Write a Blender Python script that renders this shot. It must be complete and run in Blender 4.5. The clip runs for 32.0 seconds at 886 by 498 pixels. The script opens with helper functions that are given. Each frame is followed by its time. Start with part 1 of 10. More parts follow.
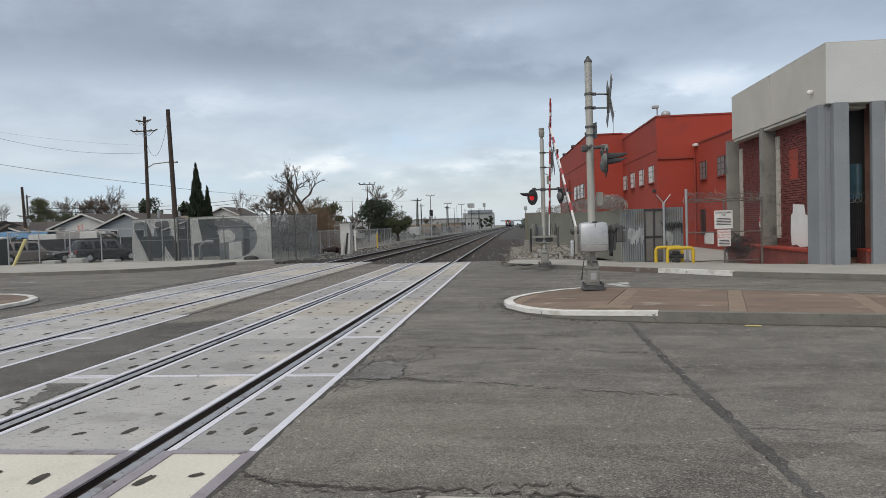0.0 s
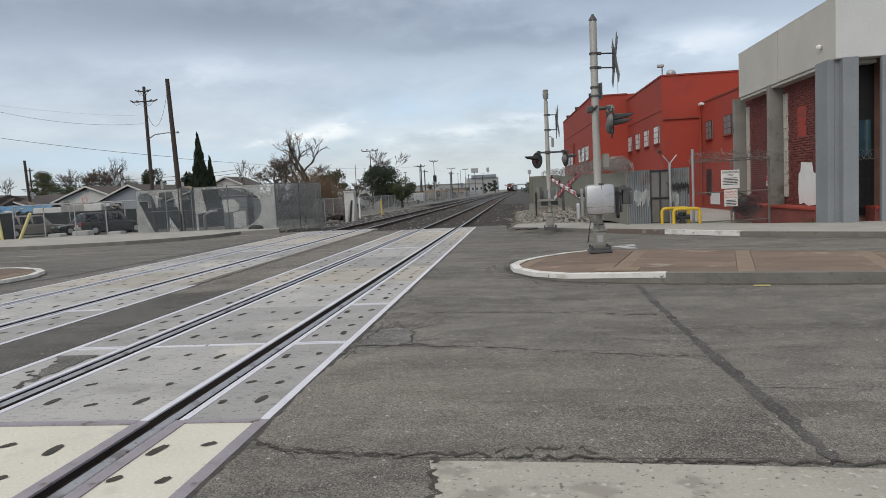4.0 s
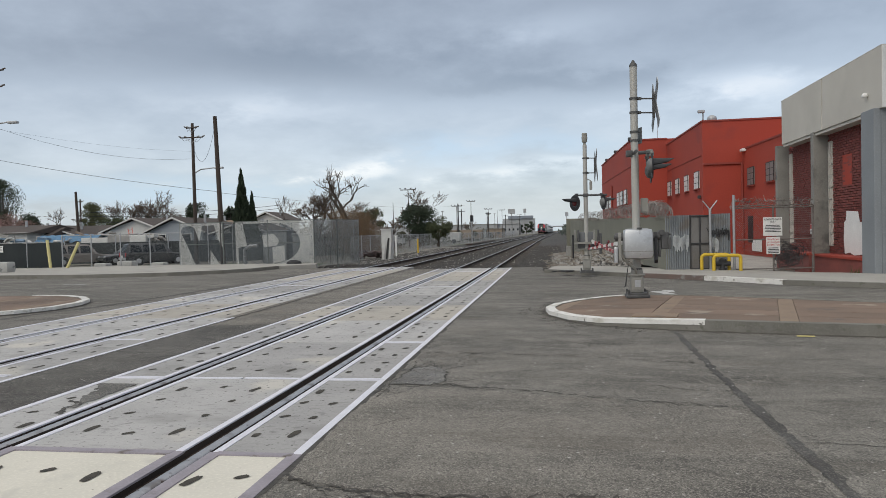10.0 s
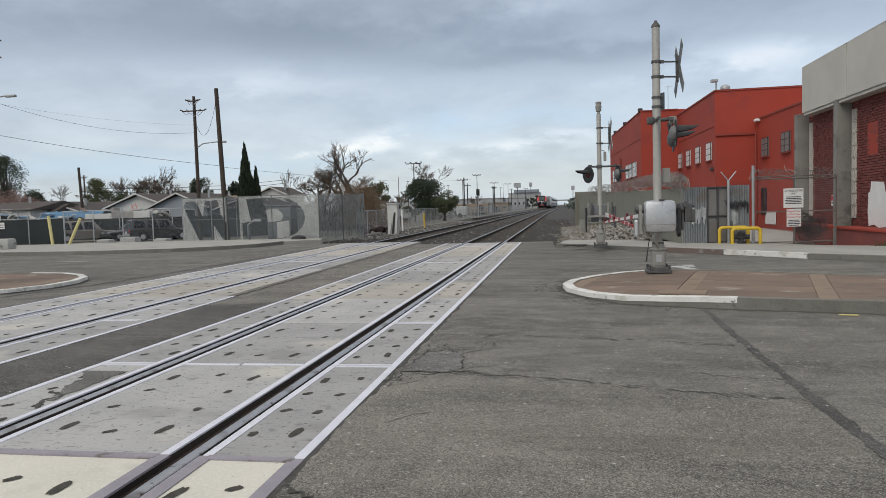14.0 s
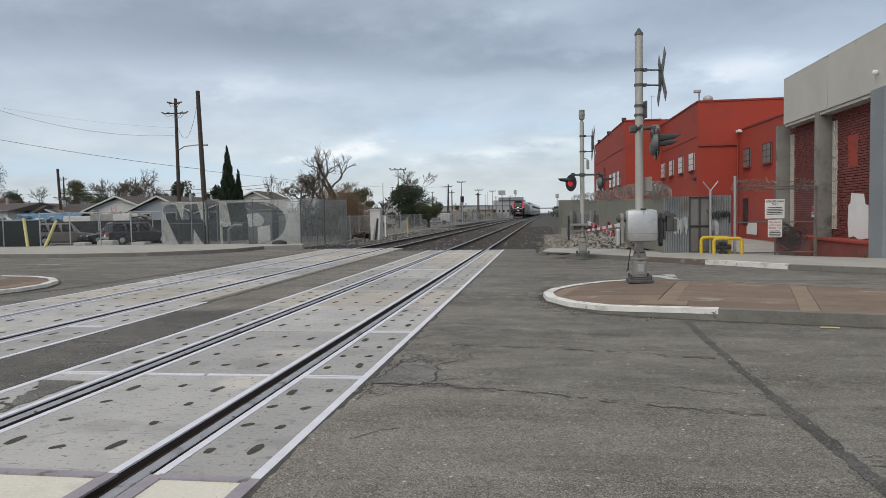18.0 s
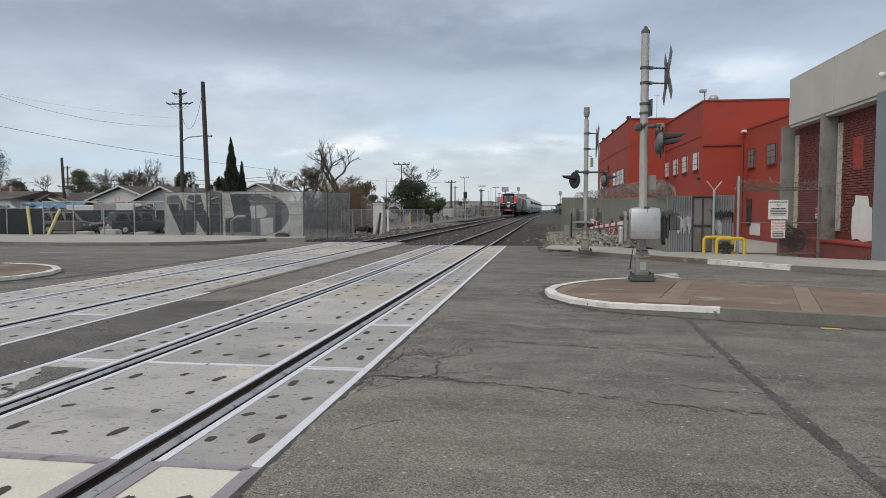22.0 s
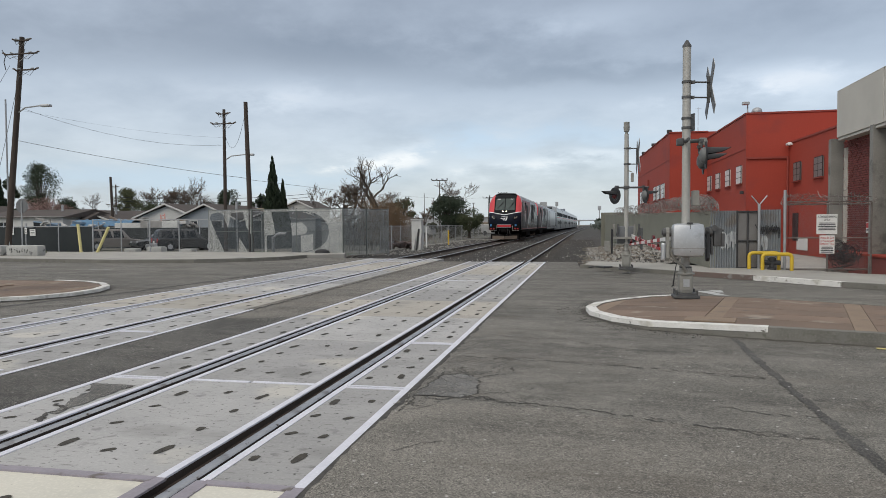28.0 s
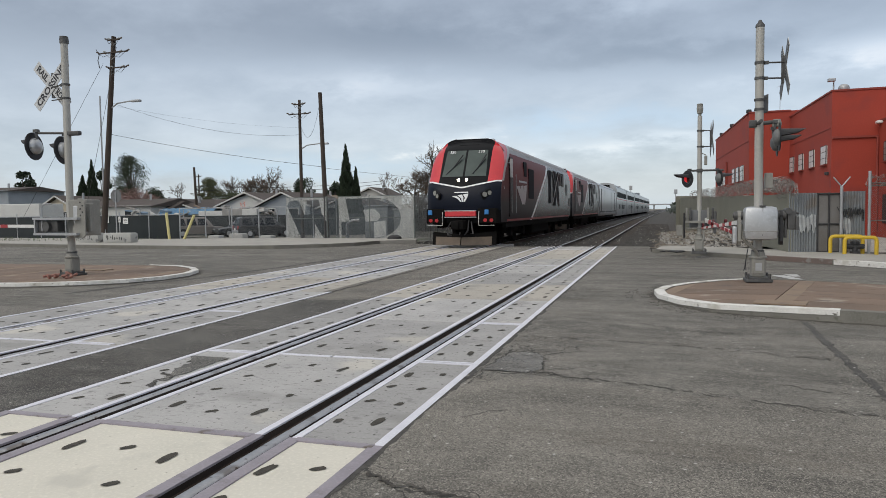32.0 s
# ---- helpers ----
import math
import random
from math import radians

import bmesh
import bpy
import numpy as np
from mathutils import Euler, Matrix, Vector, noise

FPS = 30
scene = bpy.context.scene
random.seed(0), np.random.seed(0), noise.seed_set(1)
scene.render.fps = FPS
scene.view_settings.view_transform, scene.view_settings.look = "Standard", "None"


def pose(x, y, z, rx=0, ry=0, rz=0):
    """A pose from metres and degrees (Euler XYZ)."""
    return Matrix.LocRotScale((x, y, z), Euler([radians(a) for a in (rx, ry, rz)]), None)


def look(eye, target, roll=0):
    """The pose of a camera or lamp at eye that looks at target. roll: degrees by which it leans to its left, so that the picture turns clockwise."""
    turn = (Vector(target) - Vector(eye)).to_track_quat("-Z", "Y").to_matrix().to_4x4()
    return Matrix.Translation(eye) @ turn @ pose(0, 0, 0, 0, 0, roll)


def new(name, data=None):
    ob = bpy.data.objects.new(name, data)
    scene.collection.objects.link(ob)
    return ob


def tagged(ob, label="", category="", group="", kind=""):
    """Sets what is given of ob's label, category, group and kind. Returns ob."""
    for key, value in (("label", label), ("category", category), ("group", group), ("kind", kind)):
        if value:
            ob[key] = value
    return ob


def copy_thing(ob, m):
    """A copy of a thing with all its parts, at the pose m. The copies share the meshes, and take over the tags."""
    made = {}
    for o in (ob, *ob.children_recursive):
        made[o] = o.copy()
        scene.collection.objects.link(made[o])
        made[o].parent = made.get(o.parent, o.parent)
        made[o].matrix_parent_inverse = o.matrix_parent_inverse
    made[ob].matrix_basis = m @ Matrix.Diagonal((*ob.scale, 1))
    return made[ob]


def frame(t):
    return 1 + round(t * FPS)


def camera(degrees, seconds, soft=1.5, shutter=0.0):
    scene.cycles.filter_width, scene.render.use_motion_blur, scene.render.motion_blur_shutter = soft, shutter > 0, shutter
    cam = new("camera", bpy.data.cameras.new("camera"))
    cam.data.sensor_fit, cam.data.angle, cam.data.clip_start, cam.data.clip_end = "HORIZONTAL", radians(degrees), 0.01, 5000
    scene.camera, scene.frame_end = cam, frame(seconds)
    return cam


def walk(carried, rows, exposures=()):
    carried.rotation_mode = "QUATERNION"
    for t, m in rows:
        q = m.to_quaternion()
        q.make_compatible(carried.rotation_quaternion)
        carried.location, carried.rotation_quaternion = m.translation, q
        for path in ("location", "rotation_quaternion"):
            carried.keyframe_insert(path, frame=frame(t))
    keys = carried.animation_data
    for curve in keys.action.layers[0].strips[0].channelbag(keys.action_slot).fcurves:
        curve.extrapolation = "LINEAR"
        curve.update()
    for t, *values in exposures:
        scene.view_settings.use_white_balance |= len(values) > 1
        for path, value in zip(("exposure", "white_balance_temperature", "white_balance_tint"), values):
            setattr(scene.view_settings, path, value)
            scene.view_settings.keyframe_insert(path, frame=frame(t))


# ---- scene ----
cam = camera(65.1, 32.0, 0.6)
PATH = [
    (0, (3.143, -0.566, 1.414), (2.939, 1.422, 1.349), -1.7),
    (0.5, (3.149, -0.576, 1.425), (2.959, 1.413, 1.35), -1.5),
    (1, (3.137, -0.561, 1.413), (2.947, 1.429, 1.338), -1.5),
    (1.5, (3.16, -0.57, 1.419), (2.961, 1.418, 1.333), -1.6),
    (2, (3.127, -0.578, 1.429), (2.929, 1.41, 1.326), -1.9),
    (2.5, (3.094, -0.535, 1.413), (2.9, 1.452, 1.288), -2.4),
    (3, (3.131, -0.532, 1.419), (2.93, 1.452, 1.271), -2.9),
    (3.5, (3.125, -0.512, 1.413), (2.906, 1.469, 1.245), -3.2),
    (5.5, (3.11, -0.512, 1.403), (2.889, 1.473, 1.306), -1.0),
    (6, (3.119, -0.544, 1.414), (2.886, 1.441, 1.346), -0.6),
    (6.5, (3.114, -0.545, 1.418), (2.856, 1.438, 1.363), -0.8),
    (7, (3.112, -0.542, 1.41), (2.822, 1.436, 1.36), -1.1),
    (7.5, (3.107, -0.529, 1.409), (2.798, 1.447, 1.361), -1.3),
    (8, (3.119, -0.55, 1.42), (2.806, 1.424, 1.376), -1.2),
    (8.5, (3.113, -0.543, 1.417), (2.799, 1.432, 1.379), -1.1),
    (9, (3.12, -0.552, 1.42), (2.802, 1.422, 1.383), -1.2),
    (9.5, (3.117, -0.554, 1.423), (2.797, 1.42, 1.383), -1.2),
    (10, (3.112, -0.544, 1.415), (2.794, 1.43, 1.369), -1.4),
    (10.5, (3.124, -0.558, 1.418), (2.808, 1.416, 1.365), -1.4),
    (11, (3.118, -0.54, 1.418), (2.805, 1.435, 1.361), -1.3),
    (11.5, (3.125, -0.54, 1.421), (2.81, 1.435, 1.365), -1.4),
    (12, (3.106, -0.543, 1.416), (2.784, 1.43, 1.355), -1.6),
    (12.5, (3.027, -0.523, 1.407), (2.693, 1.448, 1.332), -1.8),
    (13, (2.99, -0.397, 1.405), (2.641, 1.57, 1.312), -2.0),
    (13.5, (2.98, -0.149, 1.409), (2.629, 1.817, 1.302), -1.9),
    (14, (2.916, 0.07, 1.394), (2.581, 2.038, 1.275), -1.7),
    (14.5, (2.941, 0.24, 1.401), (2.622, 2.21, 1.27), -1.4),
    (16.5, (2.987, 0.313, 1.397), (2.723, 2.291, 1.269), -1.2),
    (17, (2.989, 0.31, 1.402), (2.732, 2.29, 1.288), -1.3),
    (17.5, (2.972, 0.301, 1.406), (2.707, 2.281, 1.305), -1.2),
    (18, (2.968, 0.279, 1.39), (2.678, 2.255, 1.289), -1.0),
    (18.5, (2.971, 0.251, 1.366), (2.645, 2.221, 1.245), -0.7),
    (19, (2.966, 0.262, 1.364), (2.618, 2.227, 1.227), -0.2),
    (19.5, (2.954, 0.279, 1.364), (2.609, 2.244, 1.228), 0.2),
    (20, (2.948, 0.28, 1.364), (2.615, 2.248, 1.237), 0.3),
    (20.5, (2.96, 0.274, 1.375), (2.637, 2.244, 1.256), 0.4),
    (21, (2.97, 0.267, 1.378), (2.658, 2.24, 1.265), 0.3),
    (21.5, (2.96, 0.275, 1.372), (2.658, 2.249, 1.261), 0.1),
    (22, (2.962, 0.268, 1.378), (2.666, 2.242, 1.264), 0.0),
    (22.5, (2.97, 0.26, 1.378), (2.678, 2.235, 1.262), -0.1),
    (23, (2.962, 0.264, 1.381), (2.672, 2.24, 1.265), -0.1),
    (23.5, (2.973, 0.263, 1.385), (2.68, 2.238, 1.271), -0.2),
    (24, (2.97, 0.258, 1.384), (2.678, 2.233, 1.27), -0.1),
    (24.5, (2.959, 0.264, 1.382), (2.673, 2.24, 1.266), 0.0),
    (26.5, (2.937, 0.286, 1.393), (2.616, 2.258, 1.293), -0.3),
    (27, (2.934, 0.273, 1.399), (2.584, 2.24, 1.315), -0.3),
    (27.5, (2.934, 0.282, 1.402), (2.553, 2.244, 1.329), -0.3),
    (28, (2.937, 0.279, 1.405), (2.533, 2.237, 1.336), -0.3),
    (28.5, (2.936, 0.284, 1.405), (2.517, 2.239, 1.343), -0.0),
    (29, (2.915, 0.243, 1.407), (2.47, 2.192, 1.348), 0.4),
    (29.5, (3.011, 0.143, 1.395), (2.514, 2.079, 1.312), 0.5),
    (30, (3.1, 0.052, 1.397), (2.549, 1.971, 1.279), -0.1),
    (30.5, (3.084, -0.025, 1.408), (2.506, 1.885, 1.269), -0.7),
    (31, (3.066, -0.064, 1.42), (2.485, 1.845, 1.286), -0.8),
    (31.5, (3.06, -0.058, 1.414), (2.474, 1.85, 1.293), -0.8),
    (32, (3.051, -0.068, 1.401), (2.45, 1.836, 1.293), -0.8),
]
walk(cam, [(t, look(eye, target, roll)) for t, eye, target, roll in PATH])

# ---- world, sun, exposure ----
scene.view_settings.exposure = 0.0
SUN_ELEV, SUN_ROT = radians(38), radians(208)
world = bpy.data.worlds.new("overcast_sky")
scene.world = world
world.use_nodes = True
wn, wl = world.node_tree.nodes, world.node_tree.links
wn.clear()


def wnode(kind, **kw):
    n = wn.new(kind)
    for k, v in kw.items():
        n.inputs[k].default_value = v
    return n


def wmath(op, a, b=0.0):
    n = wn.new("ShaderNodeMath")
    n.operation = op
    for i, v in enumerate((a, b)):
        if isinstance(v, (int, float)):
            n.inputs[i].default_value = v
        else:
            wl.new(v, n.inputs[i])
    return n.outputs[0]


def wmix(fac, a, b):
    n = wn.new("ShaderNodeMix")
    n.data_type = "RGBA"
    for i, v in ((0, fac), (6, a), (7, b)):
        if isinstance(v, (int, float)):
            n.inputs[i].default_value = v
        elif isinstance(v, tuple):
            n.inputs[i].default_value = (*v, 1)
        else:
            wl.new(v, n.inputs[i])
    return n.outputs[2]


def wramp(val, lo, hi):
    n = wn.new("ShaderNodeMapRange")
    n.interpolation_type = "SMOOTHSTEP"
    n.inputs["From Min"].default_value, n.inputs["From Max"].default_value = lo, hi
    wl.new(val, n.inputs["Value"])
    return n.outputs[0]


sky = wn.new("ShaderNodeTexSky")
sky.sky_type = "NISHITA"
sky.sun_disc = False
sky.sun_elevation, sky.sun_rotation = SUN_ELEV, SUN_ROT
tc = wn.new("ShaderNodeTexCoord")
sep = wn.new("ShaderNodeSeparateXYZ")
wl.new(tc.outputs["Generated"], sep.inputs[0])
up = wmath("MAXIMUM", sep.outputs["Z"], 0.0)
# cloud layer: the direction is projected on a flat sheet overhead
den = wmath("ADD", up, 0.27)
cx = wmath("DIVIDE", sep.outputs["X"], den)
cy = wmath("DIVIDE", sep.outputs["Y"], den)
comb = wn.new("ShaderNodeCombineXYZ")
wl.new(cx, comb.inputs[0])
wl.new(cy, comb.inputs[1])


def wnoise(scale, detail, rough, off):
    mp = wn.new("ShaderNodeMapping")
    mp.inputs["Location"].default_value = off
    wl.new(comb.outputs[0], mp.inputs[0])
    n = wnode("ShaderNodeTexNoise", Scale=scale, Detail=detail, Roughness=rough)
    wl.new(mp.outputs[0], n.inputs["Vector"])
    return n.outputs["Fac"]


big = wnoise(0.72, 7.0, 0.58, (3.1, 1.7, 0.0))
small = wnoise(1.9, 7.0, 0.58, (7.3, 2.2, 0.0))
wisps = wnoise(4.4, 7.0, 0.6, (1.3, 5.2, 0.0))


def wsum(*terms):
    out = terms[0]
    for t_ in terms[1:]:
        out = wmath("ADD", out, t_)
    return out


def centred(n, k):
    return wmath("MULTIPLY", wmath("SUBTRACT", n, 0.5), k)


# azimuth in degrees from +y and sine of the elevation, both ruffled so that cloud edges are ragged
azim = wsum(wmath("MULTIPLY", wmath("ARCTAN2", sep.outputs["X"], sep.outputs["Y"]), 57.2958), centred(small, 26.0), centred(wisps, 12.0))
elev = wsum(sep.outputs["Z"], centred(big, 0.06), centred(small, 0.07), centred(wisps, 0.035))


def bank(a, e, sa, se, k):
    """A cloud bank about azimuth a and height e, lighter (+) or darker (-) by k."""
    u = wmath("DIVIDE", wmath("SUBTRACT", azim, a), sa)
    v = wmath("DIVIDE", wmath("SUBTRACT", elev, e), se)
    q = wmath("ADD", wmath("MULTIPLY", u, u), wmath("MULTIPLY", v, v))
    return wmath("MULTIPLY", wmath("POWER", 2.718, wmath("MULTIPLY", q, -1.0)), k)


def wscale(fac, stops):
    n = wn.new("ShaderNodeValToRGB")
    n.color_ramp.elements[0].position, n.color_ramp.elements[1].position = stops[0][0], stops[-1][0]
    for p, c in stops[1:-1]:
        n.color_ramp.elements.new(p)
    for el, (p, c) in zip(n.color_ramp.elements, stops):
        el.color = (*c, 1) if isinstance(c, tuple) else (c, c, c, 1)
    wl.new(fac, n.inputs[0])
    return n.outputs[0]


# a grey deck overhead with a ragged lower edge, brighter broken cloud and blue gaps below it
tone = wscale(wmath("MULTIPLY", elev, 2.5), [(0.0, 0.55), (0.12, 0.57), (0.30, 0.58), (0.42, 0.55), (0.52, 0.45), (0.62, 0.39), (0.76, 0.38), (1.0, 0.44)])
BANKS = [(-15.6, 0.238, 11, 0.026, -0.13), (-3, 0.204, 8, 0.016, -0.13), (6.7, 0.192, 7, 0.018, -0.10), (2.3, 0.275, 6, 0.02, 0.13), (-32, 0.19, 9, 0.018, 0.06),
         (-23.2, 0.178, 4.5, 0.018, 0.15), (14, 0.182, 6, 0.02, 0.27), (-15.5, 0.098, 3.0, 0.013, 0.26), (-1.9, 0.082, 5, 0.012, 0.20), (-26, 0.245, 7, 0.03, -0.06), (-44, 0.24, 9, 0.04, -0.07)]
folds = wsum(centred(big, 0.30), centred(small, 0.36), centred(wisps, 0.20))
light = wsum(tone, folds, *[bank(*b) for b in BANKS])
cloud = wscale(light, [(0.12, (0.165, 0.19, 0.228)), (0.34, (0.29, 0.322, 0.372)), (0.50, (0.42, 0.468, 0.535)), (0.66, (0.58, 0.632, 0.70)), (0.86, (0.87, 0.872, 0.88))])
gaps = wsum(*[bank(*b) for b in ((-9.5, 0.123, 6, 0.014, 0.6), (-37, 0.06, 11, 0.02, 0.6), (1, 0.115, 6, 0.016, 0.4), (-26, 0.07, 9, 0.018, 0.45), (60, 0.1, 20, 0.03, 0.6), (150, 0.12, 30, 0.04, 0.6))])
cloud = wmix(wmath("MINIMUM", gaps, 0.8), cloud, (0.46, 0.60, 0.76))
haze = wmix(wramp(sep.outputs["Z"], 0.0, 0.05), (0.53, 0.61, 0.69), cloud)
# the cloud is thinner and brighter towards the zenith
zen = wramp(sep.outputs["Z"], 0.33, 0.85)
haze = wmix(zen, haze, (0.92, 0.90, 0.86))
bgs = wnode("ShaderNodeBackground", Strength=0.035)
wl.new(sky.outputs[0], bgs.inputs[0])
bgc = wnode("ShaderNodeBackground", Strength=0.90)
wl.new(haze, bgc.inputs[0])
add = wn.new("ShaderNodeAddShader")
wl.new(bgs.outputs[0], add.inputs[0])
wl.new(bgc.outputs[0], add.inputs[1])
wout = wn.new("ShaderNodeOutputWorld")
wl.new(add.outputs[0], wout.inputs[0])

sun = new("sun", bpy.data.lights.new("sun", "SUN"))
sun.data.energy, sun.data.angle, sun.data.color = 1.25, radians(40), (1.0, 0.93, 0.82)
sun.matrix_world = look((-16, -18, 28), (0, 12, 0))

# ---- materials ----
MATS = {}


def mat(name, c1, c2=None, rough=0.8, metal=0.0, scale=3.0, fine=40.0, bump=0.15, dist=0.01, spots=None, spec=0.5, coat=0.0, emit=None, rnd=0.0, contrast=0.5):
    """A surface of two tones, mottled at two scales, with fine relief. spots: (colour, scale, threshold) of stains."""
    if name in MATS:
        return MATS[name]
    m = bpy.data.materials.new(name)
    m.use_nodes = True
    nt = m.node_tree
    b = nt.nodes["Principled BSDF"]
    c2 = c2 or tuple(v * 0.75 for v in c1)
    tc_ = nt.nodes.new("ShaderNodeTexCoord")

    place = tc_.outputs["Object"]
    if rnd:
        # alike pieces each take another part of the pattern
        io, sh = nt.nodes.new("ShaderNodeObjectInfo"), nt.nodes.new("ShaderNodeVectorMath")
        sc_ = nt.nodes.new("ShaderNodeVectorMath")
        sc_.operation, sc_.inputs[1].default_value = "MULTIPLY", (61.0, 47.0, 0.0)
        nt.links.new(io.outputs["Random"], sc_.inputs[0])
        nt.links.new(place, sh.inputs[0])
        nt.links.new(sc_.outputs[0], sh.inputs[1])
        place = sh.outputs[0]

    def noise_(s, d=5.0):
        n = nt.nodes.new("ShaderNodeTexNoise")
        n.inputs["Scale"].default_value, n.inputs["Detail"].default_value = s, d
        nt.links.new(place, n.inputs["Vector"])
        return n

    def mixc(f, a, c):
        n = nt.nodes.new("ShaderNodeMix")
        n.data_type = "RGBA"
        for i, v in ((0, f), (6, a), (7, c)):
            if isinstance(v, (int, float)):
                n.inputs[i].default_value = v
            elif isinstance(v, tuple):
                n.inputs[i].default_value = (*v, 1)
            else:
                nt.links.new(v, n.inputs[i])
        return n.outputs[2]

    def ramp_(v, lo, hi):
        n = nt.nodes.new("ShaderNodeMapRange")
        n.inputs["From Min"].default_value, n.inputs["From Max"].default_value = lo, hi
        nt.links.new(v, n.inputs["Value"])
        return n.outputs[0]

    n1, n2 = noise_(scale), noise_(fine, 3.0)
    f = ramp_(n1.outputs["Fac"], 0.5 - contrast * 0.4, 0.5 + contrast * 0.4)
    col = mixc(f, c1, c2)
    g = ramp_(n2.outputs["Fac"], 0.3, 0.7)
    dark = tuple(v * 0.72 for v in c1)
    lite = tuple(min(1.0, v * 1.25) for v in c1)
    col = mixc(mixfac(nt, g, 0.35), col, mixc(g, dark, lite))
    if spots:
        for sc, ss, th in spots:
            ns = noise_(ss, 6.0)
            col = mixc(ramp_(ns.outputs["Fac"], th, th + 0.08), col, sc)
    if rnd:
        oi = nt.nodes.new("ShaderNodeObjectInfo")
        hv = nt.nodes.new("ShaderNodeHueSaturation")
        mr = nt.nodes.new("ShaderNodeMapRange")
        mr.inputs["To Min"].default_value, mr.inputs["To Max"].default_value = 1 - rnd, 1 + rnd
        nt.links.new(oi.outputs["Random"], mr.inputs["Value"])
        nt.links.new(mr.outputs[0], hv.inputs["Value"])
        nt.links.new(col, hv.inputs["Color"])
        col = hv.outputs["Color"]
    nt.links.new(col, b.inputs["Base Color"])
    b.inputs["Roughness"].default_value, b.inputs["Metallic"].default_value = rough, metal
    b.inputs["Specular IOR Level"].default_value = spec
    b.inputs["Coat Weight"].default_value = coat
    if bump:
        bp = nt.nodes.new("ShaderNodeBump")
        bp.inputs["Strength"].default_value, bp.inputs["Distance"].default_value = bump, dist
        nt.links.new(n2.outputs["Fac"], bp.inputs["Height"])
        nt.links.new(bp.outputs[0], b.inputs["Normal"])
    if emit:
        b.inputs["Emission Color"].default_value, b.inputs["Emission Strength"].default_value = (*emit[0], 1), emit[1]
    MATS[name] = m
    return m


def mixfac(nt, g, k):
    n = nt.nodes.new("ShaderNodeMath")
    n.operation = "MULTIPLY"
    nt.links.new(g, n.inputs[0])
    n.inputs[1].default_value = k
    return n.outputs[0]


def glass(name, tint=(0.05, 0.06, 0.07), rough=0.06):
    """Dark window glass: glossy, the inside hardly seen."""
    if name not in MATS:
        m = mat(name, tint, tuple(v * 0.8 for v in tint), rough=rough, scale=1.0, fine=3.0, bump=0.0, spec=0.22)
    return MATS[name]




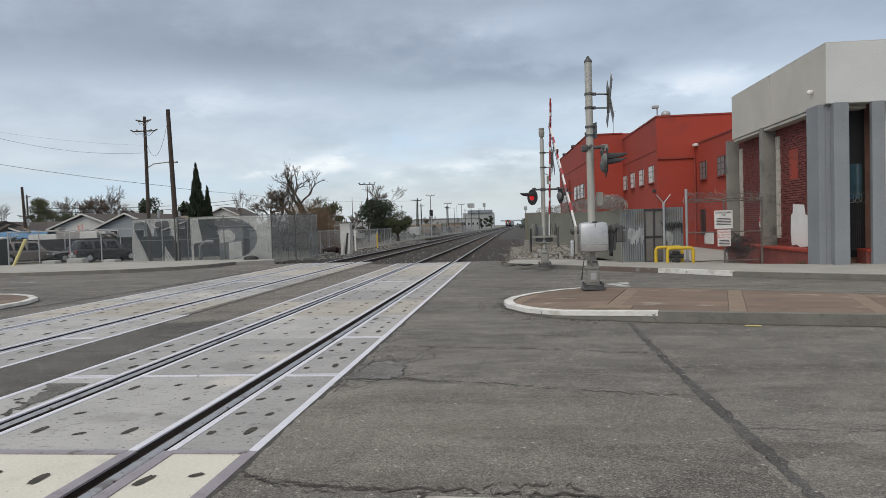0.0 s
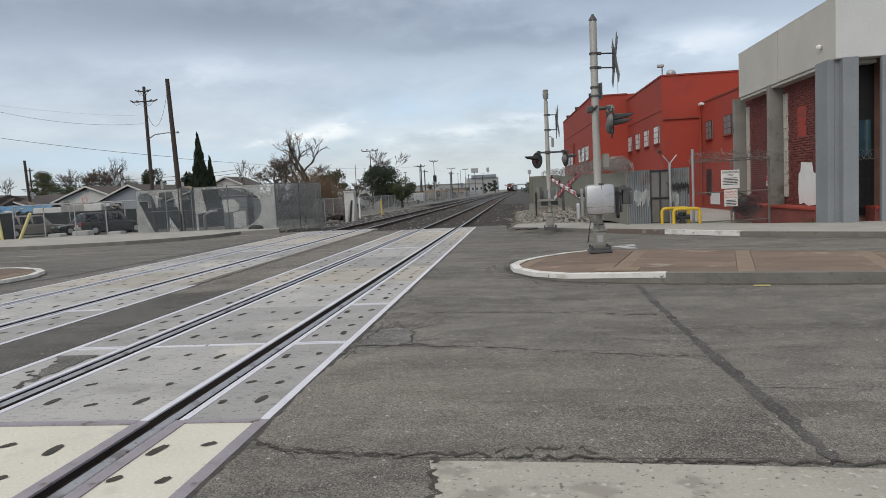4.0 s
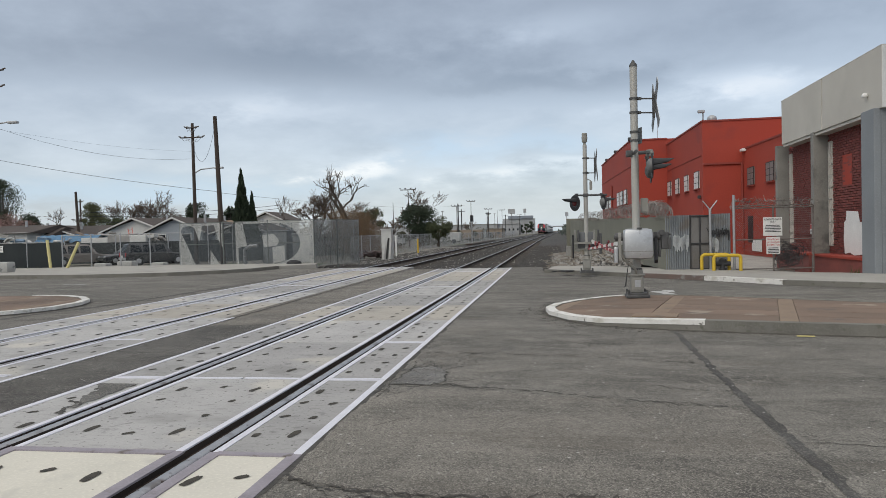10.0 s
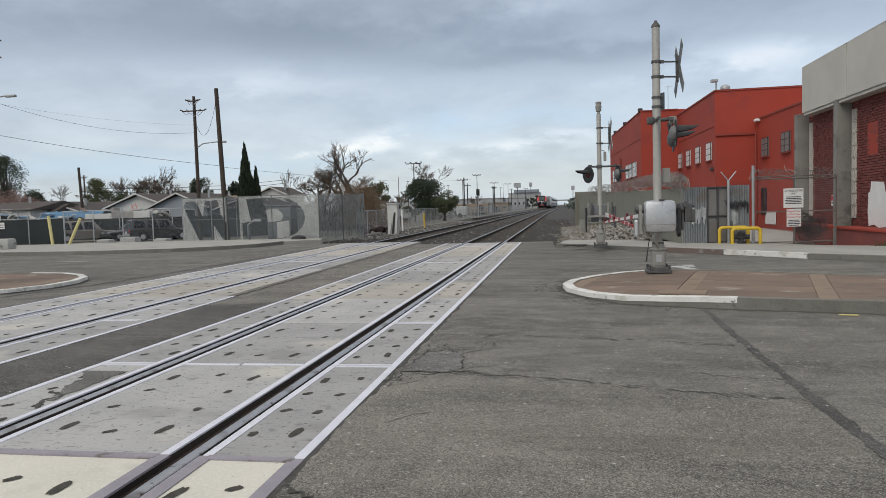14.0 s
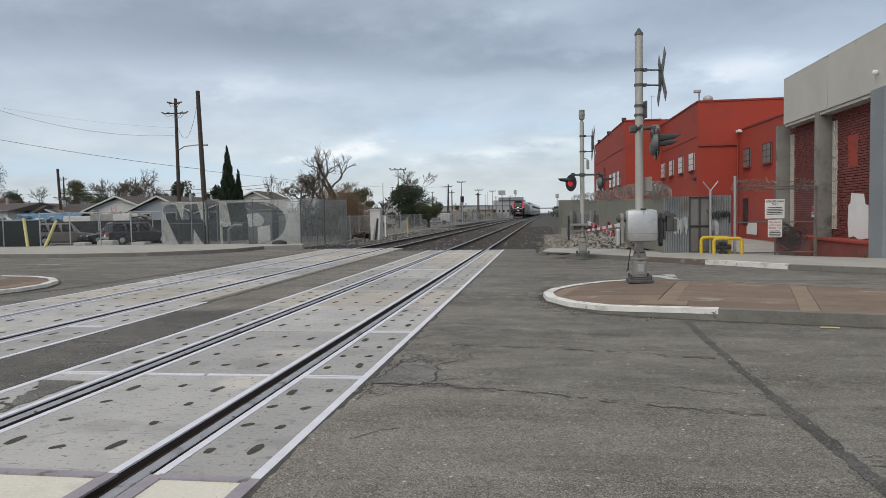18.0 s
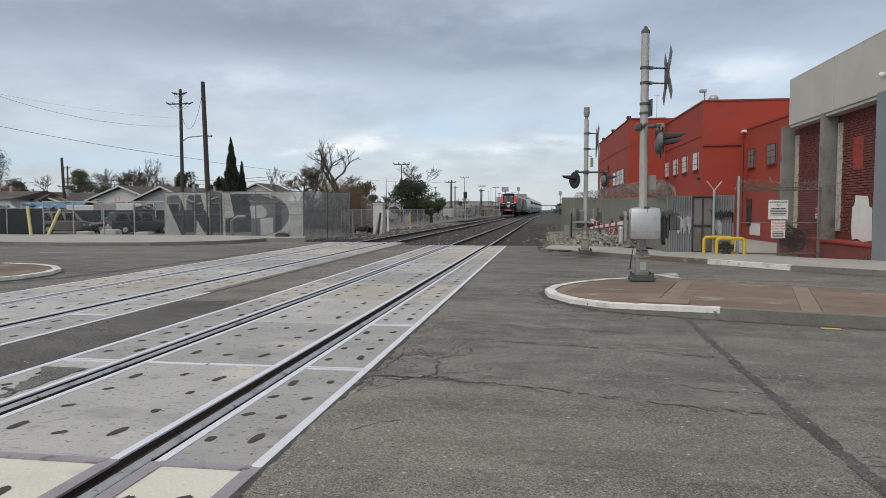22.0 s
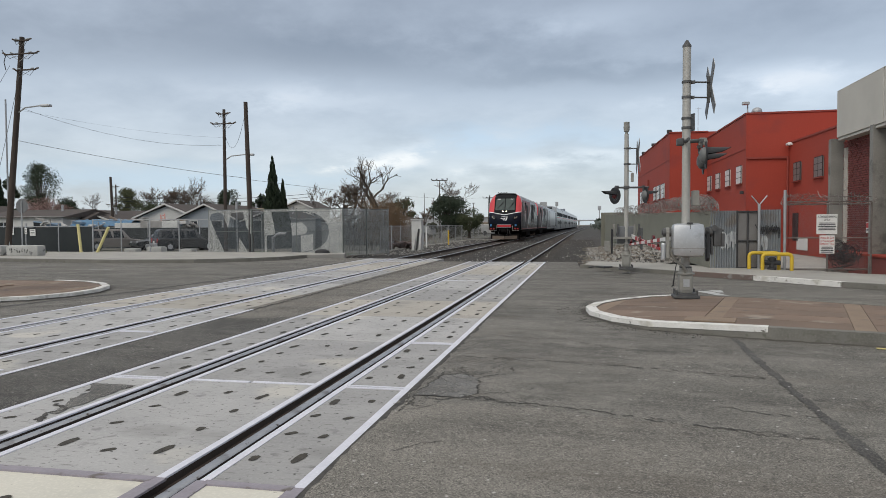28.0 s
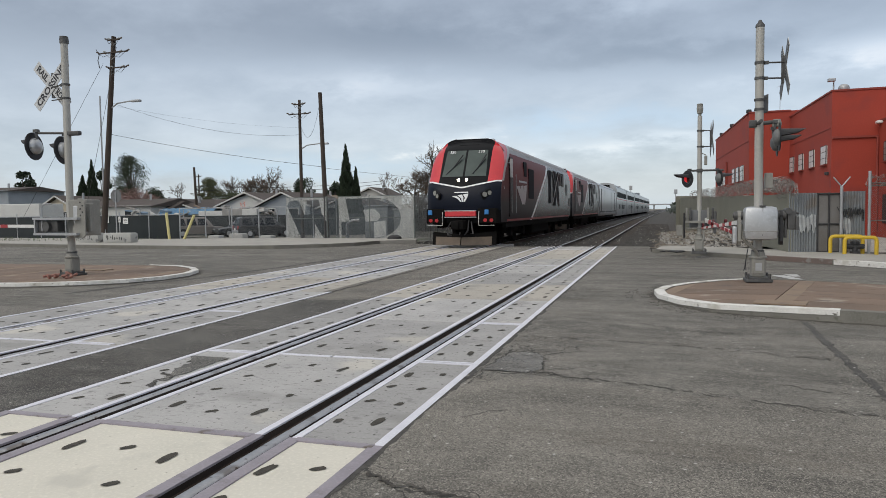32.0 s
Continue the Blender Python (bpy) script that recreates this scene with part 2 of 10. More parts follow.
def asphalt(name, base, worn, seed, grit=1.0):
    """Old asphalt: pale aggregate grains in a dark binder, stains, traffic streaks and fine crazing."""
    m = bpy.data.materials.new(name)
    m.use_nodes = True
    nt = m.node_tree
    b = nt.nodes["Principled BSDF"]
    tc_ = nt.nodes.new("ShaderNodeTexCoord")
    mp = nt.nodes.new("ShaderNodeMapping")
    mp.inputs["Location"].default_value = (seed, seed * 0.7, 0)
    nt.links.new(tc_.outputs["Object"], mp.inputs[0])

    def tex(kind, scale, sx=1.0, sy=1.0, rot=0.0, **kw):
        n = nt.nodes.new(kind)
        q = nt.nodes.new("ShaderNodeMapping")
        q.inputs["Scale"].default_value = (sx, sy, 1)
        q.inputs["Rotation"].default_value = (0, 0, rot)
        nt.links.new(mp.outputs[0], q.inputs[0])
        nt.links.new(q.outputs[0], n.inputs["Vector"])
        n.inputs["Scale"].default_value = scale
        for k, v in kw.items():
            n.inputs[k].default_value = v
        return n

    def rng(v, lo, hi, to0=0.0, to1=1.0):
        n = nt.nodes.new("ShaderNodeMapRange")
        for k, x in (("From Min", lo), ("From Max", hi), ("To Min", to0), ("To Max", to1)):
            n.inputs[k].default_value = x
        nt.links.new(v, n.inputs["Value"])
        return n.outputs[0]

    def mix(f, a_, c_, mode="MIX"):
        n = nt.nodes.new("ShaderNodeMix")
        n.data_type = "RGBA"
        n.blend_type = mode
        for i, v in ((0, f), (6, a_), (7, c_)):
            if isinstance(v, (int, float)):
                n.inputs[i].default_value = v
            elif isinstance(v, tuple):
                n.inputs[i].default_value = (*v, 1)
            else:
                nt.links.new(v, n.inputs[i])
        return n.outputs[2]

    large = tex("ShaderNodeTexNoise", 0.28, Detail=6.0, Roughness=0.6)
    mid = tex("ShaderNodeTexNoise", 2.4, Detail=6.0, Roughness=0.65)
    streak = tex("ShaderNodeTexNoise", 0.9, 0.5, 1.5, -0.3, Detail=8.0, Roughness=0.68, Distortion=0.6)
    col = mix(rng(large.outputs["Fac"], 0.34, 0.66), base, worn)
    col = mix(rng(streak.outputs["Fac"], 0.45, 0.60, 0.0, 0.85), col, tuple(v * 0.6 for v in base))
    col = mix(rng(mid.outputs["Fac"], 0.48, 0.70, 0.0, 0.55), col, tuple(v * 1.3 for v in worn))
    grain = tex("ShaderNodeTexVoronoi", 155.0)
    hue = nt.nodes.new("ShaderNodeSeparateXYZ")
    nt.links.new(grain.outputs["Color"], hue.inputs[0])
    col = mix(rng(hue.outputs[0], 0.58, 1.0, 0.0, 0.62 * grit), col, (0.43, 0.40, 0.345))
    col = mix(rng(hue.outputs[1], 0.50, 0.95, 0.0, 0.72), col, (0.022, 0.021, 0.019))
    clump = tex("ShaderNodeTexVoronoi", 75.0)
    hk = nt.nodes.new("ShaderNodeSeparateXYZ")
    nt.links.new(clump.outputs["Color"], hk.inputs[0])
    col = mix(rng(hk.outputs[0], 0.72, 1.0, 0.0, 0.26 * grit), col, (0.38, 0.355, 0.31))
    col = mix(rng(hk.outputs[1], 0.74, 1.0, 0.0, 0.32), col, (0.03, 0.028, 0.026))
    coarse = tex("ShaderNodeTexVoronoi", 17.0)
    hc = nt.nodes.new("ShaderNodeSeparateXYZ")
    nt.links.new(coarse.outputs["Color"], hc.inputs[0])
    dot = rng(coarse.outputs["Distance"], 0.10, 0.22, 1.0, 0.0)
    sel = nt.nodes.new("ShaderNodeMath")
    sel.operation = "MULTIPLY"
    nt.links.new(dot, sel.inputs[0])
    nt.links.new(rng(hc.outputs[0], 0.86, 0.90), sel.inputs[1])
    col = mix(sel.outputs[0], col, (0.50, 0.48, 0.45))
    # brown rubbed patches and long dark scuffs across the road
    rub = tex("ShaderNodeTexNoise", 0.75, 0.55, 1.6, 0.1, Detail=7.0, Roughness=0.7)
    col = mix(rng(rub.outputs["Fac"], 0.54, 0.66, 0.0, 0.45), col, (base[0] * 0.78, base[1] * 0.70, base[2] * 0.64))
    scuff = tex("ShaderNodeTexNoise", 2.2, 0.35, 6.0, 0.12, Detail=6.0, Roughness=0.75)
    col = mix(rng(scuff.outputs["Fac"], 0.60, 0.70, 0.0, 0.5), col, (base[0] * 0.42, base[1] * 0.41, base[2] * 0.40))
    craze = tex("ShaderNodeTexVoronoi", 1.15)
    craze.feature = "DISTANCE_TO_EDGE"
    warp = tex("ShaderNodeTexNoise", 3.0, Detail=5.0)
    wv = nt.nodes.new("ShaderNodeMix")
    wv.data_type = "VECTOR"
    wv.inputs[0].default_value = 0.16
    nt.links.new(mp.outputs[0], wv.inputs[4])
    nt.links.new(warp.outputs["Color"], wv.inputs[5])
    nt.links.new(wv.outputs[1], craze.inputs["Vector"])
    line = rng(craze.outputs["Distance"], 0.002, 0.008, 1.0, 0.0)
    where = tex("ShaderNodeTexNoise", 0.55, Detail=3.0)
    cm = nt.nodes.new("ShaderNodeMath")
    cm.operation = "MULTIPLY"
    nt.links.new(line, cm.inputs[0])
    nt.links.new(rng(where.outputs["Fac"], 0.52, 0.66, 0.0, 0.35), cm.inputs[1])
    col = mix(cm.outputs[0], col, (0.03, 0.03, 0.03))
    nt.links.new(col, b.inputs["Base Color"])
    b.inputs["Roughness"].default_value = 0.88
    bp = nt.nodes.new("ShaderNodeBump")
    bp.inputs["Strength"].default_value, bp.inputs["Distance"].default_value = 0.8, 0.008
    nt.links.new(hue.outputs[0], bp.inputs["Height"])
    nt.links.new(bp.outputs[0], b.inputs["Normal"])
    return m


ASPHALT = asphalt("asphalt", (0.134, 0.127, 0.111), (0.240, 0.227, 0.200), 3.0)
TAR = asphalt("tar_seal", (0.072, 0.070, 0.067), (0.108, 0.105, 0.10), 21.0, 0.5)
PANEL = mat("panel_concrete", (0.385, 0.378, 0.368), (0.305, 0.30, 0.294), rough=0.85, scale=1.6, fine=45, bump=0.25, rnd=0.17,
            spots=[((0.29, 0.285, 0.275), 1.3, 0.58), ((0.46, 0.44, 0.40), 0.8, 0.60), ((0.24, 0.235, 0.23), 7.0, 0.62), ((0.12, 0.116, 0.11), 24.0, 0.615)])
PANEL_CREAM = mat("cream_panel_concrete", (0.64, 0.61, 0.53), (0.55, 0.53, 0.46), rough=0.85, scale=1.6, fine=45, bump=0.2, spots=[((0.52, 0.50, 0.44), 2.3, 0.56), ((0.30, 0.28, 0.24), 24.0, 0.68)])
EDGE_OLD = mat("weathered_edge", (0.30, 0.275, 0.305), (0.23, 0.21, 0.235), rough=0.7, scale=5, fine=60, bump=0.15, spots=[((0.14, 0.12, 0.11), 6.0, 0.62)])


def scuffed(m, strength=0.5):
    """Adds short scrapes that run across the panel."""
    nt = m.node_tree
    b = nt.nodes["Principled BSDF"]
    src = b.inputs["Base Color"].links[0].from_socket
    tc_, io, mp, nz = [nt.nodes.new("ShaderNode" + k) for k in ("TexCoord", "ObjectInfo", "Mapping", "TexNoise")]
    mul = nt.nodes.new("ShaderNodeVectorMath")
    mul.operation, mul.inputs[1].default_value = "MULTIPLY", (33.0, 71.0, 0.0)
    nt.links.new(io.outputs["Random"], mul.inputs[0])
    nt.links.new(mul.outputs[0], mp.inputs["Location"])
    mp.inputs["Scale"].default_value = (5.0, 46.0, 1.0)
    nt.links.new(tc_.outputs["Object"], mp.inputs["Vector"])
    nt.links.new(mp.outputs[0], nz.inputs["Vector"])
    nz.inputs["Scale"].default_value, nz.inputs["Detail"].default_value = 1.0, 4.0
    r_, mx = nt.nodes.new("ShaderNodeMapRange"), nt.nodes.new("ShaderNodeMix")
    r_.inputs["From Min"].default_value, r_.inputs["From Max"].default_value, r_.inputs["To Max"].default_value = 0.60, 0.70, strength
    nt.links.new(nz.outputs["Fac"], r_.inputs["Value"])
    mx.data_type = "RGBA"
    nt.links.new(r_.outputs[0], mx.inputs[0])
    nt.links.new(src, mx.inputs[6])
    mx.inputs[7].default_value = (0.15, 0.145, 0.135, 1)
    nt.links.new(mx.outputs[2], b.inputs["Base Color"])


PANEL_TAN = mat("tan_panel_concrete", (0.435, 0.405, 0.355), (0.36, 0.335, 0.295), rough=0.85, scale=1.6, fine=45, bump=0.25, rnd=0.10,
                spots=[((0.33, 0.315, 0.285), 1.3, 0.58), ((0.25, 0.235, 0.21), 7.0, 0.63), ((0.16, 0.15, 0.135), 24.0, 0.645)])
scuffed(PANEL, 0.6)
scuffed(PANEL_TAN, 0.35)
STEEL_EDGE = mat("galvanised_edge", (0.68, 0.68, 0.735), (0.54, 0.54, 0.60), rough=0.6, metal=0.0, scale=4, fine=60, bump=0.1)
RAIL = mat("worn_rail_top", (0.46, 0.455, 0.46), (0.36, 0.355, 0.36), rough=0.38, metal=0.85, scale=6, fine=50, bump=0.05, spots=[((0.22, 0.20, 0.19), 3.0, 0.56), ((0.10, 0.075, 0.06), 14.0, 0.62)])
RAIL_SIDE = mat("rail_rust", (0.05, 0.036, 0.029), (0.03, 0.024, 0.02), rough=0.9, scale=5, fine=60, bump=0.3)
BALLAST = mat("ballast_bed", (0.072, 0.066, 0.060), (0.036, 0.034, 0.032), rough=0.95, scale=1.2, fine=22, bump=1.0, dist=0.05,
              spots=[((0.22, 0.21, 0.195), 6.0, 0.62), ((0.045, 0.058, 0.055), 9.0, 0.60)])
DIRT = mat("dirt_ground", (0.20, 0.19, 0.165), (0.13, 0.125, 0.11), rough=0.95, scale=0.2, fine=9, bump=0.8, dist=0.05,
           spots=[((0.10, 0.13, 0.06), 0.35, 0.58), ((0.28, 0.26, 0.23), 3.0, 0.62)])
STONE = mat("ballast_stone", (0.085, 0.081, 0.076), (0.05, 0.048, 0.046), rough=0.95, scale=8, fine=60, bump=0.4)
PAVE = mat("pavement_concrete", (0.37, 0.355, 0.32), (0.29, 0.28, 0.258), rough=0.9, scale=0.9, fine=50, bump=0.25,
           spots=[((0.24, 0.235, 0.22), 0.8, 0.62)])
BAND_TAN = mat("tan_paving_band", (0.25, 0.185, 0.132), (0.20, 0.15, 0.112), rough=0.9, scale=2.0, fine=45, bump=0.3, spots=[((0.17, 0.135, 0.105), 3.0, 0.6)])
KERB = mat("kerb_concrete", (0.20, 0.193, 0.17), (0.125, 0.12, 0.105), rough=0.9, scale=2.5, fine=50, bump=0.3,
           spots=[((0.17, 0.165, 0.15), 3.0, 0.56), ((0.13, 0.128, 0.105), 9.0, 0.60)])
KERB_WHITE = mat("white_kerb_paint", (0.72, 0.71, 0.68), (0.60, 0.59, 0.56), rough=0.75, scale=4, fine=50, bump=0.2,
                 spots=[((0.52, 0.50, 0.45), 2.2, 0.54), ((0.28, 0.265, 0.23), 6.0, 0.615), ((0.16, 0.15, 0.13), 16.0, 0.63)])
KERB_RED = mat("faded_red_kerb_paint", (0.155, 0.11, 0.098), (0.13, 0.105, 0.092), rough=0.85, scale=3, fine=40, bump=0.25,
               spots=[((0.22, 0.21, 0.2), 5.0, 0.58)])
BRICKPAVE = mat("red_stamped_paving", (0.205, 0.145, 0.107), (0.148, 0.108, 0.083), rough=0.9, scale=1.2, fine=45, bump=0.3, rnd=0.10,
                spots=[((0.28, 0.235, 0.19), 1.7, 0.6), ((0.13, 0.105, 0.09), 2.4, 0.64)])

# ---- mesh helpers ----


class Shape:
    """Gathers vertices and faces of one mesh."""

    def __init__(self):
        self.v, self.f, self.sm = [], [], False

    def add(self, vs, fs, m=None):
        k = len(self.v)
        self.v += [tuple(m @ Vector(p)) for p in vs] if m is not None else [tuple(p) for p in vs]
        self.f += [tuple(i + k for i in f) for f in fs]
        return self

    def box(self, c, s, m=None, ch=0.0):
        """A box of centre c and size s, its edges cut by ch."""
        x, y, z = (v / 2 for v in s)
        if ch <= 0:
            vs = [(c[0] + a * x, c[1] + b * y, c[2] + d * z) for a in (-1, 1) for b in (-1, 1) for d in (-1, 1)]
            return self.add(vs, [(0, 1, 3, 2), (4, 6, 7, 5), (0, 4, 5, 1), (2, 3, 7, 6), (0, 2, 6, 4), (1, 5, 7, 3)], m)
        bm = bmesh.new()
        bmesh.ops.create_cube(bm, size=1, matrix=Matrix.Translation(c) @ Matrix.Diagonal((*s, 1)))
        bmesh.ops.bevel(bm, geom=bm.edges[:], offset=min(ch, min(s) * 0.45), segments=2, affect="EDGES", profile=0.6)
        bm.verts.index_update()
        self.add([v.co[:] for v in bm.verts], [[v.index for v in f.verts] for f in bm.faces], m)
        bm.free()
        return self

    def cyl(self, p0, p1, r0, r1=None, n=12, caps=True):
        r1 = r0 if r1 is None else r1
        p0, p1 = Vector(p0), Vector(p1)
        d = (p1 - p0).normalized()
        a = d.orthogonal().normalized()
        b = d.cross(a)
        vs = []
        for p, r in ((p0, r0), (p1, r1)):
            vs += [p + r * (math.cos(2 * math.pi * i / n) * a + math.sin(2 * math.pi * i / n) * b) for i in range(n)]
        fs = [(i, (i + 1) % n, n + (i + 1) % n, n + i) for i in range(n)]
        if caps:
            fs += [tuple(range(n))[::-1], tuple(range(n, 2 * n))]
        return self.add(vs, fs)

    def tube(self, pts, r, n=6, r1=None):
        """A round bar along points."""
        pts = [Vector(p) for p in pts]
        r1 = r if r1 is None else r1
        vs, fs = [], []
        a = None
        for i, p in enumerate(pts):
            d = (pts[min(i + 1, len(pts) - 1)] - pts[max(i - 1, 0)]).normalized()
            a = d.orthogonal().normalized() if a is None else (a - a.dot(d) * d).normalized()
            b = d.cross(a)
            rr = r + (r1 - r) * i / max(1, len(pts) - 1)
            vs += [p + rr * (math.cos(2 * math.pi * k / n) * a + math.sin(2 * math.pi * k / n) * b) for k in range(n)]
            if i:
                o = (i - 1) * n
                fs += [(o + k, o + (k + 1) % n, o + n + (k + 1) % n, o + n + k) for k in range(n)]
        fs += [tuple(range(n))[::-1], tuple(range(len(vs) - n, len(vs)))]
        return self.add(vs, fs)

    def prism(self, poly, z0, z1, m=None):
        """An upright block over a plan outline; z0, z1: numbers or functions of x, y."""
        f0 = z0 if callable(z0) else (lambda x, y: z0)
        f1 = z1 if callable(z1) else (lambda x, y: z1)
        if sum(a[0] * b[1] - b[0] * a[1] for a, b in zip(poly, poly[1:] + poly[:1])) < 0:
            poly = poly[::-1]
        n = len(poly)
        vs = [(x, y, f0(x, y)) for x, y in poly] + [(x, y, f1(x, y)) for x, y in poly]
        fs = [(i, (i + 1) % n, n + (i + 1) % n, n + i) for i in range(n)] + [tuple(range(n))[::-1], tuple(range(n, 2 * n))]
        return self.add(vs, fs, m)

    def lathe(self, prof, n=16, m=None):
        """A turned body about z: prof is a list of (radius, z)."""
        vs, fs = [], []
        for r, z in prof:
            vs += [(r * math.cos(2 * math.pi * i / n), r * math.sin(2 * math.pi * i / n), z) for i in range(n)]
        for j in range(len(prof) - 1):
            fs += [(j * n + i, j * n + (i + 1) % n, (j + 1) * n + (i + 1) % n, (j + 1) * n + i) for i in range(n)]
        fs += [tuple(range(n))[::-1], tuple(range(len(vs) - n, len(vs)))]
        return self.add(vs, fs, m)


def mesh_of(name, shape, material, smooth=False):
    me = bpy.data.meshes.new(name)
    me.from_pydata(shape.v, [], shape.f)
    me.materials.append(material)
    if smooth:
        me.shade_smooth()
        me.set_sharp_from_angle(angle=radians(40))
    return me


def part(name, shape, material, parent=None, label="", smooth=False, m=None):
    """Links a shape as one mesh object under a thing or part."""
    ob = new(name, mesh_of(name, shape, material, smooth) if isinstance(shape, Shape) else shape)
    ob.parent = parent
    if m is not None:
        ob.matrix_basis = m
    if label:
        ob["label"] = label
    return ob


def thing(name, label, category, m=None, group="", kind=""):
    ob = new(name)
    ob.empty_display_size = 0.2
    if m is not None:
        ob.matrix_basis = m
    return tagged(ob, label, category, group, kind)


def solid(name, shape, material, label, category, group="", kind="", smooth=False, m=None):
    return tagged(part(name, shape, material, None, "", smooth, m), label, category, group, kind)


def lerp(a, b, t):
    return tuple(x + (y - x) * t for x, y in zip(a, b))


def clamp(v, a=0.0, b=1.0):
    return max(a, min(b, v))

# ---- setting: ground, road, tracks ----
TX2 = -4.27            # centre line of the far track beyond the road; the near one is x = 0
TOE = 0.0086           # the far track closes up slightly over the crossing
GAUGE = 0.768          # half the distance between the rail centres
PAD0, PAD1, STEP = -10.02, 26.6, 2.2885   # crossing panels: first joint line, end, length


def pave_z(x, y):
    """Top of the pavement before the buildings: it falls slowly away from the kerb."""
    return 0.115 - 0.056 * clamp(y - 19.0, 0, 6) * clamp((x - 8.2) / 2.5)


def bend(y):
    """The line swings slightly to the east far off: sideways shift at y, and its slope."""
    u = y - 80.0
    if u <= 0:
        return 0.0, 0.0
    if u < 60:
        return 0.0118 * u * u / 120, 0.0118 * u / 60
    return 0.0118 * (u - 30), 0.0118


ground = Shape()
N = 120
xs = [(-1 if i < 0 else 1) * (abs(i) / N) ** 3 * 2500 for i in range(-N, N + 1)]
ys = [20 + v for v in xs]
lot = lambda x, y: 0.36 * clamp((y - 37) / 8) * clamp((57.5 - y) / 2.5) * clamp((-x - 17.5) / 4) * clamp((x + 60) / 10)
gv = [(x, y, -0.22 - 0.15 * clamp((y - 19) / 8) * clamp((x - 5.5) / 2.0) - lot(x, y)) for y in ys for x in xs]
W = 2 * N + 1
ground.add(gv, [(j * W + i, j * W + i + 1, (j + 1) * W + i + 1, (j + 1) * W + i) for j in range(W - 1) for i in range(W - 1)])
solid("ground", ground, DIRT, "bare grey-brown earth with sparse weeds", "ground", kind="structure", smooth=True)

bed = Shape()
for y0, y1 in ((26.6, 120), (120, 700)):
    bed.prism([(-9.0 + bend(y0)[0], y0), (4.6 if y0 < 100 else 8.0 + bend(y0)[0], y0), (8.0 + bend(y1)[0], y1), (-9.0 + bend(y1)[0], y1)], -0.5, -0.17 if y0 < 100 else -0.165)
solid("ballast_bed", bed, BALLAST, "grey crushed stone track bed", "ballast", kind="structure")

EDGE_R = 1.465
FAR_R = [(2.75, 22.95), (5.13, 20.37), (6.91, 18.59), (8.52, 16.7), (10.92, 14.9), (16.0, 11.2), (30, 1.5), (60, -19)]
FAR_L = [(-8.95, 28.6), (-9.3, 26.6), (-10.1, 25.5), (-11.73, 24.3), (-14.84, 23.75), (-20.5, 24.3), (-32, 26.5), (-70, 34)]
NOOK_R = 26.72
road = Shape()
road.prism([(EDGE_R, -30), (60, -30)] + FAR_R[::-1] + [(2.6, NOOK_R), (EDGE_R, NOOK_R)], -0.6, 0.0)
solid("road_east", road, ASPHALT, "worn grey asphalt road with cracks", "road", kind="structure")
deck_x = lambda y, d: TX2 + TOE * (27 - y) + d
road = Shape().prism([(deck_x(-30, 1.615), -30), (EDGE_R * -1, -30), (EDGE_R * -1, 26.6), (deck_x(26.6, 1.42), 26.6), (deck_x(11.03, 1.42), 11.03), (deck_x(11.02, 1.615), 11.02)], -0.6, -0.004)
solid("road_middle", road, asphalt("dusty_asphalt", (0.175, 0.16, 0.136), (0.25, 0.232, 0.20), 14.0), "grey asphalt strip between the two tracks", "road", kind="structure")
road = Shape().prism([(deck_x(-30, -1.752), -30), (deck_x(28.6, -1.752), 28.6)] + FAR_L + [(-70, -30)], -0.6, 0.0)
solid("road_west", road, ASPHALT, "worn grey asphalt road beyond the tracks", "road", kind="structure")

# rails
PROF_TOP = [(-0.036, -0.012), (-0.030, -0.004), (-0.016, 0.0), (0.016, 0.0), (0.030, -0.004), (0.036, -0.012)]
PROF_SIDE = [(-0.034, -0.012), (0.034, -0.012), (0.037, -0.022), (0.035, -0.042), (0.012, -0.05), (-0.012, -0.05), (-0.035, -0.042), (-0.037, -0.022)]


def rail(cx, label, toe=0.0):
    t = thing("rail", label, "rail", pose(cx, 0, 0), kind="structure")
    stations = [(toe * 57.0, -30.0), (0.0, 27.0)] + [(bend(y)[0], float(y)) for y in (80, 90, 100, 110, 120, 130, 140, 900)]

    def sweep(prof, closed):
        s = Shape()
        n = len(prof)
        vs = [(x + dx, y, z) for dx, y in stations for x, z in prof]
        fs = [(k * n + i, k * n + (i + 1) % n, k * n + n + (i + 1) % n, k * n + n + i) for k in range(len(stations) - 1) for i in range(n)]
        return s.add(vs, fs + ([tuple(range(n)), tuple(range(len(vs) - n, len(vs)))[::-1]] if closed else []))
    part("rail_head", sweep(PROF_TOP, True), RAIL, t, "polished steel running surface", smooth=True)
    part("rail_flank", sweep(PROF_SIDE, False), RAIL_SIDE, t, "rusty side of the rail head")
    part("rail_web", sweep([(-0.07, -0.163), (0.07, -0.163), (0.07, -0.145), (0.01, -0.13), (0.01, -0.045), (-0.01, -0.045), (-0.01, -0.13), (-0.07, -0.145)], True), RAIL_SIDE, t, "rusty steel web and foot")


for cx, toe in ((GAUGE, 0.0), (-GAUGE, 0.0), (TX2 + GAUGE, TOE), (TX2 - GAUGE, TOE)):
    rail(cx, "long steel rail with a polished top", toe)

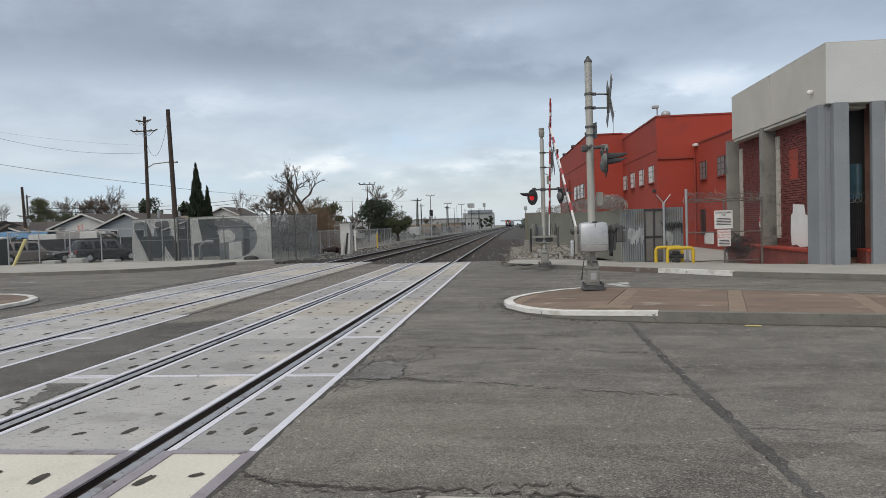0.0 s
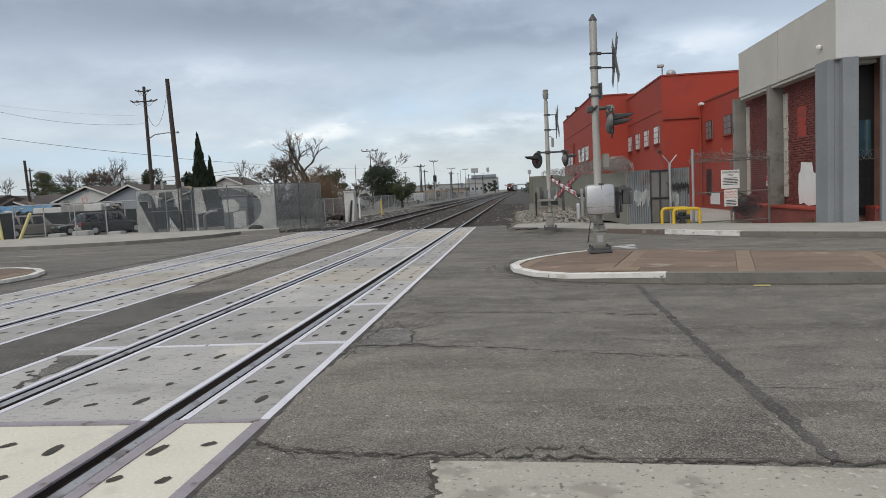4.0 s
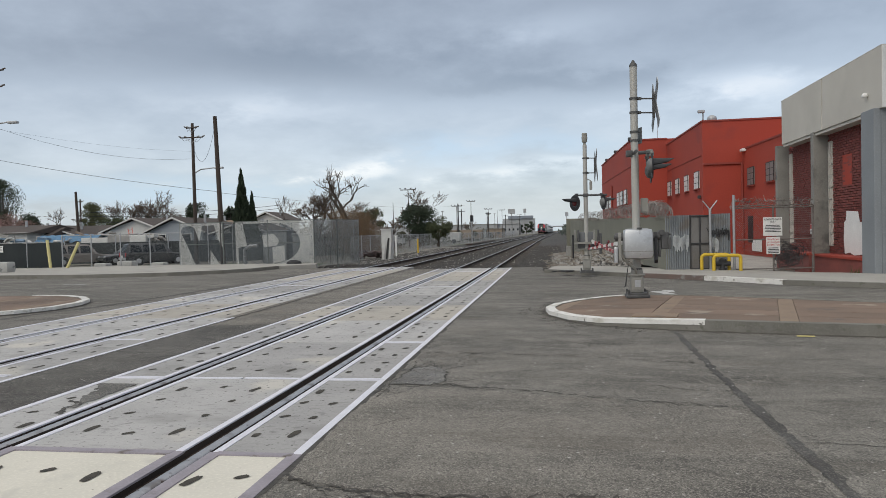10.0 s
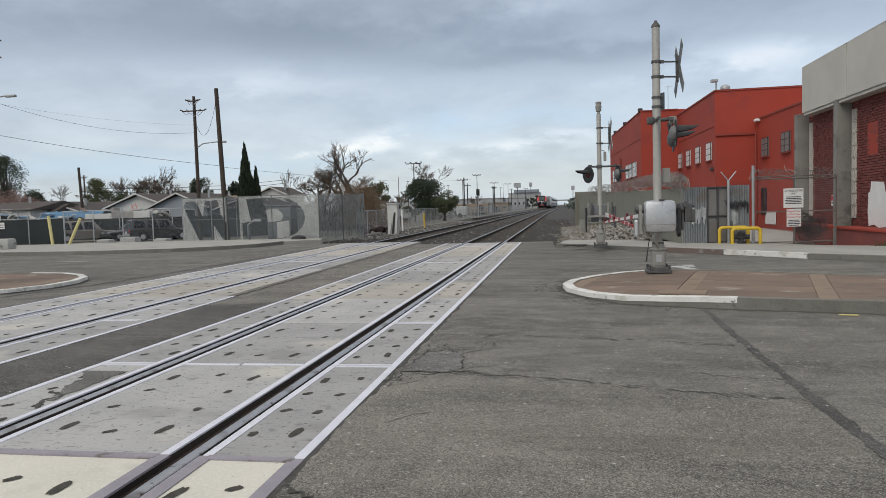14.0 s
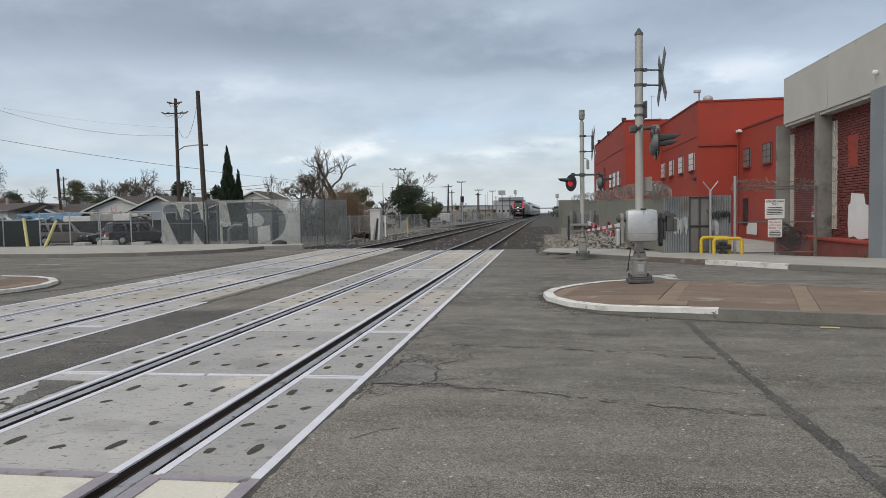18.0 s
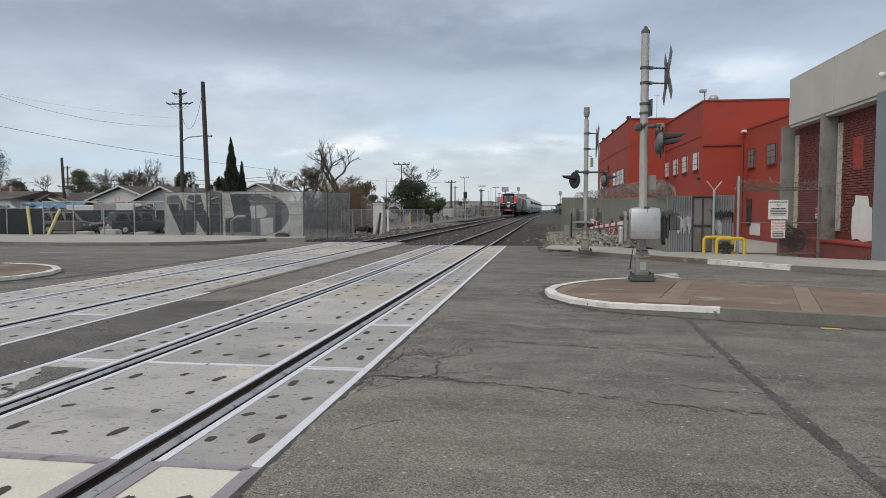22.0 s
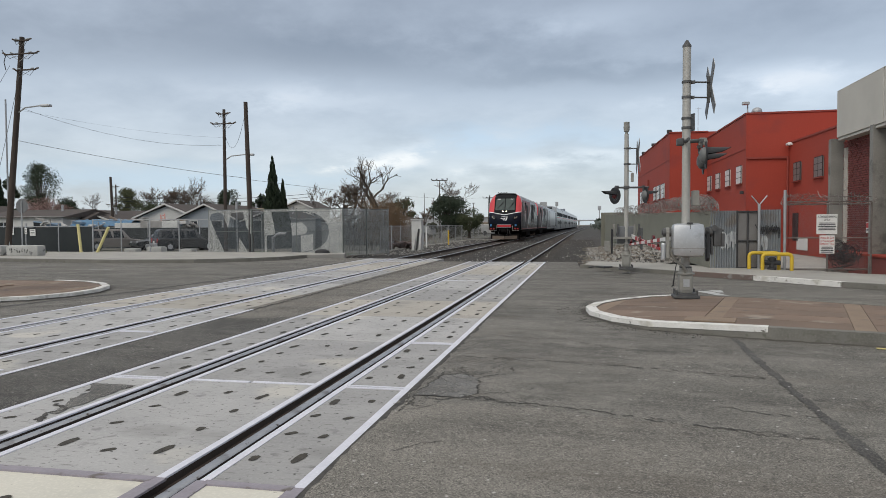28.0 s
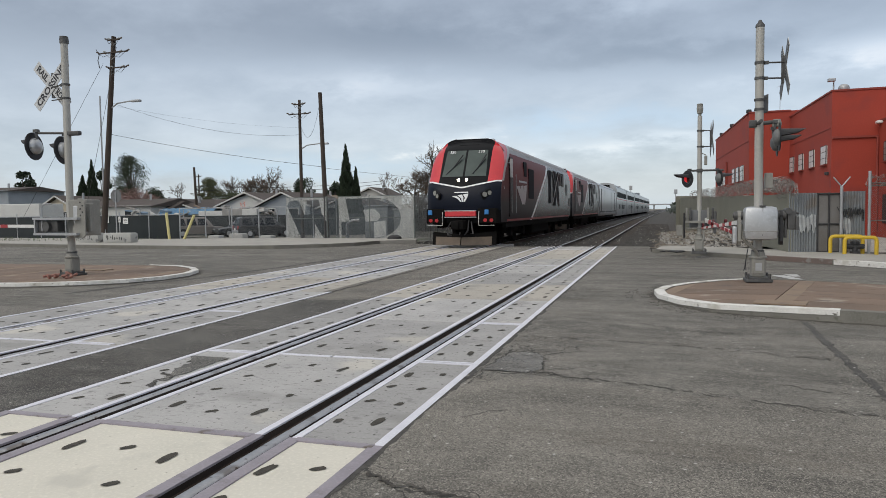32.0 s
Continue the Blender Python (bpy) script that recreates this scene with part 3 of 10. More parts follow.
# ---- buildings by the road ----
STUCCO = mat("pale_stucco", (0.53, 0.51, 0.46), (0.46, 0.44, 0.40), rough=0.9, scale=0.8, fine=30, bump=0.25, spots=[((0.47, 0.455, 0.41), 0.7, 0.6)])
STUCCO_W = mat("white_stucco", (0.58, 0.59, 0.58), (0.52, 0.53, 0.52), rough=0.9, scale=0.8, fine=30, bump=0.25)
COLUMN_G = mat("grey_painted_concrete", (0.235, 0.255, 0.27), (0.20, 0.215, 0.23), rough=0.8, scale=1.0, fine=30, bump=0.15)
COLUMN_C = mat("weathered_concrete", (0.25, 0.245, 0.225), (0.17, 0.167, 0.155), rough=0.9, scale=1.2, fine=30, bump=0.3, spots=[((0.12, 0.118, 0.11), 1.5, 0.58)])
BRICK = mat("red_painted_brick", (0.21, 0.055, 0.045), (0.14, 0.04, 0.035), rough=0.85, scale=2.0, fine=40, bump=0.2, rnd=0.22)
MORTAR = mat("pale_red_mortar", (0.30, 0.17, 0.13), (0.22, 0.12, 0.095), rough=0.95, scale=3, fine=40)
RED_WALL = mat("red_painted_wall", (0.345, 0.046, 0.026), (0.285, 0.040, 0.024), rough=0.8, scale=0.25, fine=12, bump=0.12, spots=[((0.27, 0.042, 0.03), 0.35, 0.60)])
RED_TRIM = mat("dark_red_trim", (0.27, 0.05, 0.035), (0.22, 0.04, 0.03), rough=0.8)
WHITE_PAINT = mat("white_paint", (0.78, 0.78, 0.76), (0.70, 0.70, 0.68), rough=0.7, scale=3, fine=30, bump=0.1)
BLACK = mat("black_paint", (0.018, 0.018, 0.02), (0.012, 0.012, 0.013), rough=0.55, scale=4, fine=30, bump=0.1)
IRON = mat("dark_iron", (0.06, 0.06, 0.062), (0.04, 0.04, 0.042), rough=0.6, metal=0.4, scale=6, fine=50)
GALV = mat("galvanised_steel", (0.42, 0.43, 0.44), (0.33, 0.34, 0.35), rough=0.5, metal=0.5, scale=4, fine=40, bump=0.08)
WIRE = mat("razor_wire", (0.30, 0.285, 0.27), (0.17, 0.15, 0.135), rough=0.5, metal=0.6, scale=9, fine=40, bump=0.0)
GLASS = glass("dark_window_glass", (0.02, 0.024, 0.028), 0.2)
GLASS_PALE = mat("frosted_glass", (0.72, 0.74, 0.73), (0.52, 0.55, 0.55), rough=0.3, scale=2, fine=8, bump=0.05)

BX, BY0, BY1, BTOP = 11.3, 18.5, 26.3, 5.86      # west face, street face, far end, roof


def office():
    t = thing("office_building", "pale stucco office block on grey columns with red brick bays", "building")
    body = Shape()
    body.box(((BX + 0.5 + 30) / 2, (BY0 + 0.9 + BY1 + 0.5) / 2, 2.6), (30 - BX - 0.5, BY1 + 0.5 - BY0 - 0.9, 5.4))
    part("core_wall", body, MORTAR, t, "recessed brick wall behind the courses")
    ch = 0.04
    f = Shape().box((BX + 0.6, (BY0 + 22.47) / 2 + 0.0, (4.3 + BTOP) / 2), (1.2, 22.47 - BY0, BTOP - 4.3), ch=0.02)
    f2 = Shape().box((BX + 0.6, (22.52 + BY1) / 2, (4.3 + BTOP) / 2), (1.2, BY1 - 22.52, BTOP - 4.3), ch=0.02)
    part("fascia", f, STUCCO, t, "pale grey stucco fascia")
    part("fascia", f2, STUCCO, t, "pale grey stucco fascia")
    # the gap's shade is put in as a black strip
    part("joint", Shape().box((BX + 0.62, 22.495, (4.3 + BTOP) / 2), (1.14, 0.046, BTOP - 4.34)), BLACK, t, "black strip for the shade in the open fascia joint")
    f3 = Shape().box(((BX + 30) / 2, BY0 - 0.004 + 0.2, (4.3 + BTOP) / 2 + 0.003), (30 - BX - 0.004, 0.4, BTOP - 4.3), ch=0.02)
    part("fascia", f3, STUCCO_W, t, "white stucco street fascia")
    part("parapet_cap", Shape().box(((BX + 30) / 2, BY0 + 0.2, BTOP + 0.012), (30 - BX, 0.4, 0.024)).box((BX + 0.25, (BY0 + 0.4 + BY1) / 2, BTOP + 0.012), (0.5, BY1 - BY0 - 0.4, 0.024)), STUCCO, t, "thin parapet coping")
    part("roof", Shape().box(((BX + 30) / 2, (BY0 + BY1) / 2, BTOP - 0.3), (30 - BX - 0.6, BY1 - BY0 - 0.2, 0.1)), COLUMN_C, t)
    part("soffit", Shape().box((BX + 0.62, (BY0 + BY1) / 2 + 0.2, 4.25), (1.16, BY1 - BY0 - 0.5, 0.08)), STUCCO, t)
    # weathered concrete fins on the yard side
    for y, w, m_ in ((26.92, 0.24, COLUMN_C), (23.28, 0.26, COLUMN_C)):
        part("column", Shape().box((BX + 0.21, y, 1.9), (0.46, w, 4.86), ch=0.015), m_, t, "weathered concrete fin column")
    # painted corner columns
    for x, y, sx, sy in ((BX - 0.02, 19.05, 0.22, 0.75), (BX + 0.34, BY0 + 0.1, 0.38, 0.36), (BX + 1.26, BY0 + 0.02, 0.32, 0.14), (BX + 2.9, BY0 + 0.16, 0.3, 0.5)):
        part("column", Shape().box((x, y, 2.12), (sx, sy, 4.40), ch=0.02), COLUMN_G, t, "blue-grey painted concrete column")
    part("column", Shape().box((BX + 0.12, BY0 + 0.42, 2.12), (0.16, 0.55, 4.36)), COLUMN_G, t)
    # planters of brick below the bays
    for y0, y1 in ((19.45, 23.05), (23.45, 26.7)):
        part("planter_wall", Shape().box((BX + 0.16, (y0 + y1) / 2, 0.05), (0.5, y1 - y0, 0.72), ch=0.01), BRICK, t, "low red brick planter wall")
        part("planter_cap", Shape().box((BX + 0.15, (y0 + y1) / 2, 0.44), (0.58, y1 - y0, 0.07), ch=0.01), RED_WALL, t)
    part("planter_wall", Shape().box((BX + 5.5, BY0 + 0.35, 0.19), (9.0, 0.5, 0.5)), BRICK, t, "low red brick planter wall")
    part("planter_cap", Shape().box((BX + 5.5, BY0 + 0.34, 0.46), (9.0, 0.58, 0.06)), RED_WALL, t)
    # street side: entrance, its shade put in as black sheets, with a gate, pale panel
    part("entrance", Shape().box((BX + 0.85, BY0 + 0.85, 2.3), (0.95, 0.05, 4.1)), BLACK, t, "black sheet for the shade in the entrance recess")
    part("window_pane", Shape().box((BX + 0.92, BY0 + 0.79, 2.3), (0.62, 0.02, 0.95)), mat("blue_glass", (0.05, 0.10, 0.13), (0.04, 0.08, 0.1), rough=0.08, fine=5, bump=0), t, "blue tinted transom pane")
    g = Shape()
    for i in range(11):
        g.cyl((BX + 0.62 + i * 0.053, BY0 + 0.72, 0.45), (BX + 0.62 + i * 0.053, BY0 + 0.72, 1.8), 0.009, n=5)
    for z in (0.47, 1.2, 1.78):
        g.box((BX + 0.89, BY0 + 0.72, z), (0.58, 0.02, 0.03))
    part("security_gate", g, IRON, t, "black iron bar gate")
    part("reveal", Shape().box((BX + 0.50, BY0 + 0.55, 2.3), (0.06, 0.55, 4.0)), BLACK, t, "black sheet for the shaded side of the entrance")
    ring = Shape()
    for k in range(4):
        ring.tube([(BX + 0.66 + 0.15 * k + 0.12 * math.cos(a * 0.7), BY0 + 0.45, 1.85 + 0.13 * math.sin(a * 0.7)) for a in range(10)], 0.006, 3)
    part("razor_loop", ring, WIRE, t, "loops of razor wire over the entrance gate")
    part("wall_panel", Shape().box((BX + 2.05, BY0 + 0.42, 2.4), (1.40, 0.1, 3.8)), STUCCO_W, t, "white rendered wall panel")
    # white and red paint patches over old writing
    p = Shape()
    prof = [(20.6, 0.52), (21.2, 0.47), (21.5, 0.55), (21.85, 0.5), (21.92, 0.9), (21.88, 1.45), (21.75, 1.5), (21.7, 1.78), (20.9, 1.74), (20.8, 1.45), (20.62, 1.42)]
    p.add([(BX + 0.375, y, z) for y, z in prof], [tuple(range(len(prof)))[::-1]])
    part("paint_patch", p, WHITE_PAINT, t, "ragged white paint patch")
    p = Shape().add([(BX + 0.377, 21.3, 2.55), (BX + 0.377, 21.95, 2.55), (BX + 0.377, 21.95, 3.45), (BX + 0.377, 21.3, 3.45)], [(0, 3, 2, 1)])
    part("paint_patch", p, RED_WALL, t, "orange-red paint patch")
    # pierced concrete screens beside the fins
    for y in (22.85, 26.5):
        for k in range(9):
            s = Shape()
            z = 0.75 + k * 0.36
            s.box((BX + 0.40, y, z), (0.10, 0.30, 0.05)).box((BX + 0.40, y - 0.13, z + 0.18), (0.10, 0.04, 0.34)).box((BX + 0.40, y + 0.13, z + 0.18), (0.10, 0.04, 0.34))
            s.box((BX + 0.40, y, z + 0.18), (0.10, 0.05, 0.34), pose(0, 0, 0))
            part("screen_block", s, STUCCO, t, "pierced pale concrete screen")
    part("wall_lamp", Shape().lathe([(0.05, 0), (0.07, 0.05), (0.06, 0.1), (0.02, 0.13)], 10, pose(BX - 0.02, 19.3, 4.75, 0, -90, 0)), WHITE_PAINT, t, "small white wall camera")
    return t


OFFICE = office()


def pane_window(t, face, u, v, w, h, x=None, y=None, cols=2, rows=3, gmat=None):
    """A window with frame, sill and panes on a face 'x' (looking to -x) or 'y' (looking to -y)."""
    fr = 0.04
    ring = [(sx * (w / 2 + o), y_, sz * (h / 2 + o)) for y_ in (-0.02, 0.02) for o in (fr / 2, -fr / 2) for sx, sz in ((-1, -1), (1, -1), (1, 1), (-1, 1))]
    fs = []
    for i in range(4):
        j = (i + 1) % 4
        fs += [(i, j, 4 + j, 4 + i), (8 + j, 8 + i, 12 + i, 12 + j), (i, 8 + i, 8 + j, j), (4 + j, 12 + j, 12 + i, 4 + i)]
    win = Shape().add(ring, fs)
    m = pose(u, y, v) if face == "y" else pose(x, u, v, 0, 0, -90)
    ob = part("window", win, RED_TRIM if gmat is None else IRON, t, "", m=m)
    part("pane", Shape().box((0, 0.03, 0), (w - 0.02, 0.09, h - 0.02)), gmat or GLASS, ob)
    for i in range(1, cols):
        part("muntin", Shape().box((-w / 2 + w * i / cols, -0.018, 0), (0.04, 0.012, h)), GALV if gmat is None else IRON, ob)
    for i in range(1, rows):
        part("muntin", Shape().box((0, -0.0185, -h / 2 + h * i / rows), (w, 0.012, 0.03)), GALV if gmat is None else IRON, ob)
    part("sill", Shape().box((0, -0.03, -h / 2 - 0.04), (w + 0.1, 0.14, 0.06)), RED_TRIM, ob)
    return ob


GLASS_DUSTY = glass("dusty_wing_glass", (0.20, 0.20, 0.195), 0.3)


def red_works():
    t = thing("red_factory", "two-storey red painted industrial building with flat roofs", "building")
    Y1 = 45.0
    front = lambda y: 12.35 - 0.0233 * (y - 45)        # west face of the middle block
    far = lambda y: 9.3 - 0.0377 * (y - 57)            # west face of the far block
    wing = lambda y: 14.7 + 0.04 * (45 - y)            # west face of the low wing
    part("wall", Shape().prism([(front(45), Y1), (40, Y1), (40, 57), (front(57), 57)], -0.4, 8.0), RED_WALL, t, "red painted plaster wall")
    part("wall", Shape().prism([(far(57), 57.02), (40, 57.02), (40, 79), (far(79), 79)], -0.4, 8.5), RED_WALL, t, "red painted plaster wall")
    part("wall", Shape().prism([(wing(30), 30), (30, 30), (30, Y1 - 0.02), (wing(45), Y1 - 0.02)], -0.4, 6.15), RED_WALL, t, "red painted lower wing")
    for a, b, z in (((front(45), Y1), (40, Y1), 8.0), ((front(45), Y1), (front(57), 57), 8.0), ((far(57), 57), (12.1, 57), 8.5), ((far(57), 57), (far(79), 79), 8.5), ((wing(30), 30), (wing(45), 45), 6.15)):
        part("parapet_cap", Shape().tube([(*a, z), (*b, z)], 0.07, 4), RED_TRIM, t, "dark red coping")
    part("belt_course", Shape().box(((12.4 + 14.7) / 2, Y1 - 0.05, 5.32), (2.35, 0.14, 0.12)), RED_TRIM, t, "projecting belt course")
    part("belt_course", Shape().tube([(front(45.3) - 0.01, 45.3, 5.9), (front(56.8) - 0.01, 56.8, 5.9)], 0.03, 4), RED_TRIM, t)
    part("belt_course", Shape().tube([(far(57.2) - 0.01, 57.2, 6.4), (far(78.8) - 0.01, 78.8, 6.4)], 0.03, 4), RED_TRIM, t)
    for y in (46.6, 49.75, 52.9, 56.0):
        pane_window(t, "x", y, 4.42, 1.4, 1.1, x=front(y) - 0.06, gmat=GLASS_PALE, cols=1)
    for y in (60.3, 62.7, 65.1, 71.2, 73.4, 75.6):
        pane_window(t, "x", y, 4.1, 2.0, 1.2, x=far(y) - 0.06, gmat=GLASS_PALE)
    for y, w in ((43.3, 1.25), (40.0, 1.35)):
        pane_window(t, "x", y, 4.35, w, 1.05, x=wing(y) - 0.06, gmat=GLASS_DUSTY)
    part("drain_pipe", Shape().cyl((far(69.4) - 0.1, 69.4, 0), (far(69.4) - 0.1, 69.4, 5.6), 0.09), RED_TRIM, t)
    part("drain_pipe", Shape().cyl((wing(44.8) - 0.08, 44.8, 0), (wing(44.8) - 0.08, 44.8, 5.3), 0.06), RED_TRIM, t)
    # no real opening: a black slab gives the doorway's shade
    part("door_opening", Shape().box((wing(43.6), 43.6, 1.2), (0.06, 1.0, 1.6)), BLACK, t, "black slab for the shade of a doorway")
    part("soffit_lamp", Shape().box((wing(44.5) - 0.1, 44.5, 6.05), (0.3, 0.5, 0.16), ch=0.05), WHITE_PAINT, t, "white flood lamp")
    part("wall_lamp", Shape().box((front(45.6) - 0.1, 45.6, 3.3), (0.2, 0.25, 0.2), ch=0.04), IRON, t, "small dark wall lamp")
    v = Shape().lathe([(0.28, 0), (0.3, 0.12), (0.42, 0.18), (0.47, 0.38), (0.40, 0.58), (0.2, 0.72), (0.05, 0.74)], 18)
    part("roof_ventilator", v, GALV, t, "round metal turbine ventilator", smooth=True, m=pose(13.15, 46.0, 8.0) @ Matrix.Scale(0.66, 4))
    c = Shape().cyl((12.45, 45.2, 8), (12.45, 45.2, 8.55), 0.04).box((12.3, 45.0, 8.6), (0.4, 0.3, 0.18), ch=0.04)
    part("roof_camera", c, GALV, t, "grey roof camera")
    for y in (57.3, 66.5, 74):
        part("flood_light", Shape().box((far(y), y, 8.62), (0.35, 0.35, 0.25), ch=0.05).cyl((far(y) + 0.1, y, 8.4), (far(y) + 0.1, y, 8.6), 0.04), IRON, t)
    part("aerial", Shape().cyl((11.6, 58.5, 8.4), (11.6, 58.5, 10.6), 0.02, n=5).box((11.6, 58.5, 10.5), (0.5, 0.02, 0.02)), GALV, t)
    part("white_patch", Shape().box((wing(42.4) - 0.03, 42.4, 0.25), (0.05, 1.9, 0.7), ch=0.01), WHITE_PAINT, t, "white painted patch on the wall")
    return t


red_works()

# ---- yard fences on the east side ----
WALL_A, WALL_B = (6.48, 21.75), (4.25, 52.0)
WALLCON = mat("olive_painted_wall", (0.205, 0.205, 0.165), (0.165, 0.165, 0.135), rough=0.9, scale=0.6, fine=25, bump=0.2, spots=[((0.26, 0.26, 0.235), 0.5, 0.62)])
CORR = mat("corrugated_sheet", (0.30, 0.32, 0.335), (0.20, 0.215, 0.225), rough=0.5, metal=0.45, scale=1.2, fine=30, bump=0.1, spots=[((0.22, 0.20, 0.185), 1.0, 0.58)])
TIN_W = mat("white_overpaint", (0.42, 0.44, 0.44), (0.30, 0.31, 0.32), rough=0.7, scale=5, contrast=0.3)


def yard_wall():
    t = thing("yard_wall", "olive-grey concrete yard wall topped with razor wire", "wall")
    n = 8
    for i in range(n):
        a, b = lerp(WALL_A, WALL_B, i / n), lerp(WALL_A, WALL_B, (i + 0.997) / n)
        z1 = 1.78 + 0.35 * i / n
        d = Vector((b[0] - a[0], b[1] - a[1], 0)).normalized()
        nrm = Vector((d.y, -d.x, 0)) * 0.16
        poly = [a, b, (b[0] + nrm.x, b[1] + nrm.y), (a[0] + nrm.x, a[1] + nrm.y)]
        part("wall_panel", Shape().prism([tuple(p[:2]) for p in poly], -0.3, z1), WALLCON, t)
    a, b = (WALL_B[0] - 0.25, WALL_B[1]), (WALL_B[0] + 2, WALL_B[1] + 0.2)
    part("wall_end", Shape().prism([a, b, (b[0], b[1] + 0.3), (a[0], a[1] + 0.3)], -0.3, 2.25), WALLCON, t)
    # paint blotch and rust mark
    return t


yard_wall()


def coil(pts, r, pitch, wob, seed, steps=18):
    """A loose wire coil along a line of points."""
    rnd = random.Random(seed)
    out = []
    ln = sum((Vector(b) - Vector(a)).length for a, b in zip(pts, pts[1:]))
    turns = max(2, int(ln / pitch))
    N_ = turns * steps
    for i in range(N_ + 1):
        u = i / N_ * (len(pts) - 1)
        k = min(int(u), len(pts) - 2)
        p = Vector(lerp(pts[k], pts[k + 1], u - k))
        d = (Vector(pts[k + 1]) - Vector(pts[k])).normalized()
        s = d.cross(Vector((0, 0, 1))).normalized()
        if i % steps == 0:
            rr = r * (1 + wob * (rnd.random() - 0.5))
        a = 2 * math.pi * i / steps
        drift = 0.5 * r * math.sin(i * 0.13 + seed)
        out.append(p + s * (math.cos(a) * rr + drift) + d * (pitch * 0.5 * math.sin(a + i * 0.05)) + Vector((0, 0, 1)) * (math.sin(a) * rr + wob * 0.14 * (rnd.random() - 0.5)))
    return out


def razor(name, pts, r, pitch, seed, label):
    s = Shape()
    for k in range(3):
        s.tube(coil(pts, r * (1.0 - 0.16 * k), pitch * (1 + 0.35 * k), 0.9, seed + 7 * k, 12), 0.0065, n=3)
    solid(name, s, WIRE, label, "wire", kind="stuff")


wa = lambda u, dz: (*lerp(WALL_A, WALL_B, u), 1.78 + 0.35 * u + dz)
razor("razor_wire_coil", [wa(-0.01, 0.12), wa(0.05, 0.26), wa(0.12, 0.30), wa(0.25, 0.22), wa(0.45, 0.16), wa(0.75, 0.14)], 0.20, 0.24, 5, "tangled razor wire coils on the wall")

FENCE = [(6.5, 21.75), (7.22, 21.77), (7.82, 21.77), (8.40, 21.72)]


def corrugated(a, b, z0, z1, amp=0.018, wave=0.068):
    s = Shape()
    a, b = Vector((*a, 0)), Vector((*b, 0))
    d = (b - a).normalized()
    nr = Vector((d.y, -d.x, 0))
    n = int((b - a).length / wave * 4)
    vs = []
    for i in range(n + 1):
        p = a + d * ((b - a).length * i / n) + nr * amp * math.sin(i * math.pi / 2)
        vs += [(p.x, p.y, z0), (p.x, p.y, z1)]
    k = len(vs)
    vs += [(x + nr.x * 0.004, y + nr.y * 0.004, z) for x, y, z in vs]
    fs = [(2 * i, 2 * i + 2, 2 * i + 3, 2 * i + 1) for i in range(n)] + [(k + 2 * i, k + 2 * i + 1, k + 2 * i + 3, k + 2 * i + 2) for i in range(n)]
    return s.add(vs, fs)


def sheet_fence():
    t = thing("sheet_metal_fence", "corrugated metal yard fence with faded paint and a mesh gate leaf", "fence")
    part("sheet", corrugated(FENCE[0], FENCE[1], 0.05, 1.78), CORR, t, "grey corrugated sheet")
    part("sheet", corrugated(FENCE[2], FENCE[3], 0.05, 1.80), CORR, t, "bluish corrugated sheet")
    gate = Shape()
    a, b = FENCE[1], FENCE[2]
    for z in (0.12, 0.9, 1.75):
        gate.tube([(*a, z), (*b, z)], 0.025)
    for u in (0.02, 0.5, 0.98):
        gate.tube([(*lerp(a, b, u), 0.1), (*lerp(a, b, u), 1.78)], 0.025)
    g = part("gate_leaf", gate, IRON, t, "rusty steel gate frame")
    part("gate_sheet", Shape().prism([(a[0] + 0.02, a[1] + 0.03), (b[0] - 0.02, b[1] + 0.03), (b[0] - 0.02, b[1] + 0.04), (a[0] + 0.02, a[1] + 0.04)], 0.12, 1.74), mat("rusty_sheet", (0.17, 0.165, 0.16), (0.12, 0.11, 0.10), rough=0.8, scale=2, fine=30), g)
    for x, y, h in ((7.80, 21.64, 1.95), (8.50, 21.7, 2.35)):
        part("post", Shape().cyl((x, y, -0.1), (x, y, h), 0.04), GALV, t)
    arm = Shape()
    for x, y in ((7.80, 21.64),):
        arm.tube([(x, y, 1.93), (x - 0.21, y, 2.20)], 0.018).tube([(x, y, 1.93), (x + 0.21, y, 2.20)], 0.018)
    part("barb_arm", arm, GALV, t, "V-shaped barbed wire bracket")
    # overpaint and scrawl on the sheets
    for k, (x0, x1, z0, z1) in enumerate(((6.72, 7.20, 0.62, 1.15), (7.84, 8.10, 0.55, 1.05))):
        rnd = random.Random(k)
        y = 21.75 - 0.03
        s = Shape()
        for i in range(int((x1 - x0) / 0.034)):
            x, g = x0 + 0.034 * i, rnd.random()
            a_, b_ = z1 + 0.09 * math.sin(i * 0.7) * g, z0 + 0.30 * g ** 2
            s.add([(x, y, b_), (x + 0.026, y, b_ + 0.02), (x + 0.026, y, a_), (x, y, a_ - 0.02)], [(0, 1, 2, 3)])
        tagged(part("paint_patch", s, TIN_W, t, "white paint over scrawl"), kind="stuff")
    rnd = random.Random(4)
    for i in range(9):
        x = 7.84 + i * 0.055
        sc = Shape().tube([(x, 21.68, 1.08 + 0.1 * rnd.random()), (x + 0.05, 21.68, 1.3 + 0.06 * rnd.random()), (x + 0.02, 21.68, 1.12 + 0.15 * rnd.random())], 0.02, n=4)
        part("spray_scrawl", sc, BLACK, t, "black sprayed scrawl")
    part("spray_scrawl", Shape().tube([(7.70, 21.68, 1.38), (7.78, 21.68, 1.22)], 0.016, n=4), BLACK, t, "black sprayed scrawl")
    sc = Shape().tube([(8.2, 21.66, 1.3), (8.34, 21.66, 1.28), (8.34, 21.66, 0.98)], 0.016, n=4)
    part("spray_scrawl", sc, BLACK, t, "black sprayed scrawl")
    return t


sheet_fence()
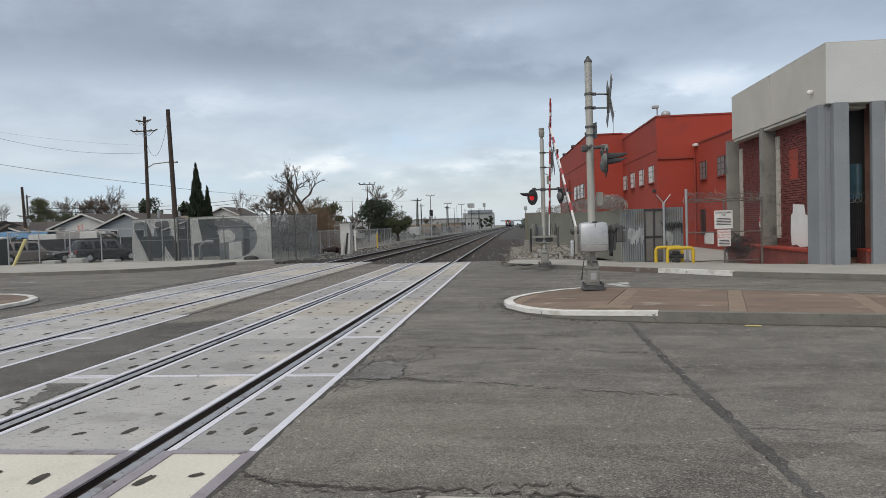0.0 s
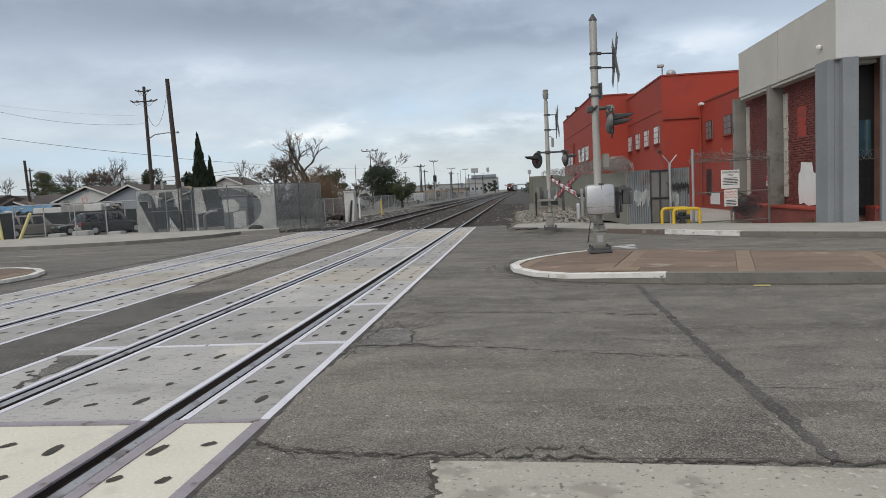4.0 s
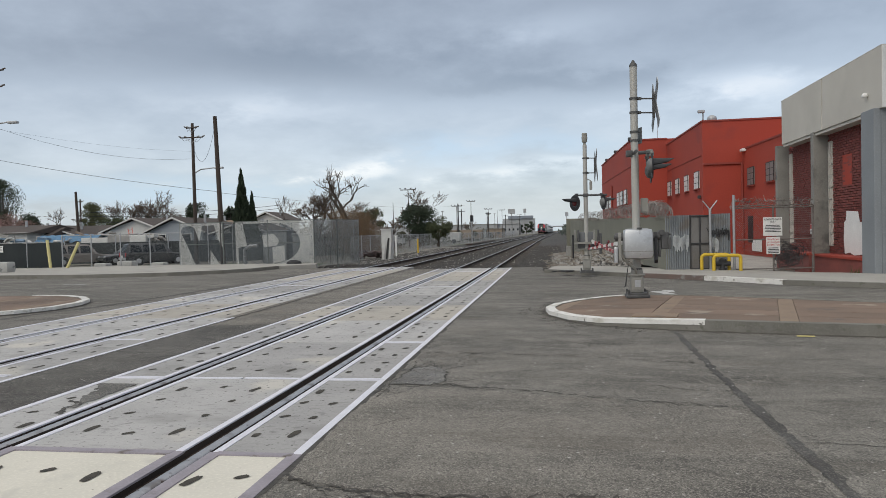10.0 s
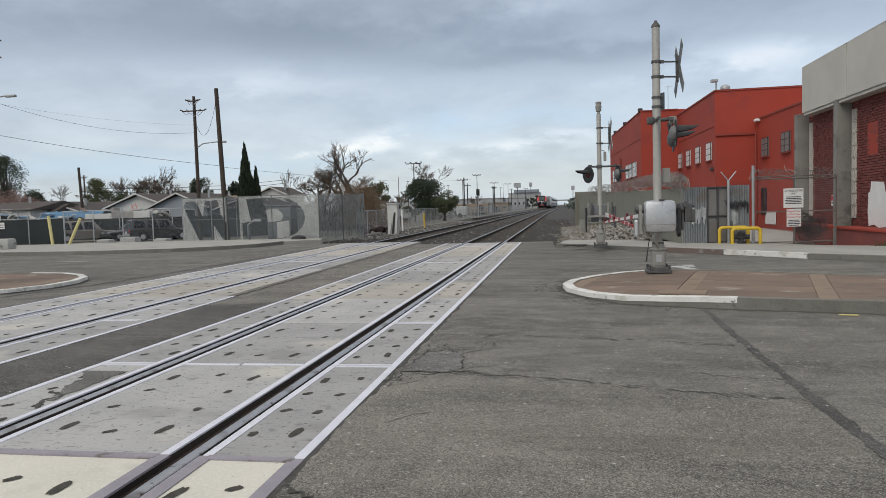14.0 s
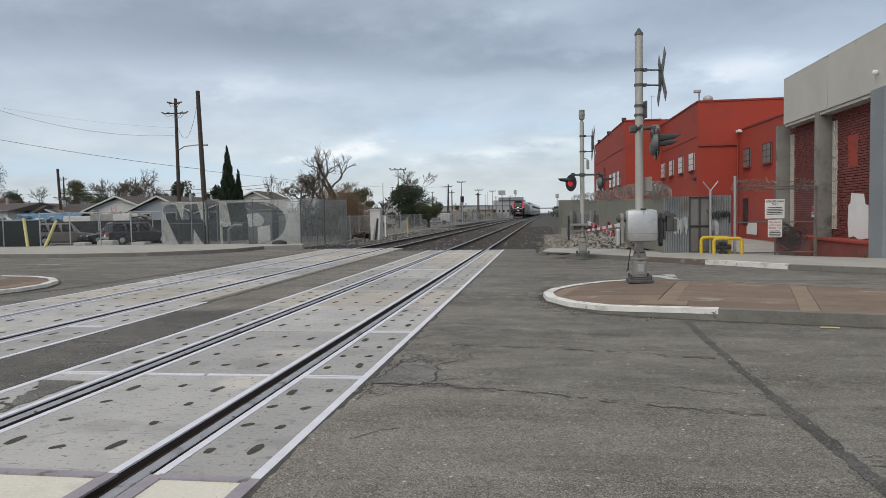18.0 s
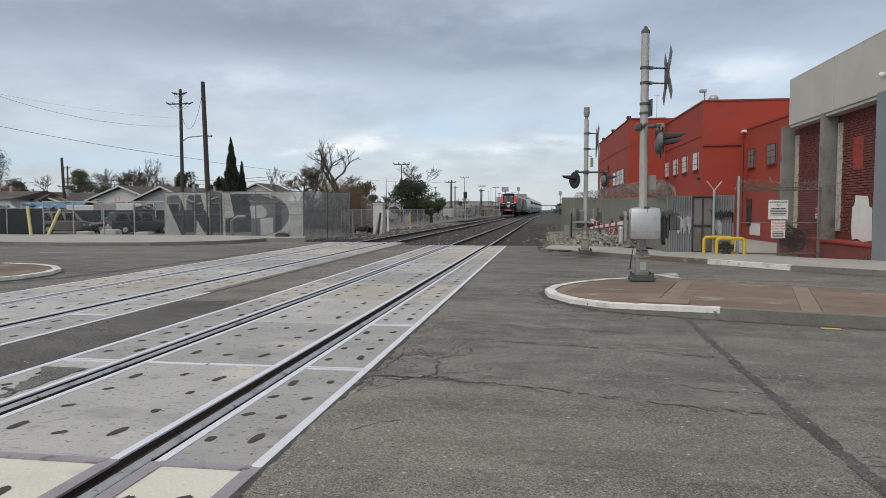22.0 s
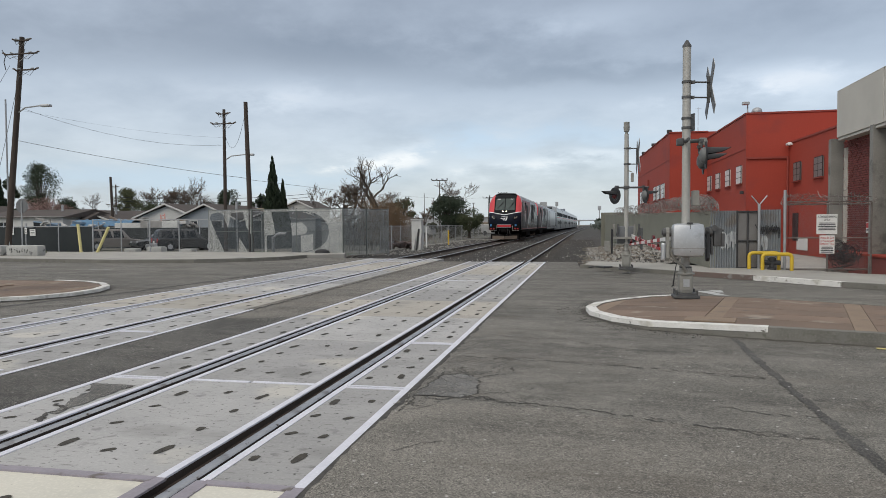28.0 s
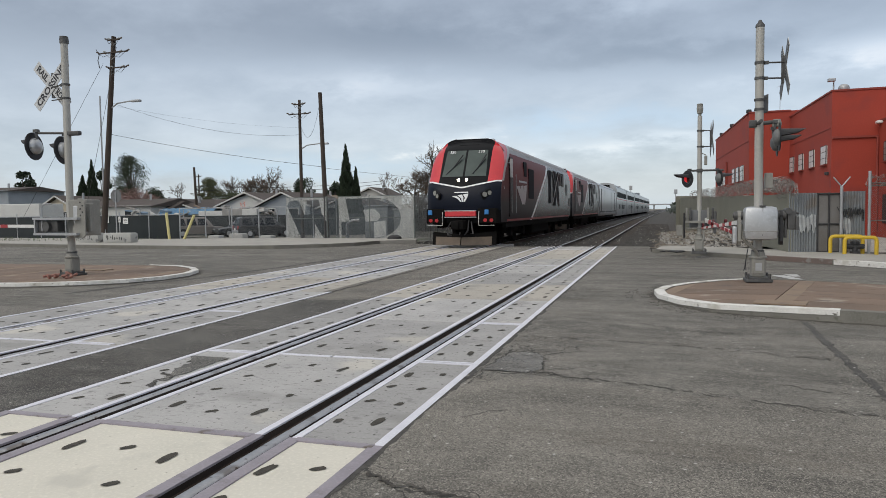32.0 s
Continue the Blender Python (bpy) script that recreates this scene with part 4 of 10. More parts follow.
razor("razor_wire_coil", [(8.45, 21.85, 2.08), (9.2, 21.98, 2.12), (10.1, 22.1, 2.1), (10.95, 22.22, 2.08)], 0.15, 0.22, 9, "loose razor wire coils over the gate")


def mesh_material(name, col, pitch, wire, rough=0.5):
    """Woven wire mesh: a diamond grid of wires, open between them."""
    m = mat(name, col, rough=rough, metal=0.3, scale=3, fine=20, bump=0.0)
    nt = m.node_tree
    b = nt.nodes["Principled BSDF"]
    uv = nt.nodes.new("ShaderNodeTexCoord")
    sp = nt.nodes.new("ShaderNodeSeparateXYZ")
    nt.links.new(uv.outputs["Object"], sp.inputs[0])

    def mth(op, a, c=0.0):
        n = nt.nodes.new("ShaderNodeMath")
        n.operation = op
        for i, v in enumerate((a, c)):
            if isinstance(v, (int, float)):
                n.inputs[i].default_value = v
            else:
                nt.links.new(v, n.inputs[i])
        return n.outputs[0]

    u, v = sp.outputs["X"], sp.outputs["Z"]
    lines = []
    for s in (mth("ADD", u, v), mth("SUBTRACT", u, v)):
        fr = mth("FRACT", mth("DIVIDE", s, pitch))
        lines.append(mth("LESS_THAN", fr, wire))
    b.inputs["Alpha"].default_value = 1
    nt.links.new(mth("MAXIMUM", lines[0], lines[1]), b.inputs["Alpha"])
    return m


CHAIN = mesh_material("chain_link_wire", (0.26, 0.27, 0.28), 0.06, 0.045)


def chain_run(t, a, b, z0, z1, material, posts=2, pr=0.03, rail=True, post=None):
    a3, b3 = Vector((*a, z0)), Vector((*b, z0))
    L = (b3 - a3).length
    yaw = math.degrees(math.atan2(b[1] - a[1], b[0] - a[0]))
    M_ = pose(a[0], a[1], z0, 0, 0, yaw)
    part("wire_mesh", Shape().add([(0, 0, 0), (L, 0, 0), (L, 0, z1 - z0), (0, 0, z1 - z0)], [(0, 1, 2, 3)]), material, t, "woven chain link mesh", m=M_)
    for i in range(posts):
        u = i / max(1, posts - 1)
        part("post", Shape().cyl((L * u, 0, -0.15), (L * u, 0, z1 - z0 + 0.05), pr, n=8), post or GALV, t, m=M_)
    if rail:
        part("top_rail", Shape().cyl((0, 0, z1 - z0), (L, 0, z1 - z0), 0.02, n=6), post or GALV, t, m=M_)


GATE_PIPE = mat("rusty_gate_pipe", (0.16, 0.145, 0.135), (0.11, 0.095, 0.085), rough=0.75, scale=6, fine=30)


def gate_rails(t):
    """Top rails and strands of the gate, over the mesh."""
    a, b = (8.55, 21.92), (10.92, 22.17)
    for z in (0.08, 0.98, 2.02, 2.16):
        part("rail", Shape().tube([(*a, z), (*b, z)], 0.018 if z < 2.1 else 0.008), GATE_PIPE, t)


def yard_gate():
    t = thing("chain_link_gate", "chain link yard gate with notice boards on it", "gate")
    chain_run(t, (8.55, 21.95), (10.92, 22.2), -0.02, 1.95, CHAIN, 3, post=GATE_PIPE)
    gate_rails(t)
    return t


yard_gate()

SIGN_W = mat("white_sign_board", (0.74, 0.74, 0.72), (0.66, 0.66, 0.64), rough=0.5, fine=20, bump=0.03)
SIGN_TXT = mat("sign_black", (0.03, 0.03, 0.035), (0.025, 0.025, 0.03), rough=0.6)
SIGN_RED = mat("sign_red", (0.50, 0.05, 0.05), (0.42, 0.04, 0.04), rough=0.6)


def text(body, size, material, parent, m, name="lettering", width=None, bold=0.0):
    """Lettering as a thin mesh, in the built-in font."""
    cu = bpy.data.curves.new(name, "FONT")
    cu.body, cu.size, cu.align_x, cu.align_y, cu.extrude = body, size, "CENTER", "CENTER", 0.002
    cu.offset = bold
    cu.resolution_u = 3
    tmp = bpy.data.objects.new(name, cu)
    scene.collection.objects.link(tmp)
    bpy.context.view_layer.update()
    me = bpy.data.meshes.new_from_object(tmp.evaluated_get(bpy.context.evaluated_depsgraph_get()))
    bpy.data.objects.remove(tmp)
    bpy.data.curves.remove(cu)
    if width:
        xs_ = [v.co.x for v in me.vertices]
        k = width / (max(xs_) - min(xs_))
        for v in me.vertices:
            v.co.x *= k
    me.materials.clear()
    me.materials.append(material)
    ob = new(name, me)
    ob.parent = parent
    ob.matrix_basis = m
    return ob


def notice(m, w, h, head, colr, bars, label):
    t = thing("notice_board", label, "sign", m)
    part("board", Shape().box((0, 0, 0), (w, 0.012, h), ch=0.004), SIGN_W, t)
    z = h / 2 - 0.07
    for line in head:
        text(line, 0.085, colr, t, pose(0, -0.01, z, 90), width=w * (0.9 if len(line) > 6 else 0.3))
        z -= 0.085
    for i in range(bars):
        part("text_bar", Shape().box((0, -0.009, z - 0.01), (w * (0.72 + 0.16 * ((i * 37) % 5) / 5), 0.004, 0.022)), SIGN_TXT, t)
        z -= 0.048
    return t


notice(pose(9.69, 21.98, 1.37, 0, 0, 6), 0.57, 0.57, ["AUTHORIZED PARKING", "ONLY"], SIGN_TXT, 5, "white notice board reserving the parking, wired to the gate")
notice(pose(9.70, 21.98, 0.79, 0, 0, 6), 0.41, 0.52, ["Please Be Sure", "to Close Gate", "Behind You"], SIGN_RED, 4, "white notice with red words on closing the gate")
nb = thing("warning_plate", "small red and white warning plate on the brick wall", "sign", pose(BX + 0.36, 24.4, 1.25, 0, 0, -90))
part("board", Shape().box((0, 0, 0), (0.45, 0.012, 0.34)), SIGN_W, nb)
part("red_band", Shape().box((0, -0.008, 0.07), (0.43, 0.006, 0.16)), SIGN_RED, nb)
part("text_bar", Shape().box((0, -0.008, -0.07), (0.36, 0.006, 0.04)), SIGN_TXT, nb)

YELLOW = mat("yellow_pipe_paint", (0.62, 0.42, 0.03), (0.52, 0.35, 0.03), rough=0.5, scale=4, fine=30, bump=0.1)


def pipe_guard(m, w, h):
    s = Shape()
    r = 0.050
    arc = [(-w / 2 + r * 2 * (1 - math.cos(a)), 0, h - r * 2 * (1 - math.sin(a))) for a in (0, 0.4, 0.8, 1.2, 1.57)]
    pts = [(-w / 2, 0, -0.1)] + arc + [(-x, 0, z) for x, _, z in arc[::-1]] + [(w / 2, 0, -0.1)]
    s.tube(pts, r, n=10)
    return solid("pipe_guard", s, YELLOW, "yellow bent steel pipe guard on the pavement", "bollard", "yellow pipe guards", smooth=True, m=m)


pipe_guard(pose(8.13, 21.0, 0.11, 0, 0, 4), 0.77, 0.44)
pipe_guard(pose(7.88, 21.38, 0.11, 0, 0, 4), 0.80, 0.46)
hyd = Shape().lathe([(0.12, 0), (0.12, 0.06), (0.07, 0.08), (0.07, 0.24), (0.11, 0.26), (0.11, 0.32), (0.05, 0.36)], 12).cyl((-0.22, 0, 0.2), (0.22, 0, 0.2), 0.07)
solid("water_valve", hyd, IRON, "dark iron water valve inside the yellow guards", "valve", m=pose(8.05, 21.22, 0.10))

# ---- pavements, kerbs and islands ----


def offset(path, d):
    """A copy of an open plan line, moved d to its left."""
    out = []
    for i, p in enumerate(path):
        a, b = path[max(0, i - 1)], path[min(len(path) - 1, i + 1)]
        n = Vector((-(b[1] - a[1]), b[0] - a[0])).normalized()
        out.append((p[0] + n.x * d, p[1] + n.y * d))
    return out


def ribbon(a, b, z0, z1):
    """A closed strip between two plan lines, from z0 to z1 (numbers or functions)."""
    s = Shape()
    f1 = z1 if callable(z1) else (lambda x, y: z1)
    f0 = z0 if callable(z0) else (lambda x, y: z0)
    n = len(a)
    vs = [(*p, f0(*p)) for p in a] + [(*p, f0(*p)) for p in b] + [(*p, f1(*p)) for p in a] + [(*p, f1(*p)) for p in b]
    fs = []
    for i in range(n - 1):
        fs += [(i, i + 1, 2 * n + i + 1, 2 * n + i), (n + i + 1, n + i, 3 * n + i, 3 * n + i + 1), (2 * n + i, 2 * n + i + 1, 3 * n + i + 1, 3 * n + i)]
    fs += [(0, 2 * n, 3 * n, n), (n - 1, 2 * n - 1, 4 * n - 1, 3 * n - 1)]
    return s.add(vs, fs)


def dense(path, step=0.8):
    out = []
    for a, b in zip(path, path[1:]):
        k = max(1, int(math.dist(a, b) / step))
        out += [lerp(a, b, i / k) for i in range(k)]
    return out + [path[-1]]


# east pavement: kerb along FAR_R, slab behind it
kr = dense(FAR_R[:6])
kb = offset(kr, 0.16)
solid("kerb_east", ribbon(kr, kb, -0.3, lambda x, y: 0.115), KERB, "weathered concrete kerb", "kerb", kind="structure")
pv = Shape()
poly = kb + [(30, 2.0), (30, 18.6), (12.5, 18.6), (12.5, 26.5), (9.3, 22.2), (6.9, 22.3), (5.2, 24.3), (3.1, 25.2)]
bm = bmesh.new()
vsb = [bm.verts.new((x, y, 0)) for x, y in poly]
bm.faces.new(vsb)
bmesh.ops.triangulate(bm, faces=bm.faces[:])
for _ in range(2):
    bmesh.ops.subdivide_edges(bm, edges=[e for e in bm.edges if e.calc_length() > 1.2], cuts=1)
    bmesh.ops.triangulate(bm, faces=bm.faces[:])
bm.verts.index_update()
pv.add([(v.co.x, v.co.y, pave_z(v.co.x, v.co.y) - 0.004) for v in bm.verts], [[v.index for v in f.verts] for f in bm.faces])
k0 = len(poly)
for i in range(k0):
    a, b = poly[i], poly[(i + 1) % k0]
    pv.add([(*a, -0.5), (*b, -0.5), (*b, pave_z(*b) - 0.004), (*a, pave_z(*a) - 0.004)], [(0, 1, 2, 3)])
bm.free()
solid("pavement_east", pv, PAVE, "grey concrete pavement slab", "pavement", kind="structure")
solid("yard_floor", Shape().prism([(5.0, 24.5), (6.9, 22.4), (9.3, 22.3), (12.4, 26.6), (13.4, 30), (13.4, 45), (9.6, 54), (4.5, 52)], -0.5, lambda x, y: -0.19), PAVE, "grey concrete yard floor", "floor", kind="structure")
# white and red painted kerb lengths
for pk, m_, lb in (([(5.6, 19.92), (6.95, 18.55)], KERB_RED, "kerb length with faded red paint"), ([(6.98, 18.52), (8.4, 16.84)], KERB_WHITE, "kerb length with white paint")):
    q = offset(pk, 0.17)
    o = offset(pk, -0.016)
    solid("painted_kerb", ribbon(o, q, -0.02, 0.121), m_, lb, "kerb", kind="structure")

# west pavement
kl = dense(FAR_L, 0.8)
kbl = offset(kl, -0.16)
solid("kerb_west", ribbon(kl, kbl, -0.3, 0.14), KERB, "weathered concrete kerb", "kerb", kind="structure")
pw = Shape().prism(kbl + [(-70, 38), (-23.0, 31.2), (-15.6, 31.9), (-8.1, 31.2), (-7.6, 29.6)], -0.5, 0.136)
solid("pavement_west", pw, PAVE, "grey concrete pavement before the fences", "pavement", kind="structure")


def clip(poly, a, b, c):
    """Keeps the part of a plan outline where a*x + b*y <= c."""
    out = []
    for p, q in zip(poly, poly[1:] + poly[:1]):
        dp, dq = a * p[0] + b * p[1] - c, a * q[0] + b * q[1] - c
        if dp <= 0:
            out.append(p)
        if dp * dq < 0:
            out.append(lerp(p, q, dp / (dp - dq)))
    return out


def cells(poly, yaw, sx, sy, gap, gapx=None):
    """Plan outlines of slabs of sx by sy that cover an outline, turned by yaw."""
    c, s = math.cos(radians(yaw)), math.sin(radians(yaw))
    us = [p[0] * c + p[1] * s for p in poly]
    vs = [-p[0] * s + p[1] * c for p in poly]
    res = []
    for i in range(int(min(us) // sx), int(max(us) // sx) + 1):
        for j in range(int(min(vs) // sy), int(max(vs) // sy) + 1):
            q = poly
            for a, b, k in ((c, s, (i + 1) * sx - (gapx or gap)), (-c, -s, -i * sx), (-s, c, (j + 1) * sy - gap), (s, -c, -j * sy)):
                q = clip(q, a, b, k) if len(q) > 2 else q
            if len(q) > 2:
                res.append(q)
    return res


JOINT_DIRT = mat("paving_joint_dirt", (0.075, 0.062, 0.05), (0.05, 0.042, 0.036), rough=0.95, scale=6, fine=50, bump=0.3)


def island(name, outline, white_n, label, top):
    """A raised island: kerb ring and stamped red paving inside. outline goes counterclockwise; the points of white_n carry white paint; top: height of the kerb over the road."""
    ring = outline + [outline[0]]
    inner = offset(ring, 0.16)
    inner[0] = inner[-1] = tuple((Vector(inner[0]) + Vector(inner[-1])) / 2)
    t = thing(name, label, "traffic island", kind="structure")
    part("kerb", ribbon(ring, inner, -0.2, top), KERB, t, "grey concrete kerb")
    w, wi = offset(ring, -0.008)[white_n[0]:white_n[1]], offset(ring, 0.15)[white_n[0]:white_n[1]]
    part("kerb_paint", ribbon(w, wi, lambda x, y: top(x, y) - 0.062, lambda x, y: top(x, y) + 0.005), KERB_WHITE, t, "worn white kerb paint")
    bed = Shape()
    for q in cells(inner[:-1], 0, 0.5, 0.5, 0, 0):
        if len(q) > 2:
            bed.prism(q, -0.1, lambda x, y: top(x, y) - 0.022)
    part("bed", bed, JOINT_DIRT, t, "dark dirt in the joints of the paving")
    return t, inner[:-1]


ISL_R = [(8.9, 11.2), (5.9, 13.0), (4.7, 13.36), (4.0, 13.2), (3.45, 12.8), (3.08, 12.3), (2.94, 11.7), (3.0, 11.1), (3.3, 10.4), (3.75, 9.85), (4.45, 9.5), (5.1, 9.28), (6.1, 9.0), (7.5, 8.65), (12.0, 7.4), (24, 4.0), (24, 6.5), (14, 9.4)]
ISL_L = [(-20, 10.2), (-10.5, 10.3), (-9.2, 10.5), (-8.2, 10.95), (-7.45, 11.6), (-7.15, 12.35), (-7.2, 13.2), (-7.55, 14.0), (-8.1, 14.6), (-8.9, 15.1), (-10, 15.3), (-20, 15.2)]
TOP_R = lambda x, y: 0.075 + 0.07 * clamp((x - 3.1) / 1.7)
TOP_L = lambda x, y: 0.085
ISLAND_R, IN_R = island("median_east", ISL_R, (2, 12), "raised median island with red stamped paving and white nose", TOP_R)
ISLAND_L, IN_L = island("median_west", ISL_L, (1, 11), "raised median island with red stamped paving and white nose", TOP_L)

# ---- crossing signals ----
MAST = mat("aluminium_mast_paint", (0.42, 0.41, 0.38), (0.34, 0.335, 0.31), rough=0.55, metal=0.15, scale=2.0, fine=30, bump=0.08, spots=[((0.28, 0.27, 0.25), 2.0, 0.62)])
CAST = mat("grey_cast_base", (0.27, 0.265, 0.24), (0.20, 0.195, 0.18), rough=0.75, scale=3, fine=30, bump=0.2)
SILVER = mat("silver_gate_box", (0.52, 0.53, 0.54), (0.44, 0.45, 0.46), rough=0.38, metal=0.55, scale=2.2, fine=25, bump=0.08, spots=[((0.36, 0.36, 0.36), 3.0, 0.62)])
MECH = mat("greasy_steel", (0.12, 0.12, 0.12), (0.07, 0.07, 0.07), rough=0.6, metal=0.5, scale=6, fine=40, bump=0.2)
LAMP_GREY = mat("grey_lamp_housing", (0.17, 0.175, 0.175), (0.115, 0.12, 0.12), rough=0.6, scale=4, fine=30)
LENS = mat("dark_red_lens", (0.10, 0.012, 0.014), (0.07, 0.01, 0.012), rough=0.2, fine=90, bump=0.3)
LENS_LIT = mat("lit_red_lens", (0.5, 0.02, 0.02), (0.4, 0.02, 0.02), rough=0.3, fine=90, bump=0.2, emit=((1.0, 0.02, 0.03), 0.42))
GATE_W = mat("white_gate_arm", (0.70, 0.70, 0.68), (0.60, 0.60, 0.58), rough=0.5, fine=25, bump=0.05)
GATE_R = mat("red_reflective_tape", (0.36, 0.03, 0.035), (0.30, 0.025, 0.03), rough=0.4, fine=25, bump=0.05)
REFL = mat("reflective_white_sheeting", (0.54, 0.55, 0.55), (0.46, 0.47, 0.47), rough=0.45, fine=20, bump=0.03)
DARKBACK = mat("dull_aluminium_back", (0.16, 0.165, 0.17), (0.12, 0.125, 0.13), rough=0.6, metal=0.3)


def lamp(t, m, hood=0.36, silver=False, grow_=1.0):
    """A flashing light unit: black round backplate, hood, housing, lens. It looks along -y of its own."""
    disc = Shape().lathe([(0.135, -0.012), (0.27, -0.012), (0.28, 0.0), (0.27, 0.012), (0.135, 0.012), (0.135, -0.012)], 24, pose(0, 0, 0, 90, 0, 0))
    disc.f = [q for q in disc.f if len(q) == 4]
    o = part("lamp_backplate", disc, BLACK, t, "round black backplate", m=m @ Matrix.Scale(grow_, 4))
    hs = Shape().lathe([(0.10, -0.02), (0.165, -0.02), (0.165, 0.04), (0.145, 0.085), (0.07, 0.125), (0.02, 0.13)], 18, pose(0, 0.0, 0, -90, 0, 0))
    part("lamp_housing", hs, SILVER if silver else LAMP_GREY, o, "rounded lamp housing", smooth=True)
    hd = Shape()
    n = 12
    vs = []
    for i in range(n + 1):
        a = math.radians(8 + 164 * i / n)
        ln = hood * (0.62 + 0.38 * max(0, math.sin(a)))
        for rr, y, dz in ((0.155, -0.01, 0), (0.088, -ln, 0.05), (0.165, -0.01, 0), (0.096, -ln, 0.05)):
            vs.append((rr * math.cos(a), y, rr * math.sin(a) + dz))
    fs = []
    for i in range(n):
        k = 4 * i
        fs += [(k, k + 1, k + 5, k + 4), (k + 2, k + 6, k + 7, k + 3), (k + 1, k + 3, k + 7, k + 5), (k, k + 4, k + 6, k + 2)]
    hd.add(vs, fs + [(0, 2, 3, 1), (4 * n, 4 * n + 1, 4 * n + 3, 4 * n + 2)])
    part("hood", hd, BLACK, o, "black visor hood")
    part("lens", Shape().lathe([(0.01, -0.02), (0.10, -0.015), (0.15, 0.0), (0.15, 0.01)], 20, pose(0, -0.012, 0, 90, 0, 0)), LENS, o, "dark red lens", smooth=True)
    part("bracket", Shape().cyl((0, 0.08, 0.15), (0, 0.08, 0.30), 0.025).box((0, 0.08, 0.3), (0.09, 0.09, 0.06)), MECH, o)
    return o


def rotor(o):
    """Imitates the flashing of a light unit: an added ball with one glowing and one dark half turns in place of the
    lens.
    """
    for ch in list(o.children):
        if ch.name.split(".")[0] == "lens":
            bpy.data.objects.remove(ch)
    n = 14
    halves = []
    for k in (0, 1):
        s = Shape()
        for j in range(8):
            for i in range(n):
                q = []
                for jj, ii in ((j, i), (j, i + 1), (j + 1, i + 1), (j + 1, i)):
                    a, b = math.pi / 2 * jj / 8, 2 * math.pi * ii / n
                    q.append((0.12 * math.sin(a) * math.cos(b), (-1 if k == 0 else 1) * 0.12 * math.cos(a), 0.12 * math.sin(a) * math.sin(b)))
                s.add(q, [(0, 1, 2, 3)])
        halves.append(s)
    r_ = part("lamp_rotor", halves[1], LENS, o, "dark half of an added ball that turns to imitate flashing", smooth=True, m=pose(0, 0.02, 0))
    part("lit_half", halves[0], LENS_LIT, r_, "glowing red half of the added ball", smooth=True)
    rim = Shape().lathe([(0.125, -0.02), (0.16, -0.02), (0.16, 0.012), (0.125, 0.012)], 20, pose(0, -0.012, 0, 90, 0, 0))
    rim.f = [q for q in rim.f if len(q) == 4]
    part("lens_rim", rim, BLACK, o)
    return r_


def crossbuck(t, c, yaw, words=True, size=1.0, bold=0.006):
    m = pose(*c, 0, 0, yaw) @ Matrix.Scale(size, 4)
    hub = part("crossbuck", Shape().box((0, 0.03, 0), (0.06, 0.05, 0.5)), MECH, t, "crossbuck sign", m=m)
    for k, (ang, w) in enumerate(((45, "CROSSING"), (-45, "RAIL ROAD"))):
        mm = pose(0, -0.014 + 0.016 * k, 0, 0, -ang, 0)
        b = part("blade", Shape().box((0, 0, 0), (1.22, 0.008, 0.225), ch=0.003), REFL, hub, "white reflective blade", m=mm)
        part("blade_back", Shape().box((0, 0.007, 0), (1.20, 0.004, 0.215)), DARKBACK, hub, m=mm)
        if words:
            for wd, ox, wid in ((("CROSSING", 0, 1.05),) if k == 0 else (("RAIL", -0.355, 0.36), ("ROAD", 0.355, 0.36))):
                text(wd, 0.19, SIGN_TXT, hub, mm @ pose(ox, -0.006, 0, 90), width=wid, bold=bold)
    return hub


def gate_arm(t, L, m, stripes=6, paint=None, bulk=1.0):
    h0, h1 = 0.036 * bulk, 0.020 * bulk
    s = Shape().add([(x, y, k * h) for x, h in ((0, h0), (L, h1)) for y in (-0.016, 0.016) for k in (-1, 1)],
                    [(0, 4, 5, 1), (2, 3, 7, 6), (4, 6, 7, 5), (0, 1, 3, 2), (1, 5, 7, 3), (0, 2, 6, 4)])
    a = part("gate_arm", s, paint or GATE_W, t, "slim gate arm with red bands", m=m)
    for i in range(stripes):
        x = L * (0.22 + 0.76 * i / (stripes - 1))
        h = 2 * (h0 + (h1 - h0) * x / L) + 0.004
        part("red_band", Shape().box((x, 0, 0), (0.24 if bulk == 1 else 0.40, 0.036, h)), GATE_R, a)
    for u in (0.35, 0.7, 0.985):
        part("arm_lamp", Shape().cyl((L * u, -0.02, 0.058), (L * u, 0.02, 0.062), 0.05, n=12).box((L * u, 0, 0.034), (0.02, 0.02, 0.03)), LENS, a, "small red arm lamp")
    part("arm_cable", Shape().tube([(L * i / 14, 0.025, -0.035 - 0.02 * math.sin(i * 1.6) ** 2) for i in range(15)], 0.007, n=4), BLACK, a)
    return a


